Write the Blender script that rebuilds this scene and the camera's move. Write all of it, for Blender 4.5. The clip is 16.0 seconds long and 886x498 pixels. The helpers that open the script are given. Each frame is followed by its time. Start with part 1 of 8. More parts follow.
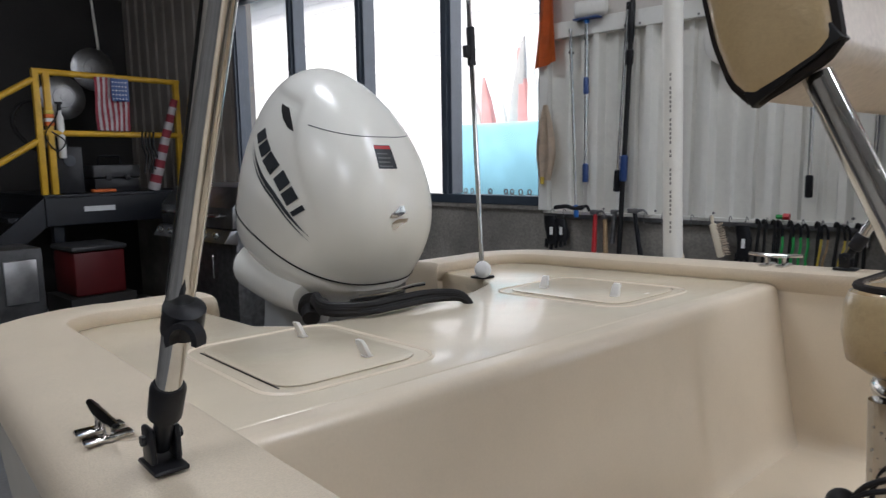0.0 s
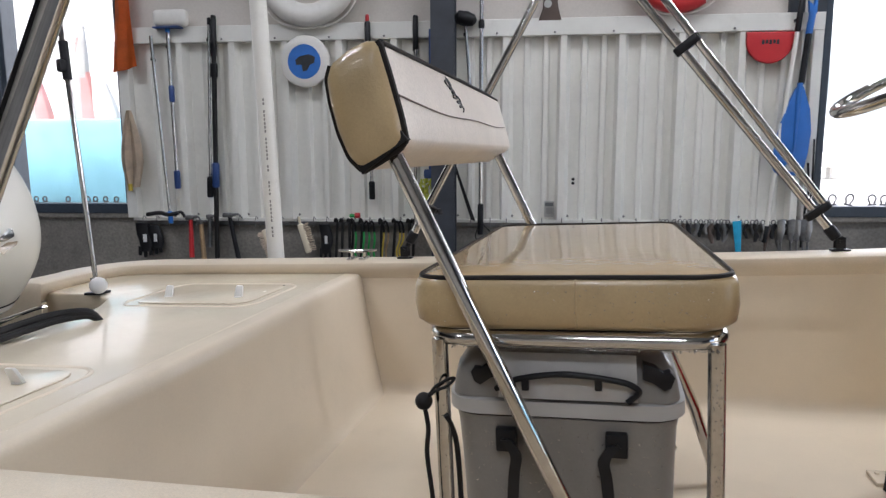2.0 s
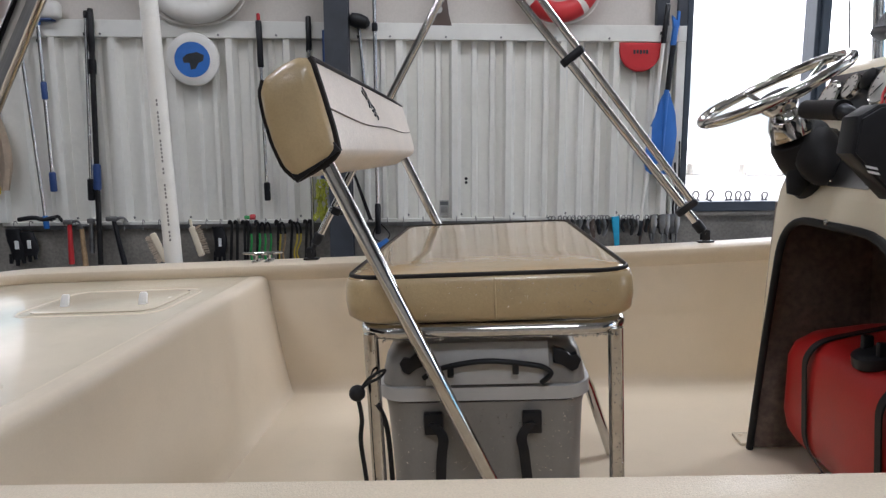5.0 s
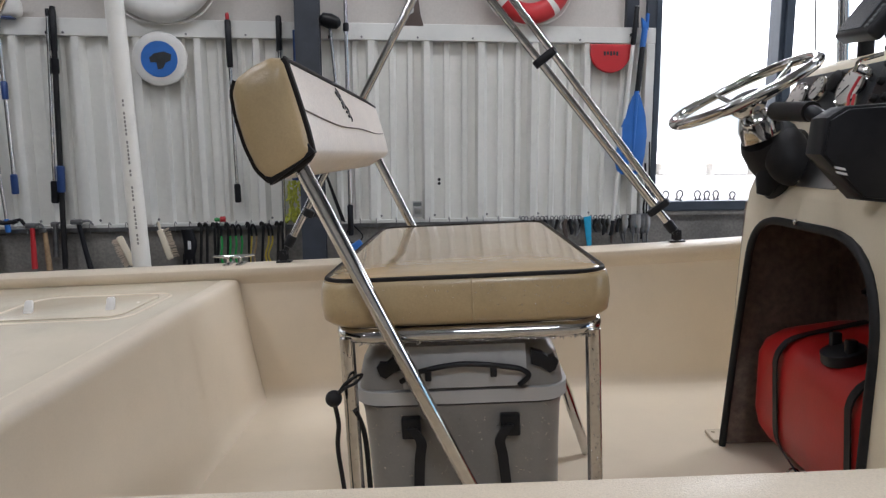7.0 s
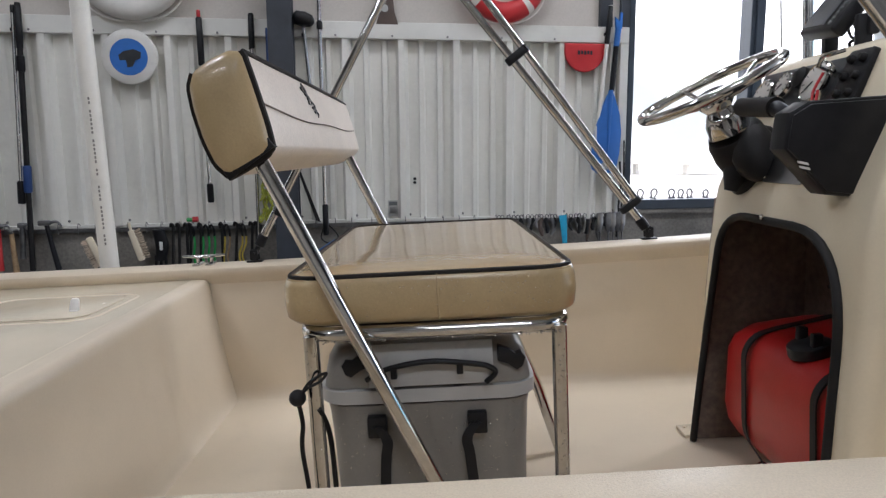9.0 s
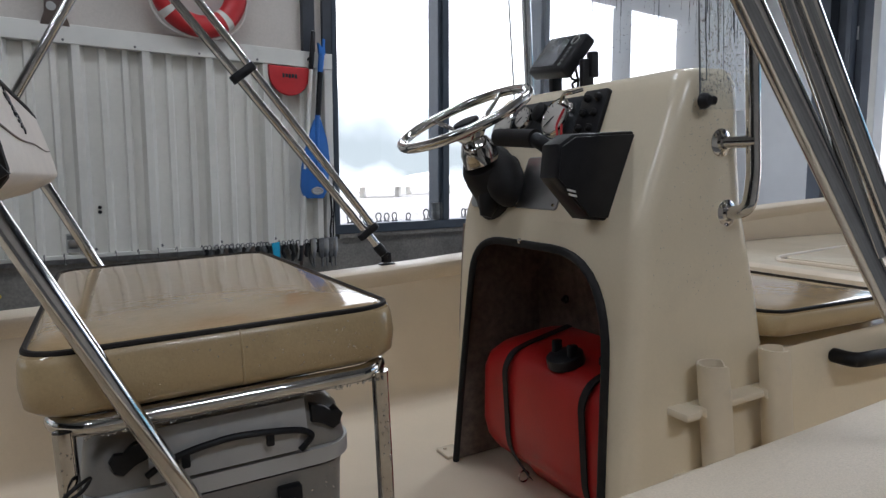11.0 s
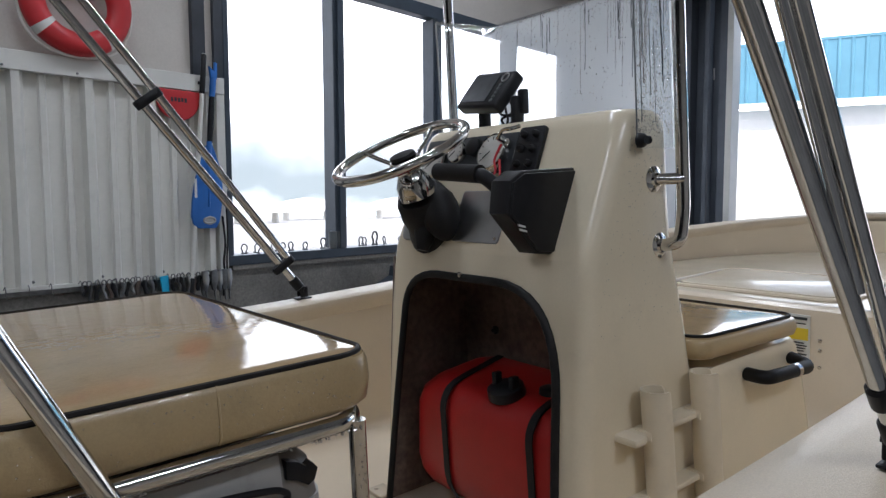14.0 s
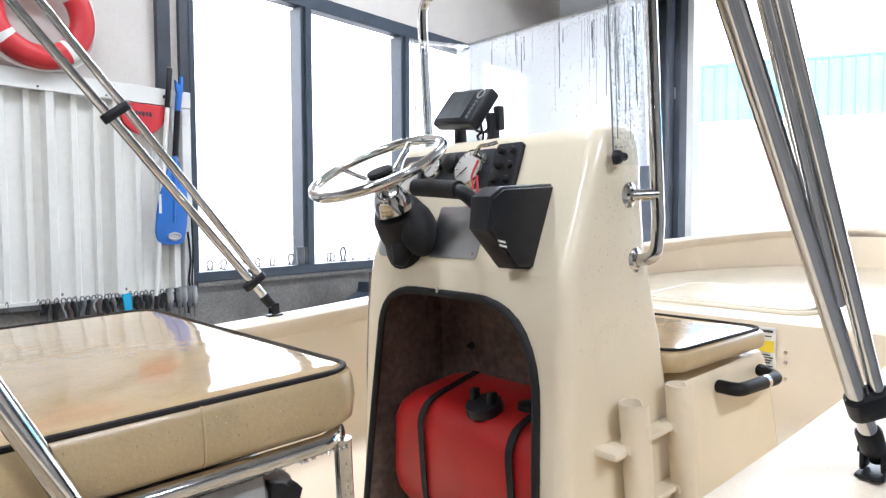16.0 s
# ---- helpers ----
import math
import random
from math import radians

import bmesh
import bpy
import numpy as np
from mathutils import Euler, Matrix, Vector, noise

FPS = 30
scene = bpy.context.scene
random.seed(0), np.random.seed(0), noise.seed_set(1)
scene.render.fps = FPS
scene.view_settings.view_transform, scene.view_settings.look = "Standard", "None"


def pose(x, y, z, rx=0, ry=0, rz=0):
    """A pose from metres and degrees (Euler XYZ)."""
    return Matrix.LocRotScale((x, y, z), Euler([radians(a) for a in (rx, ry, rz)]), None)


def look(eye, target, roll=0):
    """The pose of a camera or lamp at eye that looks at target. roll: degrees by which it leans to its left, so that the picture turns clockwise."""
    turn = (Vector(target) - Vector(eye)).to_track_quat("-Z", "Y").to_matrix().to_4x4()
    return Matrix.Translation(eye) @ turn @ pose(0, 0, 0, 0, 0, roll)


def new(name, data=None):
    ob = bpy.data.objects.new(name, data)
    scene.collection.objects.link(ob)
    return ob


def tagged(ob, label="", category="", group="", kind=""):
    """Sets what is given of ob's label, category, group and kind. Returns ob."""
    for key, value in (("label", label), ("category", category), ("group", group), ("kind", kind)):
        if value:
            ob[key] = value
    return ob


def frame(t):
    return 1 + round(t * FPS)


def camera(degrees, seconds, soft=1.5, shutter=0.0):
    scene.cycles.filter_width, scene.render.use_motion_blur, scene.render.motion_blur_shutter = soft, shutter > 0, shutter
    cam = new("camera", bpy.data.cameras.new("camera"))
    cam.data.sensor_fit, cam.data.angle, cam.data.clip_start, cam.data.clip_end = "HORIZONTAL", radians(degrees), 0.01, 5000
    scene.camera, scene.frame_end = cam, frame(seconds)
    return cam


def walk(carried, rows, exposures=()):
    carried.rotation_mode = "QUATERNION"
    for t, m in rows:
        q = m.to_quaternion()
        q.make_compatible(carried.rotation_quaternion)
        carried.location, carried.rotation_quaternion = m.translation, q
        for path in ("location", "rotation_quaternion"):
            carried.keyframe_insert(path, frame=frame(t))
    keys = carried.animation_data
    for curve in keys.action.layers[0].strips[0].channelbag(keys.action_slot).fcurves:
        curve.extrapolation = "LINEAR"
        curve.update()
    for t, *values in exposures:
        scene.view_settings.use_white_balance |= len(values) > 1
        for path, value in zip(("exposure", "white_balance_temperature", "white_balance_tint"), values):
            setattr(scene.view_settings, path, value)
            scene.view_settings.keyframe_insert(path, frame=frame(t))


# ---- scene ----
cam = camera(67.9, 16.0, soft=1.35, shutter=0.2)
PATH = [
    (0, (0.458, 0.067, 1.486), (-0.854, 1.555, 1.223), -0.8),
    (0.5, (0.465, 0.031, 1.505), (-0.614, 1.691, 1.222), -0.6),
    (1, (0.432, -0.031, 1.516), (-0.24, 1.83, 1.225), -0.3),
    (1.5, (0.434, -0.115, 1.534), (0.072, 1.831, 1.247), -0.2),
    (2, (0.481, -0.223, 1.55), (0.288, 1.747, 1.265), -0.2),
    (2.5, (0.487, -0.295, 1.553), (0.335, 1.679, 1.268), -0.2),
    (3, (0.448, -0.297, 1.557), (0.339, 1.678, 1.267), -0.1),
    (3.5, (0.432, -0.304, 1.56), (0.403, 1.674, 1.268), -0.1),
    (4, (0.429, -0.303, 1.566), (0.477, 1.675, 1.275), -0.2),
    (4.5, (0.428, -0.301, 1.566), (0.533, 1.675, 1.274), -0.2),
    (7, (0.421, -0.291, 1.568), (0.651, 1.675, 1.276), -0.3),
    (7.5, (0.425, -0.284, 1.563), (0.671, 1.68, 1.272), -0.3),
    (8, (0.428, -0.282, 1.561), (0.69, 1.679, 1.27), -0.4),
    (8.5, (0.428, -0.277, 1.553), (0.705, 1.682, 1.263), -0.4),
    (9, (0.444, -0.284, 1.56), (0.734, 1.673, 1.269), -0.4),
    (9.5, (0.445, -0.246, 1.568), (0.833, 1.694, 1.28), -0.4),
    (10, (0.393, -0.178, 1.564), (1.124, 1.664, 1.292), -0.0),
    (10.2, (0.378, -0.167, 1.562), (1.235, 1.62, 1.3), 0.0),
    (12.5, (0.244, -0.032, 1.58), (1.578, 1.448, 1.412), -0.1),
    (13, (0.24, -0.027, 1.58), (1.621, 1.411, 1.422), -0.1),
    (13.5, (0.238, -0.024, 1.584), (1.652, 1.381, 1.426), -0.2),
    (14, (0.239, -0.021, 1.586), (1.68, 1.357, 1.436), -0.2),
    (14.5, (0.243, -0.019, 1.585), (1.708, 1.333, 1.437), -0.2),
    (15, (0.241, -0.017, 1.588), (1.726, 1.315, 1.453), -0.3),
    (15.5, (0.234, -0.007, 1.589), (1.735, 1.309, 1.47), -0.2),
    (16, (0.222, 0.0, 1.586), (1.737, 1.301, 1.483), -0.2),
]
# seconds, stops, kelvin, tint
EXPOSURES = [(0.0, 1.06, 6100, 13), (1.0, 0.90, 6100, 13), (2.0, 1.36, 6100, 14.5), (2.5, 1.55, 6100, 14.5), (3.5, 1.50, 6100, 14.5), (4.0, 1.42, 6100, 14.5), (4.5, 1.33, 6100, 14.5), (7.0, 1.23, 6100, 14), (9.0, 1.19, 6100, 14), (10.2, 1.11, 6050, 13),
             (12.3, -0.05, 5860, 12), (13.0, 0.20, 5860, 12), (14.5, 1.06, 5870, 12), (16.0, 2.21, 5900, 12)]
walk(cam, [(t, look(eye, target, roll)) for t, eye, target, roll in PATH], EXPOSURES)

# ---- world and light ----
world = bpy.data.worlds.new("overcast_sky")
scene.world = world
world.use_nodes = True
wn = world.node_tree.nodes
wl = world.node_tree.links
sky = wn.new("ShaderNodeTexSky")
sky.sky_type = "NISHITA"
sky.sun_disc = False
sky.sun_elevation = radians(50)
sky.sun_rotation = radians(217)
sky.air_density = 1.0
sky.dust_density = 4.0
wn["Background"].inputs["Strength"].default_value = 0.15
wl.new(sky.outputs["Color"], wn["Background"].inputs["Color"])

sun = bpy.data.lights.new("overcast_sun", "SUN")
sun.energy = 3.0
sun.angle = radians(12)
sun.color = (1.0, 0.97, 0.92)
sun_ob = new("overcast_sun", sun)
sun_ob.matrix_world = look((-5, -6, 12), (1, 2, 0))

LAMP_SPOTS = [(-2.0, 1.0, 17.0), (0.9, 1.8, 14.0), (3.3, 1.9, 20.0), (-2.4, -2.2, 12.0), (0.5, -2.4, 28.0)]
LAMP_Z = 4.25
for lx, ly, watts in LAMP_SPOTS:
    tube_light = bpy.data.lights.new("strip_lamp_light", "AREA")
    tube_light.shape = "RECTANGLE"
    tube_light.size, tube_light.size_y = 1.25, 0.16
    tube_light.energy = watts
    tube_light.color = (0.948, 0.97, 1.0)
    lo = new("strip_lamp_light", tube_light)
    lo.location = (lx, ly, LAMP_Z - 0.012)

# ---- boat frame: u ahead, v to port, z up from the shop floor, slightly bow-up and askew to the wall ----
_A, _P = radians(-8.15), radians(2.47)
_U = Vector((math.cos(_A) * math.cos(_P), math.sin(_A) * math.cos(_P), math.sin(_P)))
_V = Vector((-math.sin(_A), math.cos(_A), 0))
_N = _U.cross(_V)
BOAT = Matrix(((_U.x, _V.x, _N.x, -0.1937), (_U.y, _V.y, _N.y, 1.1121), (_U.z, _V.z, _N.z, 0.0082), (0, 0, 0, 1)))
ROOM = Matrix.Identity(4)

# ---- mesh helpers ----
BASE = {}


def thing(name, base, label, category, group="", frame_m=ROOM, kind=""):
    """An Empty at a thing's base; its parts are given in the frame's own coordinates."""
    ob = new(name)
    ob.empty_display_size = 0.05
    ob.matrix_world = frame_m @ Matrix.Translation(base)
    BASE[ob.name] = Vector(base)
    return tagged(ob, label, category, group, kind)


def finish(bm, name, material, smooth=38):
    bmesh.ops.recalc_face_normals(bm, faces=bm.faces[:])
    me = bpy.data.meshes.new(name)
    bm.to_mesh(me)
    bm.free()
    for m in material if isinstance(material, (list, tuple)) else [material]:
        me.materials.append(m)
    if smooth:
        me.polygons.foreach_set("use_smooth", [True] * len(me.polygons))
        me.set_sharp_from_angle(angle=radians(smooth))
    return me


def part(name, bm, material, parent, label="", smooth=38):
    """Links a bmesh as one mesh under a thing or a part."""
    base = BASE[parent.name]
    bmesh.ops.translate(bm, verts=bm.verts[:], vec=-base)
    ob = new(name, finish(bm, name, material, smooth))
    ob.parent = parent
    BASE[ob.name] = base
    return tagged(ob, label) if label else ob


def solid(name, bm, material, base, label, category, group="", frame_m=ROOM, kind="", smooth=38):
    """A top-level thing that is one mesh."""
    bmesh.ops.translate(bm, verts=bm.verts[:], vec=-Vector(base))
    ob = new(name, finish(bm, name, material, smooth))
    ob.matrix_world = frame_m @ Matrix.Translation(base)
    BASE[ob.name] = Vector(base)
    return tagged(ob, label, category, group, kind)


def box(bm, lo, hi, bevel=0.0, seg=2, m=None):
    c = [(a + b) / 2 for a, b in zip(lo, hi)]
    s = [abs(b - a) for a, b in zip(lo, hi)]
    r = bmesh.ops.create_cube(bm, size=1.0, matrix=Matrix.LocRotScale(c, None, s))
    vs = r["verts"]
    if bevel:
        es = list({e for v in vs for e in v.link_edges})
        r2 = bmesh.ops.bevel(bm, geom=es, offset=bevel, segments=seg, profile=0.5, affect="EDGES", clamp_overlap=True)
        vs = list({v for f in r2["faces"] for v in f.verts} | {v for v in vs if v.is_valid})
    if m is not None:
        bmesh.ops.transform(bm, matrix=m, verts=vs)
    return vs


def rings(bm, loops, closed=True, cap0=True, cap1=True):
    """A skin over loops of points of equal count."""
    rows = [[bm.verts.new(p) for p in loop] for loop in loops]
    n = len(rows[0])
    for a, b in zip(rows, rows[1:]):
        for i in range(n if closed else n - 1):
            j = (i + 1) % n
            bm.faces.new((a[i], a[j], b[j], b[i]))
    if cap0:
        bm.faces.new(rows[0][::-1])
    if cap1:
        bm.faces.new(rows[-1])
    return rows


def basis(d):
    d = Vector(d).normalized()
    a = Vector((0, 0, 1)) if abs(d.z) < 0.9 else Vector((1, 0, 0))
    x = d.cross(a).normalized()
    return x, d.cross(x).normalized()


def smooth_line(pts, n=6):
    """Catmull-Rom through the points."""
    p = [Vector(q) for q in pts]
    if len(p) < 3:
        return p
    out = []
    for i in range(len(p) - 1):
        a, b, c, d = p[max(i - 1, 0)], p[i], p[i + 1], p[min(i + 2, len(p) - 1)]
        for k in range(n):
            t = k / n
            out.append(0.5 * ((2 * b) + (c - a) * t + (2 * a - 5 * b + 4 * c - d) * t * t + (3 * b - a - 3 * c + d) * t ** 3))
    return out + [p[-1]]


def rounded_line(pts, r, n=5, closed=False):
    """A polyline with its corners rounded by radius r."""
    p = [Vector(q) for q in pts]
    out = []
    count = len(p)
    for i in range(count):
        if not closed and i in (0, count - 1):
            out.append(p[i])
            continue
        a, b, c = p[i - 1], p[i], p[(i + 1) % count]
        da, dc = (a - b), (c - b)
        k = min(r, da.length * 0.49, dc.length * 0.49)
        s, e = b + da.normalized() * k, b + dc.normalized() * k
        for j in range(n + 1):
            t = j / n
            out.append((1 - t) ** 2 * s + 2 * t * (1 - t) * b + t * t * e)
    return out


def tube(bm, pts, r, seg=12, closed=False, caps=True, r_end=None):
    p = [Vector(q) for q in pts]
    n = len(p)
    loops = []
    x = None
    for i in range(n):
        d = (p[(i + 1) % n] - p[i - 1]) if closed else (p[min(i + 1, n - 1)] - p[max(i - 1, 0)])
        d.normalize()
        if x is None:
            x, y = basis(d)
        else:
            x = (x - d * x.dot(d)).normalized()
            y = d.cross(x)
        rr = r if r_end is None else r + (r_end - r) * i / (n - 1)
        loops.append([p[i] + (x * math.cos(2 * math.pi * k / seg) + y * math.sin(2 * math.pi * k / seg)) * rr for k in range(seg)])
    if closed:
        loops.append(loops[0])
        rings(bm, loops, cap0=False, cap1=False)
        bmesh.ops.remove_doubles(bm, verts=bm.verts[:], dist=1e-6)
    else:
        rings(bm, loops, cap0=caps, cap1=caps)


def rod(bm, a, b, r, r2=None, seg=16):
    tube(bm, [a, b], r, seg, r_end=r if r2 is None else r2)


def lathe(bm, at, axis, profile, seg=24):
    """A turned shape: profile rows of (distance along the axis, radius)."""
    at, d = Vector(at), Vector(axis).normalized()
    x, y = basis(d)
    rings(bm, [[at + d * h + (x * math.cos(2 * math.pi * k / seg) + y * math.sin(2 * math.pi * k / seg)) * max(r, 1e-4) for k in range(seg)] for h, r in profile])


def prism(bm, outline, a, b, bevel=0.0, seg=2):
    """A flat outline (3D points) pushed from offset a to offset b (vectors)."""
    a, b = Vector(a), Vector(b)
    f = bm.faces.new([bm.verts.new(Vector(p) + a) for p in outline])
    r = bmesh.ops.extrude_face_region(bm, geom=[f])
    vs = [g for g in r["geom"] if isinstance(g, bmesh.types.BMVert)]
    bmesh.ops.translate(bm, verts=vs, vec=b - a)
    if bevel:
        top = [g for g in r["geom"] if isinstance(g, bmesh.types.BMFace)]
        es = list({e for fc in [f, *top] if fc.is_valid for e in fc.edges})
        bmesh.ops.bevel(bm, geom=es, offset=bevel, segments=seg, profile=0.5, affect="EDGES", clamp_overlap=True)


def oval(c, rx, ry, n=28, e=2.0, z=0.0):
    out = []
    for k in range(n):
        t = 2 * math.pi * k / n
        cx, sy = math.cos(t), math.sin(t)
        out.append(Vector((c[0] + rx * math.copysign(abs(cx) ** (2 / e), cx), c[1] + ry * math.copysign(abs(sy) ** (2 / e), sy), z)))
    return out


def round_rect(x0, x1, y0, y1, r, n=4):
    """Points of a rounded rectangle, counter-clockwise, as pairs."""
    out = []
    for cx, cy, a in ((x1 - r, y1 - r, 0), (x0 + r, y1 - r, 90), (x0 + r, y0 + r, 180), (x1 - r, y0 + r, 270)):
        for k in range(n + 1):
            t = radians(a + 90 * k / n)
            out.append((cx + r * math.cos(t), cy + r * math.sin(t)))
    return out


# ---- materials ----
def mk(name, col, rough=0.5, metal=0.0, var=0.08, scale=6.0, grain=0.0, gscale=220.0, bump=0.0, bscale=160.0, coat=0.0, col2=None, stain=0.0, rvar=0.06, spec=0.5):
    """A surface with broad and fine variation of colour, roughness and relief."""
    m = bpy.data.materials.new(name)
    m.use_nodes = True
    nt = m.node_tree
    N, L = nt.nodes, nt.links
    bs = N["Principled BSDF"]
    tc = N.new("ShaderNodeTexCoord")

    def noise_tex(s, detail=4.0, rough_=0.6):
        t = N.new("ShaderNodeTexNoise")
        t.inputs["Scale"].default_value = s
        t.inputs["Detail"].default_value = detail
        t.inputs["Roughness"].default_value = rough_
        L.new(tc.outputs["Object"], t.inputs["Vector"])
        return t

    broad = noise_tex(scale)
    ramp = N.new("ShaderNodeValToRGB")
    c = Vector(col)
    d = Vector(col2) if col2 else c * (1 - 2 * var)
    ramp.color_ramp.elements[0].position, ramp.color_ramp.elements[1].position = 0.33, 0.68
    ramp.color_ramp.elements[0].color = (*d, 1)
    ramp.color_ramp.elements[1].color = (*(c * (1 + 0.3 * var)), 1)
    L.new(broad.outputs["Fac"], ramp.inputs["Fac"])
    out = ramp.outputs["Color"]
    if grain:
        fine = noise_tex(gscale, 2.0)
        mr = N.new("ShaderNodeMapRange")
        mr.inputs["From Min"].default_value, mr.inputs["From Max"].default_value = 0.3, 0.7
        mr.inputs["To Min"].default_value, mr.inputs["To Max"].default_value = 1 - grain, 1 + grain * 0.5
        L.new(fine.outputs["Fac"], mr.inputs["Value"])
        mx = N.new("ShaderNodeMix")
        mx.data_type, mx.blend_type = "RGBA", "MULTIPLY"
        mx.inputs["Factor"].default_value = 1.0
        L.new(out, mx.inputs[6])
        L.new(mr.outputs["Result"], mx.inputs[7])
        out = mx.outputs[2]
    if stain:
        st = noise_tex(scale * 2.7, 6.0, 0.7)
        mr = N.new("ShaderNodeMapRange")
        mr.inputs["From Min"].default_value, mr.inputs["From Max"].default_value = 0.56, 0.74
        mr.inputs["To Min"].default_value, mr.inputs["To Max"].default_value = 1.0, 1.0 - stain
        L.new(st.outputs["Fac"], mr.inputs["Value"])
        mx = N.new("ShaderNodeMix")
        mx.data_type, mx.blend_type = "RGBA", "MULTIPLY"
        mx.inputs["Factor"].default_value = 1.0
        L.new(out, mx.inputs[6])
        L.new(mr.outputs["Result"], mx.inputs[7])
        out = mx.outputs[2]
    L.new(out, bs.inputs["Base Color"])
    rr = N.new("ShaderNodeMapRange")
    rr.inputs["To Min"].default_value, rr.inputs["To Max"].default_value = max(rough - rvar, 0.02), min(rough + rvar, 1)
    L.new(broad.outputs["Fac"], rr.inputs["Value"])
    L.new(rr.outputs["Result"], bs.inputs["Roughness"])
    bs.inputs["Metallic"].default_value = metal
    bs.inputs["Coat Weight"].default_value = coat
    bs.inputs["Coat Roughness"].default_value = 0.06
    bs.inputs["Specular IOR Level"].default_value = spec
    if bump:
        bt = noise_tex(bscale, 3.0)
        b = N.new("ShaderNodeBump")
        b.inputs["Strength"].default_value = bump
        b.inputs["Distance"].default_value = 0.002
        L.new(bt.outputs["Fac"], b.inputs["Height"])
        L.new(b.outputs["Normal"], bs.inputs["Normal"])
    return m


GEL = mk("gelcoat_cream", (0.74, 0.64, 0.495), 0.25, var=0.03, scale=3, grain=0.02, bump=0.02, bscale=60, coat=0.0, stain=0.04)
LINER = mk("satin_liner_gelcoat", (0.75, 0.64, 0.485), 0.40, var=0.03, scale=3, grain=0.02, bump=0.03, bscale=60, stain=0.04)
NONSKID = mk("gelcoat_nonskid", (0.75, 0.655, 0.50), 0.25, var=0.04, scale=4, grain=0.05, gscale=420, bump=0.2, bscale=420, coat=0.4, stain=0.05)
GUNW = mk("gunwale_nonskid", (0.70, 0.595, 0.45), 0.45, var=0.04, scale=4, grain=0.09, gscale=420, bump=0.45, bscale=420, coat=0.1, stain=0.05)
CONG = mk("console_gelcoat", (0.81, 0.71, 0.525), 0.24, var=0.03, scale=3, grain=0.02, bump=0.02, bscale=60, coat=0.1, stain=0.05)
HULLW = mk("hull_gelcoat", (0.72, 0.65, 0.52), 0.25, var=0.04, scale=2, coat=0.3)
CHROME = mk("polished_steel", (0.66, 0.65, 0.63), 0.09, 1.0, var=0.06, scale=30, rvar=0.05, grain=0.05, gscale=90)
ALU = mk("satin_aluminium", (0.72, 0.72, 0.73), 0.24, 1.0, var=0.05, scale=25, rvar=0.08)
BLACKP = mk("black_plastic", (0.014, 0.014, 0.016), 0.4, spec=0.28, var=0.2, scale=20, bump=0.08, bscale=300)
RUBBER = mk("black_rubber", (0.016, 0.015, 0.015), 0.55, spec=0.28, var=0.2, scale=18, bump=0.15, bscale=220)
VINYL_T = mk("tan_vinyl", (0.50, 0.375, 0.20), 0.30, var=0.05, scale=7, grain=0.05, gscale=300, bump=0.22, bscale=260, coat=0.3, stain=0.10)
VINYL_TOP = mk("wet_tan_vinyl", (0.475, 0.335, 0.175), 0.06, var=0.09, scale=7, grain=0.06, gscale=260, bump=0.20, bscale=48, coat=0.3, stain=0.16, rvar=0.05)
VINYL_W = mk("cream_vinyl", (0.70, 0.63, 0.55), 0.42, var=0.05, scale=9, grain=0.10, gscale=180, bump=0.35, bscale=150)
PIPING = mk("dark_piping", (0.016, 0.012, 0.010), 0.6, var=0.15, spec=0.2)
WHITE_PAINT = mk("motor_white", (0.80, 0.785, 0.715), 0.25, var=0.02, scale=3, coat=0.12)
MOTOR_GREY = mk("motor_grey", (0.14, 0.15, 0.15), 0.35, var=0.1)
DECAL = mk("decal_dark", (0.035, 0.04, 0.045), 0.3, var=0.15, scale=30)
PVC = mk("white_pvc", (0.78, 0.76, 0.70), 0.35, var=0.04, scale=4, grain=0.03, stain=0.12)
PANEL = mk("white_wall_metal", (0.755, 0.74, 0.68), 0.33, var=0.05, scale=1.6, grain=0.03, gscale=40, stain=0.10)
TRIM = mk("white_trim_metal", (0.72, 0.71, 0.66), 0.4, var=0.06, scale=3, stain=0.12)
PLASTER = mk("beige_wall_board", (0.58, 0.54, 0.49), 0.75, var=0.05, scale=1.5, grain=0.05, gscale=90, bump=0.1, bscale=80)
CONCRETE = mk("grey_concrete", (0.27, 0.25, 0.22), 0.8, var=0.22, scale=2.2, grain=0.22, gscale=70, bump=0.5, bscale=45, stain=0.3)
FLOORC = mk("shop_floor_concrete", (0.24, 0.235, 0.225), 0.45, var=0.2, scale=1.1, grain=0.15, gscale=50, bump=0.2, bscale=40, stain=0.35)
FRAME_M = mk("window_frame_metal", (0.045, 0.06, 0.08), 0.42, var=0.12, scale=8)
STEEL_C = mk("painted_steel_column", (0.045, 0.052, 0.065), 0.5, var=0.2, scale=5, stain=0.2)
# Near black: the shade at the unlit end is put into this colour.
SHADE_DARK = mk("shade_dark_paint", (0.03, 0.027, 0.025), 0.7, var=0.2, scale=1.0, grain=0.1, gscale=40)
CEIL = mk("ceiling_board", (0.5, 0.49, 0.46), 0.8, var=0.08, scale=1.0)
YELLOW = mk("yellow_rail_paint", (0.62, 0.36, 0.02), 0.4, var=0.1, scale=9, stain=0.25)
RED_T = mk("red_tank_plastic", (0.42, 0.014, 0.012), 0.38, var=0.08, scale=9, bump=0.12, bscale=140)
GREY_C = mk("grey_cooler_plastic", (0.225, 0.215, 0.20), 0.36, var=0.06, scale=8, grain=0.04, bump=0.1, bscale=200, coat=0.2)
RIM_G = mk("light_grey_plastic", (0.44, 0.435, 0.415), 0.35, var=0.05, scale=9)
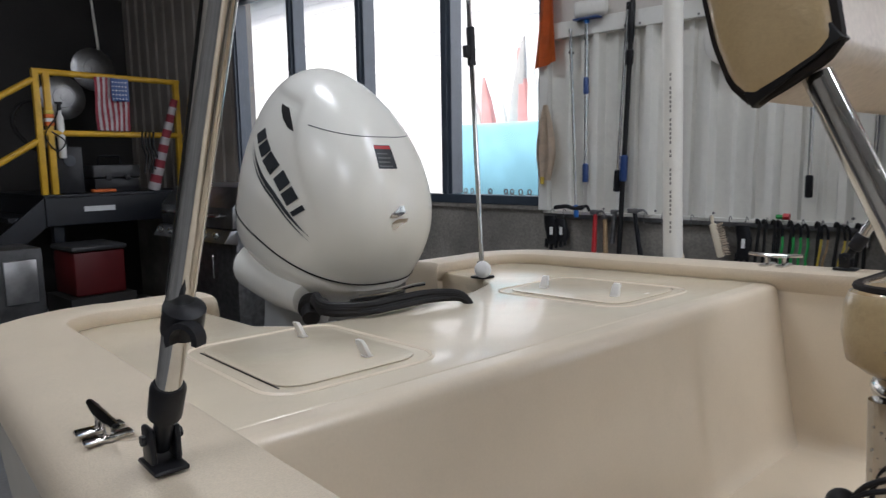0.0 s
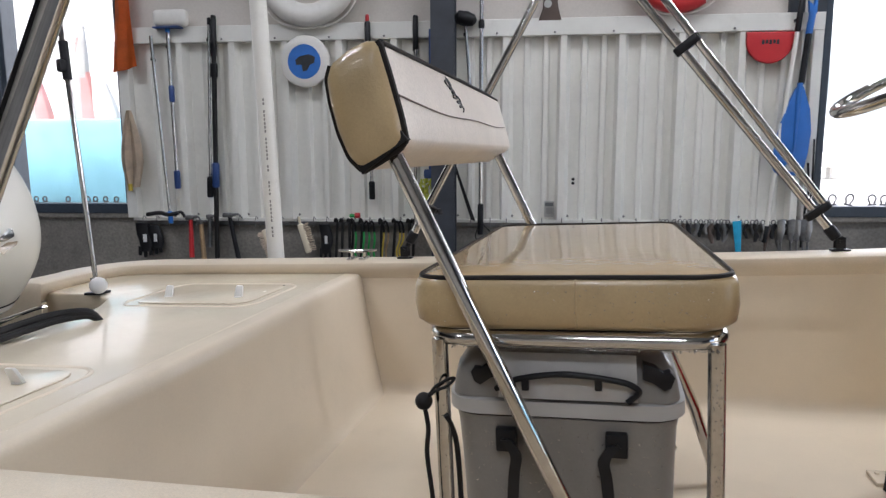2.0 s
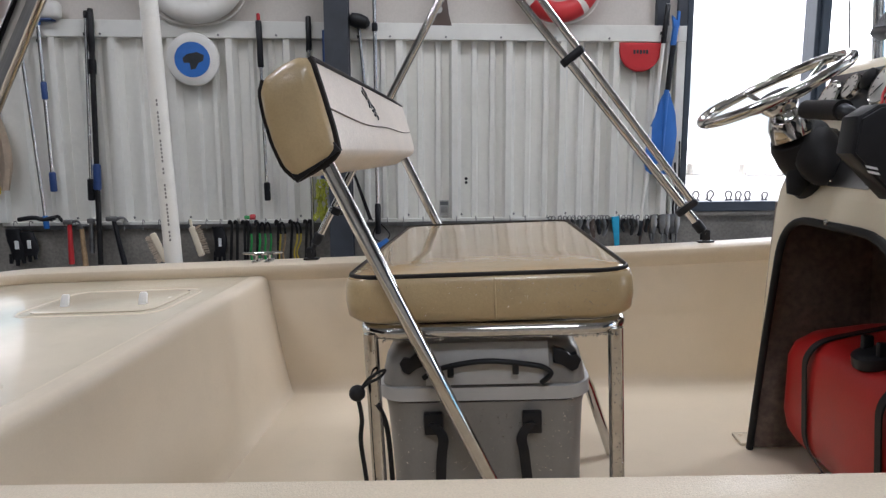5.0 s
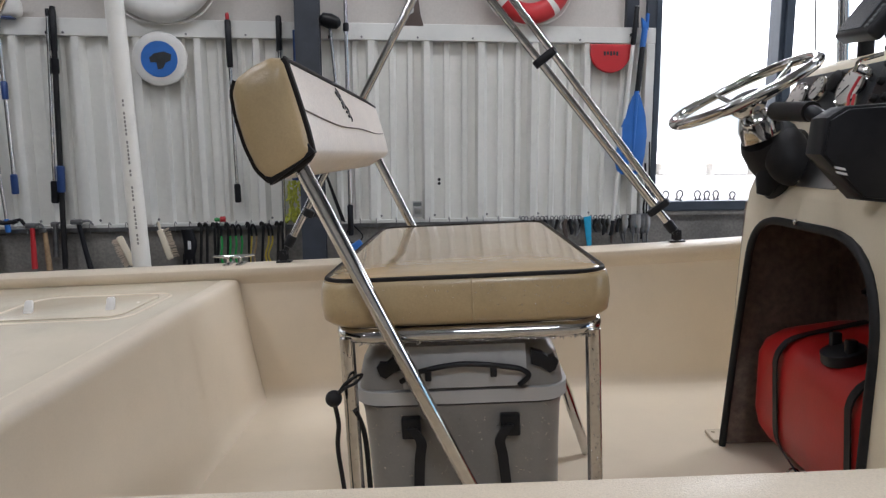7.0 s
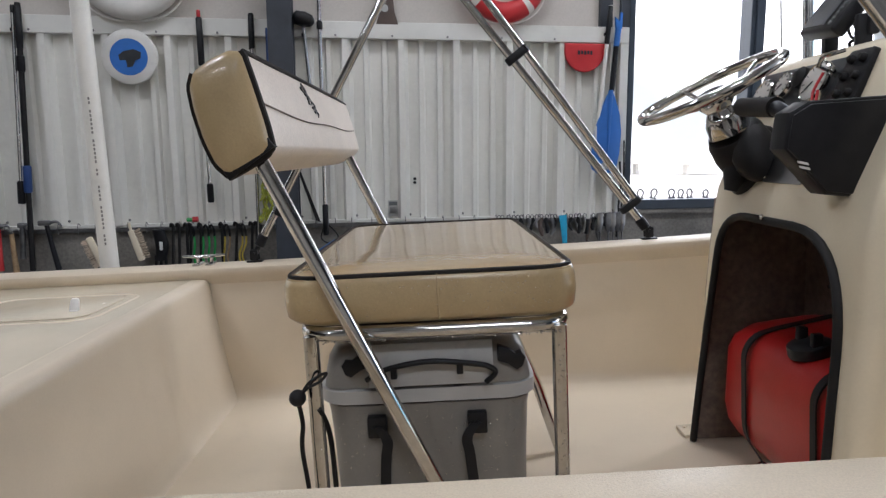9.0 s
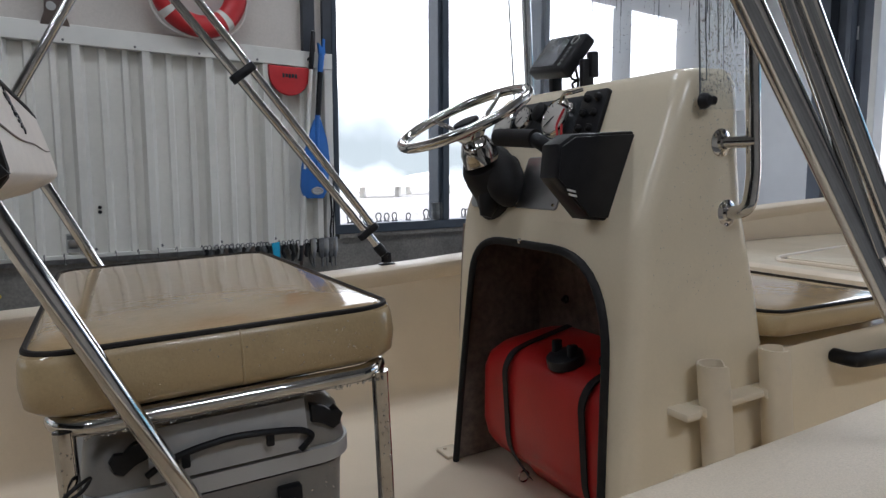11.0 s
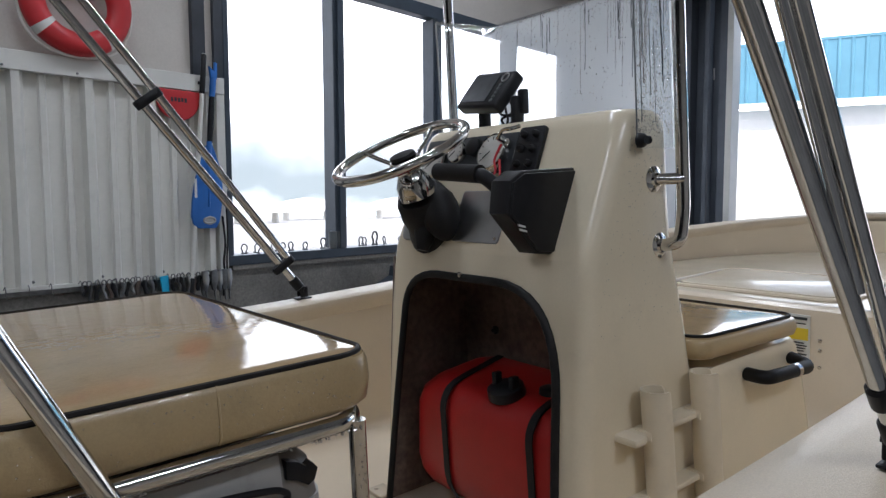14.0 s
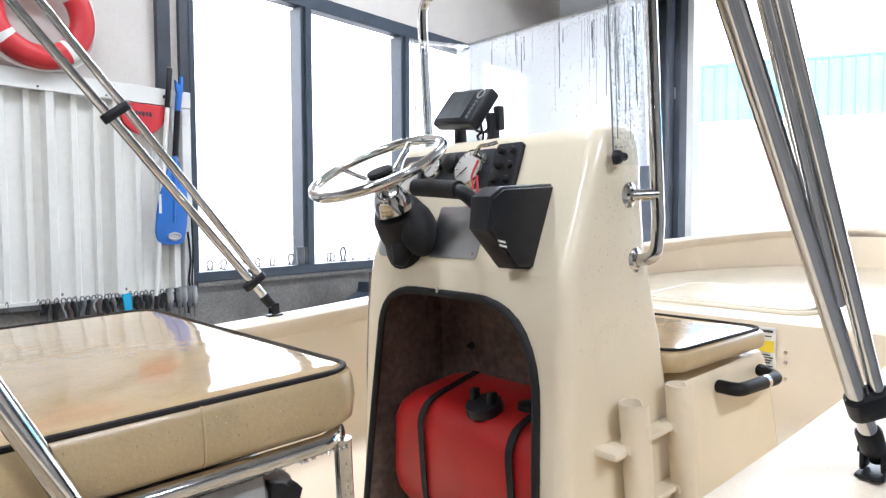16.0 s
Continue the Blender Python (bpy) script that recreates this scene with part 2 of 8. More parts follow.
GREY_L = mk("pale_grey_plastic", (0.44, 0.44, 0.42), 0.35, var=0.06, scale=9, bump=0.06, bscale=120)
LOCKER = mk("raw_fibreglass", (0.21, 0.16, 0.13), 0.6, var=0.18, scale=14, grain=0.3, gscale=60, bump=0.4, bscale=40)
BLUE = mk("blue_plastic", (0.03, 0.16, 0.52), 0.4, var=0.08, scale=10)
BLUE_D = mk("dark_blue_plastic", (0.03, 0.07, 0.22), 0.4, var=0.1)
RED = mk("red_plastic", (0.55, 0.03, 0.035), 0.42, var=0.08)
ORANGE = mk("orange_cloth", (0.72, 0.16, 0.03), 0.7, var=0.15, scale=9, grain=0.1)
TANCLOTH = mk("tan_cloth", (0.68, 0.56, 0.43), 0.8, var=0.15, scale=12)
WHITE_P = mk("white_plastic", (0.74, 0.72, 0.67), 0.42, var=0.05, scale=8, stain=0.1)
WOOD = mk("wood_handle", (0.45, 0.30, 0.16), 0.55, var=0.2, scale=14, grain=0.2, gscale=80)
YGREEN = mk("yellow_green_fibre", (0.55, 0.58, 0.08), 0.85, var=0.25, scale=40, bump=0.4, bscale=90)
GREEN = mk("green_cord", (0.03, 0.36, 0.08), 0.6, var=0.15)
YCORD = mk("yellow_cord", (0.60, 0.45, 0.06), 0.6, var=0.15)
BROWN = mk("brown_rubber", (0.10, 0.07, 0.055), 0.6, var=0.15)
STEEL_D = mk("brushed_stainless", (0.42, 0.42, 0.42), 0.3, 1.0, var=0.12, scale=9)
GAUGE = mk("gauge_face", (0.62, 0.60, 0.55), 0.4, var=0.05, scale=50)
# Dark glass lifted towards grey for the window reflected in it.
SCREEN = mk("reflection_lifted_screen", (0.085, 0.092, 0.10), 0.18, var=0.2, scale=12)
STICK_Y = mk("yellow_sticker", (0.75, 0.55, 0.03), 0.5, var=0.05)
STICK_W = mk("white_sticker", (0.75, 0.75, 0.73), 0.5, var=0.05)
SIDING = mk("white_siding", (0.74, 0.74, 0.72), 0.6, var=0.05, scale=1.0)
TEAL = mk("teal_roof_metal", (0.125, 0.30, 0.40), 0.5, var=0.08, scale=0.8)
TARP = mk("light_blue_tarp", (0.26, 0.56, 0.68), 0.6, var=0.12, scale=2)
GRAVEL = mk("yard_gravel", (0.46, 0.45, 0.43), 0.9, var=0.15, scale=0.8, grain=0.2, gscale=20)
# Kayak red paled to put the yard's bright haze into the colour.
PALE_RED = mk("haze_paled_red", (0.62, 0.30, 0.28), 0.5, var=0.1)
CREAM_P = mk("cream_plastic", (0.79, 0.695, 0.53), 0.4, var=0.04, scale=7, stain=0.08)
# Cooler red darkened to hold the deep shade under the platform.
SHADE_RED = mk("shade_darkened_red", (0.12, 0.008, 0.009), 0.5, var=0.1)
ENDWALL = mk("white_end_wall_metal", (0.80, 0.81, 0.81), 0.45, var=0.04, scale=2, stain=0.06)
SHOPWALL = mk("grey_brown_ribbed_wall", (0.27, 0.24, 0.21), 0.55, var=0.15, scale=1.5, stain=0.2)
PLAT = mk("black_painted_steel", (0.014, 0.016, 0.021), 0.45, var=0.25, scale=4, stain=0.2)
LEG_W = mk("motor_leg_grey_white", (0.42, 0.43, 0.42), 0.35, var=0.06)
# Near-black scuffed case tone; on the cooler lid it stands in for shade.
CASE_D = mk("dark_scuffed_case", (0.055, 0.055, 0.055), 0.45, var=0.25, scale=9, stain=0.3)
EASTWALL = mk("grey_blue_wall_steel", (0.105, 0.12, 0.145), 0.5, var=0.15, scale=3, stain=0.15)
PLATE = mk("wet_pale_plate", (0.40, 0.395, 0.38), 0.07, var=0.06, scale=9, coat=0.6, stain=0.15)
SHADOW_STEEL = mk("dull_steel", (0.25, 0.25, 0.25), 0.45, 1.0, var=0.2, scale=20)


def glass_material(name, gloss=0.06, tint=(1, 1, 1), reflect=0.05, film=0.0):
    m = bpy.data.materials.new(name)
    m.use_nodes = True
    N, L = m.node_tree.nodes, m.node_tree.links
    N.remove(N["Principled BSDF"])
    tr, gl, mix = N.new("ShaderNodeBsdfTransparent"), N.new("ShaderNodeBsdfGlossy"), N.new("ShaderNodeMixShader")
    tr.inputs["Color"].default_value = (*tint, 1)
    gl.inputs["Roughness"].default_value = gloss
    mix.inputs["Fac"].default_value = reflect
    L.new(tr.outputs["BSDF"], mix.inputs[1])
    L.new(gl.outputs["BSDF"], mix.inputs[2])
    last = mix
    if film:
        df, mix2 = N.new("ShaderNodeBsdfTranslucent"), N.new("ShaderNodeMixShader")
        df.inputs["Color"].default_value = (0.9, 0.93, 0.95, 1)
        mix2.inputs["Fac"].default_value = film
        L.new(mix.outputs["Shader"], mix2.inputs[1])
        L.new(df.outputs["BSDF"], mix2.inputs[2])
        last = mix2
    L.new(last.outputs["Shader"], N["Material Output"].inputs["Surface"])
    return m


GLASS = glass_material("window_glass", 0.03)
# White film on the front pane imitates reflected sky and haze.
ACRYLIC = glass_material("haze_filmed_acrylic", 0.16, (0.97, 0.98, 0.99), 0.08, 0.45)
WATER = glass_material("water_drops", 0.04, (0.98, 0.99, 1.0), 0.42)
# Grey tint stands in for the dark refraction inside running drips.
DRIP = glass_material("dark_tinted_drips", 0.05, (0.42, 0.46, 0.50), 0.25)
CLEAR = glass_material("wet_clear_acrylic", 0.06, (0.96, 0.98, 0.99), 0.07, 0.06)


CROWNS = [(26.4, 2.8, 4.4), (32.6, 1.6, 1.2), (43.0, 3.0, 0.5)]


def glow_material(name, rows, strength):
    """A far backdrop that glows, its mist painted in: rows of (height 0..1, colour)."""
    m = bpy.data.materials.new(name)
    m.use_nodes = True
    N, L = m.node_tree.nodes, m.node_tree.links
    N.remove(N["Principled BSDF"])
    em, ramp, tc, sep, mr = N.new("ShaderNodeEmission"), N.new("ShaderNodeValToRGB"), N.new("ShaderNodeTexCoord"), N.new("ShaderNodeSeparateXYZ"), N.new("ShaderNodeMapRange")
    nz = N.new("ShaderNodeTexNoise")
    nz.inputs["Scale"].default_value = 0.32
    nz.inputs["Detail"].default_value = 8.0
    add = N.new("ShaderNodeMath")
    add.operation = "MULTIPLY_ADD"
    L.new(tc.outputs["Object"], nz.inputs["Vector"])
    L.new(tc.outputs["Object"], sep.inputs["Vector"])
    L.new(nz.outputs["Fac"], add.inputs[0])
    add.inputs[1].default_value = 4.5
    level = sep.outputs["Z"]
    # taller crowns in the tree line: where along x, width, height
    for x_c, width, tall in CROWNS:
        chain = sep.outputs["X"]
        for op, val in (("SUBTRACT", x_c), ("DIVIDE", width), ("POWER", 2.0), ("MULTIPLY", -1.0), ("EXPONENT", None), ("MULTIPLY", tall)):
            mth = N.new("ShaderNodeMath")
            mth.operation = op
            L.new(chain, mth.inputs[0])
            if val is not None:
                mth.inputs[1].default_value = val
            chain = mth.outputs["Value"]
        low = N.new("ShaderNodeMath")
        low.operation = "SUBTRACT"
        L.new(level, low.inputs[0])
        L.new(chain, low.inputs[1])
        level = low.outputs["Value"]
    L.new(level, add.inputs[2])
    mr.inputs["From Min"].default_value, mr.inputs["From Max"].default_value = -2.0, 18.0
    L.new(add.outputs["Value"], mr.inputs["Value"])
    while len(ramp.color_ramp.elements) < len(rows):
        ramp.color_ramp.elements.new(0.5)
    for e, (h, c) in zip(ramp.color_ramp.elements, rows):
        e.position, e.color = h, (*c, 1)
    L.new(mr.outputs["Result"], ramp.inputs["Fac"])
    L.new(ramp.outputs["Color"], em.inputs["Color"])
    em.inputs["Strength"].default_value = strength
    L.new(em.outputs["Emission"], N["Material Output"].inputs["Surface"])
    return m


LAMP_GLOW = bpy.data.materials.new("lamp_diffuser")
LAMP_GLOW.use_nodes = True
LAMP_GLOW.node_tree.nodes["Principled BSDF"].inputs["Base Color"].default_value = (0.8, 0.8, 0.78, 1)

# ---- the shop: floor, walls, windows ----
WALL_Y = 3.40
X0, X1, Y0, Y1, ZC = -7.2, 6.0, -6.0, 3.62, 4.6
WIN_Z0, WIN_Z1 = 1.24, 2.95


def boxes(rows, bevel=0.0):
    bm = bmesh.new()
    for lo, hi in rows:
        box(bm, lo, hi, bevel)
    return bm


solid("floor", boxes([((X0 - 0.3, Y0 - 0.3, -0.12), (X1 + 0.3, Y1, 0.0))]), FLOORC, (0, 0, 0), "worn grey concrete shop floor", "floor", kind="structure", smooth=0)
solid("ground", boxes([((-400, Y1 + 0.004, -0.30), (400, 500, -0.06)), ((X1 + 0.304, -400, -0.30), (400, Y1, -0.06))]), GRAVEL, (0, 3, -0.1), "pale gravel yard outside the shop", "ground", kind="structure", smooth=0)
solid("ceiling", boxes([((X0 - 0.3, Y0 - 0.3, ZC), (X1 + 0.3, Y1, ZC + 0.15))]), CEIL, (0, 0, ZC), "pale shop ceiling board", "ceiling", kind="structure", smooth=0)
solid("wall_north_base", boxes([((X0, 3.425, 0), (X1, Y1, 1.20)), ((X0, 3.405, 1.19), (-1.70, Y1 + 0.05, 1.215)), ((2.10, 3.405, 1.19), (X1, Y1 + 0.05, 1.215))]), CONCRETE, (0, 3.5, 0),
      "low poured concrete wall with stains", "wall", kind="structure", smooth=0)
solid("wall_north_upper", boxes([((-1.66, 3.43, 1.2), (2.08, Y1, ZC)), ((-4.95, 3.43, WIN_Z1), (-1.66, Y1, ZC)), ((2.08, 3.43, WIN_Z1), (X1, Y1, ZC)), ((5.62, 3.43, 1.2), (X1, Y1, WIN_Z1))]),
      PLASTER, (0, 3.5, 1.2), "beige painted board wall over the windows", "wall", kind="structure", smooth=0)
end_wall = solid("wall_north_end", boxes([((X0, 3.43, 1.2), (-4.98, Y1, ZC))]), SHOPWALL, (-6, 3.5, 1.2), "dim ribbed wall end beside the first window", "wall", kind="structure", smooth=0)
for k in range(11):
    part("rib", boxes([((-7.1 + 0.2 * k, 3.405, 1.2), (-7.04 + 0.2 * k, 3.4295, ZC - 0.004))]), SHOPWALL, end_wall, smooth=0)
# The end wall's darkness is colour in place of missing light.
solid("wall_west", boxes([((X0 - 0.2, Y0, 0), (X0, Y1, ZC))]), SHADE_DARK, (X0, 0, 0), "end wall coloured near black for the shade it stands in", "wall", kind="structure", smooth=0)
solid("wall_south", boxes([((X0, Y0 - 0.2, 0), (X1, Y0, ZC))]), PLASTER, (0, Y0, 0), "plain beige back wall", "wall", kind="structure", smooth=0)
# east wall with its tall open bay door
DOOR_Y0, DOOR_Y1, DOOR_Z = -2.6, 2.07, 3.7
solid("wall_east_end", boxes([((X1, 2.52, 0), (X1 + 0.25, Y1, ZC))]), ENDWALL, (X1, 3, 0), "pale end wall between window and bay door", "wall", kind="structure", smooth=0)
solid("wall_east", boxes([((X1, DOOR_Y1 + 0.14, 0), (X1 + 0.25, 2.516, ZC)), ((X1, Y0, 0), (X1 + 0.25, DOOR_Y0, ZC)), ((X1, DOOR_Y0, DOOR_Z), (X1 + 0.25, DOOR_Y1 + 0.14, ZC))]),
      EASTWALL, (X1, 2, 0), "dark painted end wall beside the bay door", "wall", kind="structure", smooth=0)
bm = bmesh.new()
for a, b in (((X1 - 0.10, 2.11, 0), (X1 - 0.02, 2.18, DOOR_Z)), ((X1 - 0.12, 2.26, 0), (X1 - 0.02, 2.30, ZC)), ((X1 - 0.16, 2.40, 0), (X1 - 0.02, 2.51, ZC))):
    box(bm, a, b, 0.004)
solid("door_1", bm, EASTWALL, (X1, 2.05, 0), "dark steel tracks of the open bay door", "door frame", kind="structure", smooth=0)
solid("door_jamb", boxes([((X1 - 0.14, 2.055, 0), (X1 + 0.03, 2.105, DOOR_Z))], 0.004), TRIM, (X1, 2.0, 0), "white jamb of the open bay door", "door frame", kind="structure", smooth=0)
solid("sign_plate", boxes([((X1 - 0.012, 2.255, 2.60), (X1 - 0.002, 2.325, 2.70))]), STICK_W, (X1, 2.29, 2.6), "small white notice on the dark wall", "notice", smooth=0)

# ribbed metal wall panel
RIB0, RIB_STEP = -1.357, 0.3008
bm = bmesh.new()
prof = [(-1.66, 0.0)]
k = 0
while RIB0 + k * RIB_STEP < 2.02:
    x = RIB0 + k * RIB_STEP
    for m in (-2, -1):
        c = x + m * RIB_STEP / 3 + 0.03
        if c > -1.60:
            prof += [(c - 0.018, 0.0), (c - 0.012, 0.021), (c + 0.010, 0.021), (c + 0.022, 0.0)]
    prof += [(x - 0.010, 0.0), (x + 0.002, 0.046), (x + 0.035, 0.046), (x + 0.058, 0.0)]
    k += 1
prof += [(2.06, 0.0)]
prof = sorted(prof, key=lambda q: q[0])
zs = [1.19, 1.45, 1.7, 1.95, 2.17]
rings(bm, [[Vector((x, 3.424 - d, z)) for x, d in prof] for z in zs], closed=False, cap0=False, cap1=False)
solid("wall_panel", bm, PANEL, (0, WALL_Y, 1.2), "white ribbed metal wall panel with vertical ribs", "wall panel", kind="structure", smooth=25)
bm = bmesh.new()
box(bm, (-1.68, 3.372, 2.163), (2.06, 3.43, 2.250), 0.003)
box(bm, (-1.68, 3.395, 1.176), (2.055, 3.43, 1.194), 0.002)
box(bm, (2.01, 3.376, 1.1945), (2.06, 3.43, 2.1625), 0.003)
box(bm, (-1.70, 3.376, 1.1945), (-1.64, 3.43, 2.1625), 0.003)
solid("trim", bm, TRIM, (0, WALL_Y, 2.16), "white folded metal trim round the wall panel", "trim", kind="structure", smooth=0)
bm = bmesh.new()
for k in range(12):
    x = RIB0 + k * RIB_STEP - 0.03
    lathe(bm, (x, 3.372, 2.178), (0, -1, 0), [(0, 0.006), (0.003, 0.006), (0.005, 0.003)], 8)
    lathe(bm, (x + 0.09, 3.423, 1.213), (0, -1, 0), [(0, 0.007), (0.005, 0.007), (0.007, 0.003)], 8)
solid("trim_screws", bm, SHADOW_STEEL, (0, 3.37, 2.18), "small grey screws along the metal trim", "screw", kind="structure")
bm = bmesh.new()
for z in (1.392, 1.414):
    lathe(bm, (0.835, 3.424, z), (0, -1, 0), [(0, 0.0085), (0.006, 0.0085), (0.008, 0.004)], 12)
solid("panel_bolts", bm, BLACKP, (0.835, 3.42, 1.4), "two black bolt heads in the wall panel", "bolt", kind="structure")


def window_unit(name, xs, z0, z1, label):
    """A row of panes between dark metal mullions."""
    w = thing(name, (xs[0], 3.5, z0), label, "window", kind="structure")
    bm = bmesh.new()
    box(bm, (xs[0] - 0.03, 3.40, z0 - 0.024), (xs[-1] + 0.03, 3.50, z0 + 0.032), 0.004)
    box(bm, (xs[0] - 0.03, 3.41, z1 - 0.05), (xs[-1] + 0.03, 3.50, z1 + 0.04), 0.004)
    fr_ = part("window_frame", bm, FRAME_M, w, smooth=0)
    for i, x in enumerate(xs):
        bm = bmesh.new()
        hw = 0.045 if 0 < i < len(xs) - 1 else 0.03
        box(bm, (x - hw, 3.415, z0 + 0.033), (x + hw, 3.53, z1 - 0.051), 0.004)
        box(bm, (x - hw * 0.45, 3.395, z0 + 0.033), (x + hw * 0.45, 3.414, z1 - 0.051), 0.003)
        part("mullion", bm, FRAME_M, w, smooth=0)
    for a, b in zip(xs, xs[1:]):
        bm = bmesh.new()
        box(bm, (a + 0.03, 3.466, z0 + 0.032), (b - 0.03, 3.472, z1 - 0.05))
        p = part("pane", bm, GLASS, w, smooth=0)
        p.visible_shadow = False
    return w


window_unit("window_1", [-4.95, -4.12, -3.285, -2.45, -1.70], WIN_Z0, WIN_Z1, "bright shop window row with dark metal mullions")
window_unit("window_2", [2.085, 2.876, 3.783, 4.69, 5.60], WIN_Z0, WIN_Z1, "misted shop window row with dark metal mullions")

# steel column in front of the panel
bm = bmesh.new()
box(bm, (0.085, 3.20, 0), (0.205, 3.212, ZC - 0.004))
box(bm, (0.085, 3.352, 0), (0.205, 3.364, ZC - 0.004))
box(bm, (0.139, 3.212, 0), (0.151, 3.352, ZC - 0.004))
solid("column", bm, STEEL_C, (0.145, 3.28, 0), "dark grey steel column standing against the wall", "column", kind="structure", smooth=0)
# narrow dark post over the paddle by the second window
solid("wall_post", boxes([((1.895, 3.392, 2.236), (1.965, 3.428, ZC - 0.004)), ((2.02, 3.40, 2.236), (2.08, 3.428, ZC - 0.004))]), STEEL_C, (1.93, 3.4, 2.24), "dark steel post on the upper wall beside the window", "post", kind="structure", smooth=0)

# ceiling strip lamps and a dark roof beam
for lx, ly, watts in LAMP_SPOTS:
    t_ = thing("strip_lamp", (lx, ly, LAMP_Z), "white metal strip lamp hung under the ceiling", "ceiling lamp", "shop strip lamps")
    bm = bmesh.new()
    box(bm, (lx - 0.66, ly - 0.10, LAMP_Z), (lx + 0.66, ly + 0.10, LAMP_Z + 0.06), 0.01)
    part("housing", bm, WHITE_P, t_)
    for s in (-0.5, 0.5):
        bm = bmesh.new()
        rod(bm, (lx + s, ly, LAMP_Z + 0.06), (lx + s, ly, ZC), 0.004, seg=6)
        part("hanger", bm, SHADOW_STEEL, t_)
solid("roof_beam", boxes([((4.9, -5.9, 3.55), (5.1, 3.42, 3.80))]), STEEL_C, (5, 0, 3.6), "dark steel roof beam across the shop", "beam", kind="structure", smooth=0)

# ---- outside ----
# Haze and pale trees are painted into this ramp, and the sheet glows.
MIST = glow_material("painted_glow_mist", [(0.0, (0.44, 0.46, 0.47)), (0.20, (0.42, 0.44, 0.45)), (0.30, (0.19, 0.21, 0.212)), (0.40, (0.185, 0.205, 0.208)), (0.48, (0.25, 0.27, 0.275)), (0.58, (0.44, 0.46, 0.465)), (0.70, (1, 1, 1))], 2.6)
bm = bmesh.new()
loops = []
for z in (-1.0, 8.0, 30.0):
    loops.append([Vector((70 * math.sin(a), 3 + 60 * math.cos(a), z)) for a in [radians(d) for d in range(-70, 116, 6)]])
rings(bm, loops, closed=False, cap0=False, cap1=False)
solid("backdrop", bm, MIST, (0, 3, 0), "glowing sheet painted with overcast sky and a hazed tree line", "backdrop", kind="structure")

# white boarded building and tarp-covered rack of kayaks beyond the first window
hb = thing("white_building", (-9, 9, -0.06), "white boarded building in the yard outside the window", "building")
for i in range(26):
    z = -0.05 + i * 0.2
    bm = bmesh.new()
    prism(bm, [(-24, 9.0, z), (-24, 8.984, z), (-24, 8.992, z + 0.199), (-24, 9.0, z + 0.199)], (0, 0, 0), (20.2, 0, 0))
    part("plank", bm, SIDING, hb, smooth=0)
bm = bmesh.new()
box(bm, (-24.2, 8.6, 5.16), (-3.6, 12, 5.4))
part("roof", bm, TEAL, hb, smooth=0)
rk = thing("kayak_rack", (-3.6, 6.4, -0.06), "light blue tarp-covered rack of kayaks in the yard", "kayak rack")
bm = bmesh.new()
box(bm, (-4.9, 6.2, 1.05), (-2.2, 7.2, 1.92), 0.05)
part("cover", bm, TARP, rk)
for x, y in ((-4.8, 6.3), (-2.3, 6.3), (-4.8, 7.1), (-2.3, 7.1)):
    bm = bmesh.new()
    box(bm, (x - 0.05, y - 0.05, -0.06), (x + 0.05, y + 0.05, 1.05))
    part("leg", bm, WHITE_P, rk, smooth=0)
rnd = random.Random(4)
for i in range(16):
    x = -4.7 + i * 0.165
    h = rnd.uniform(2.2, 3.0)
    tilt = rnd.uniform(-0.35, 0.35)
    bm = bmesh.new()
    loops = []
    for j in range(7):
        t = j / 6
        w = 0.13 * math.sin(math.pi * (0.12 + 0.86 * t)) ** 0.7
        loops.append([Vector((x + tilt * (t - 0.4) + w * math.cos(a), 6.7 + 0.6 * w * math.sin(a), 0.9 + (h - 0.9) * t)) for a in [radians(45 * q) for q in range(8)]])
    rings(bm, loops)
    part("kayak", bm, [WHITE_P, PALE_RED, WHITE_P, GREY_L, PALE_RED, WHITE_P, GREY_L, WHITE_P][i % 8], rk)
rnd = random.Random(7)
for i, (bx, by, s) in enumerate([(13, 40, 3.2), (19, 44, 3.6), (25, 42, 3.0), (32, 46, 4.0), (40, 44, 3.6), (48, 40, 3.4)]):
    bm = bmesh.new()
    loops = []
    for j in range(6):
        t = j / 5
        r = (1 - t ** 1.8) ** 0.8 + 0.02
        loops.append([Vector((bx + s * r * math.cos(a), by + 1.2 * r * math.sin(a), 0.7 + 1.1 * t)) for a in [radians(20 * q) for q in range(18)]])
    rings(bm, loops)
    for sx in (-0.5, 0.5):
        box(bm, (bx + sx * s - 0.1, by - 0.3, -0.07), (bx + sx * s + 0.1, by + 0.3, 0.75))
    solid("covered_boat", bm, WHITE_P, (bx, by, -0.06), "boat under a white shrink-wrap cover in the yard", "boat", "covered boats in the yard")
SHED = Matrix.Translation((18.6, 6.48, 0)) @ Matrix.Rotation(radians(19.5), 4, "Z") @ Matrix.Translation((-18.6, -6.48, 0))
tb = thing("teal_roofed_shed", (20, 2, -0.06), "white boarded shed with a teal metal roof across the yard", "building", frame_m=SHED)
for i in range(16):
    z = -0.05 + i * 0.25
    bm = bmesh.new()
    prism(bm, [(19.0, 7.2, z), (18.984, 7.2, z), (18.992, 7.2, z + 0.249), (19.0, 7.2, z + 0.249)], (0, 0, 0), (0, -22, 0))
    part("plank", bm, SIDING, tb, smooth=0)
bm = bmesh.new()
prof = []
for i in range(72):
    y = 7.35 - i * 0.30
    prof += [(y, 0.0), (y - 0.03, 0.03), (y - 0.07, 0.03), (y - 0.10, 0.0)]
rings(bm, [[Vector((18.6 - d, y, z)) for y, d in prof] for z in (4.09, 5.58)], closed=False, cap0=False, cap1=False)
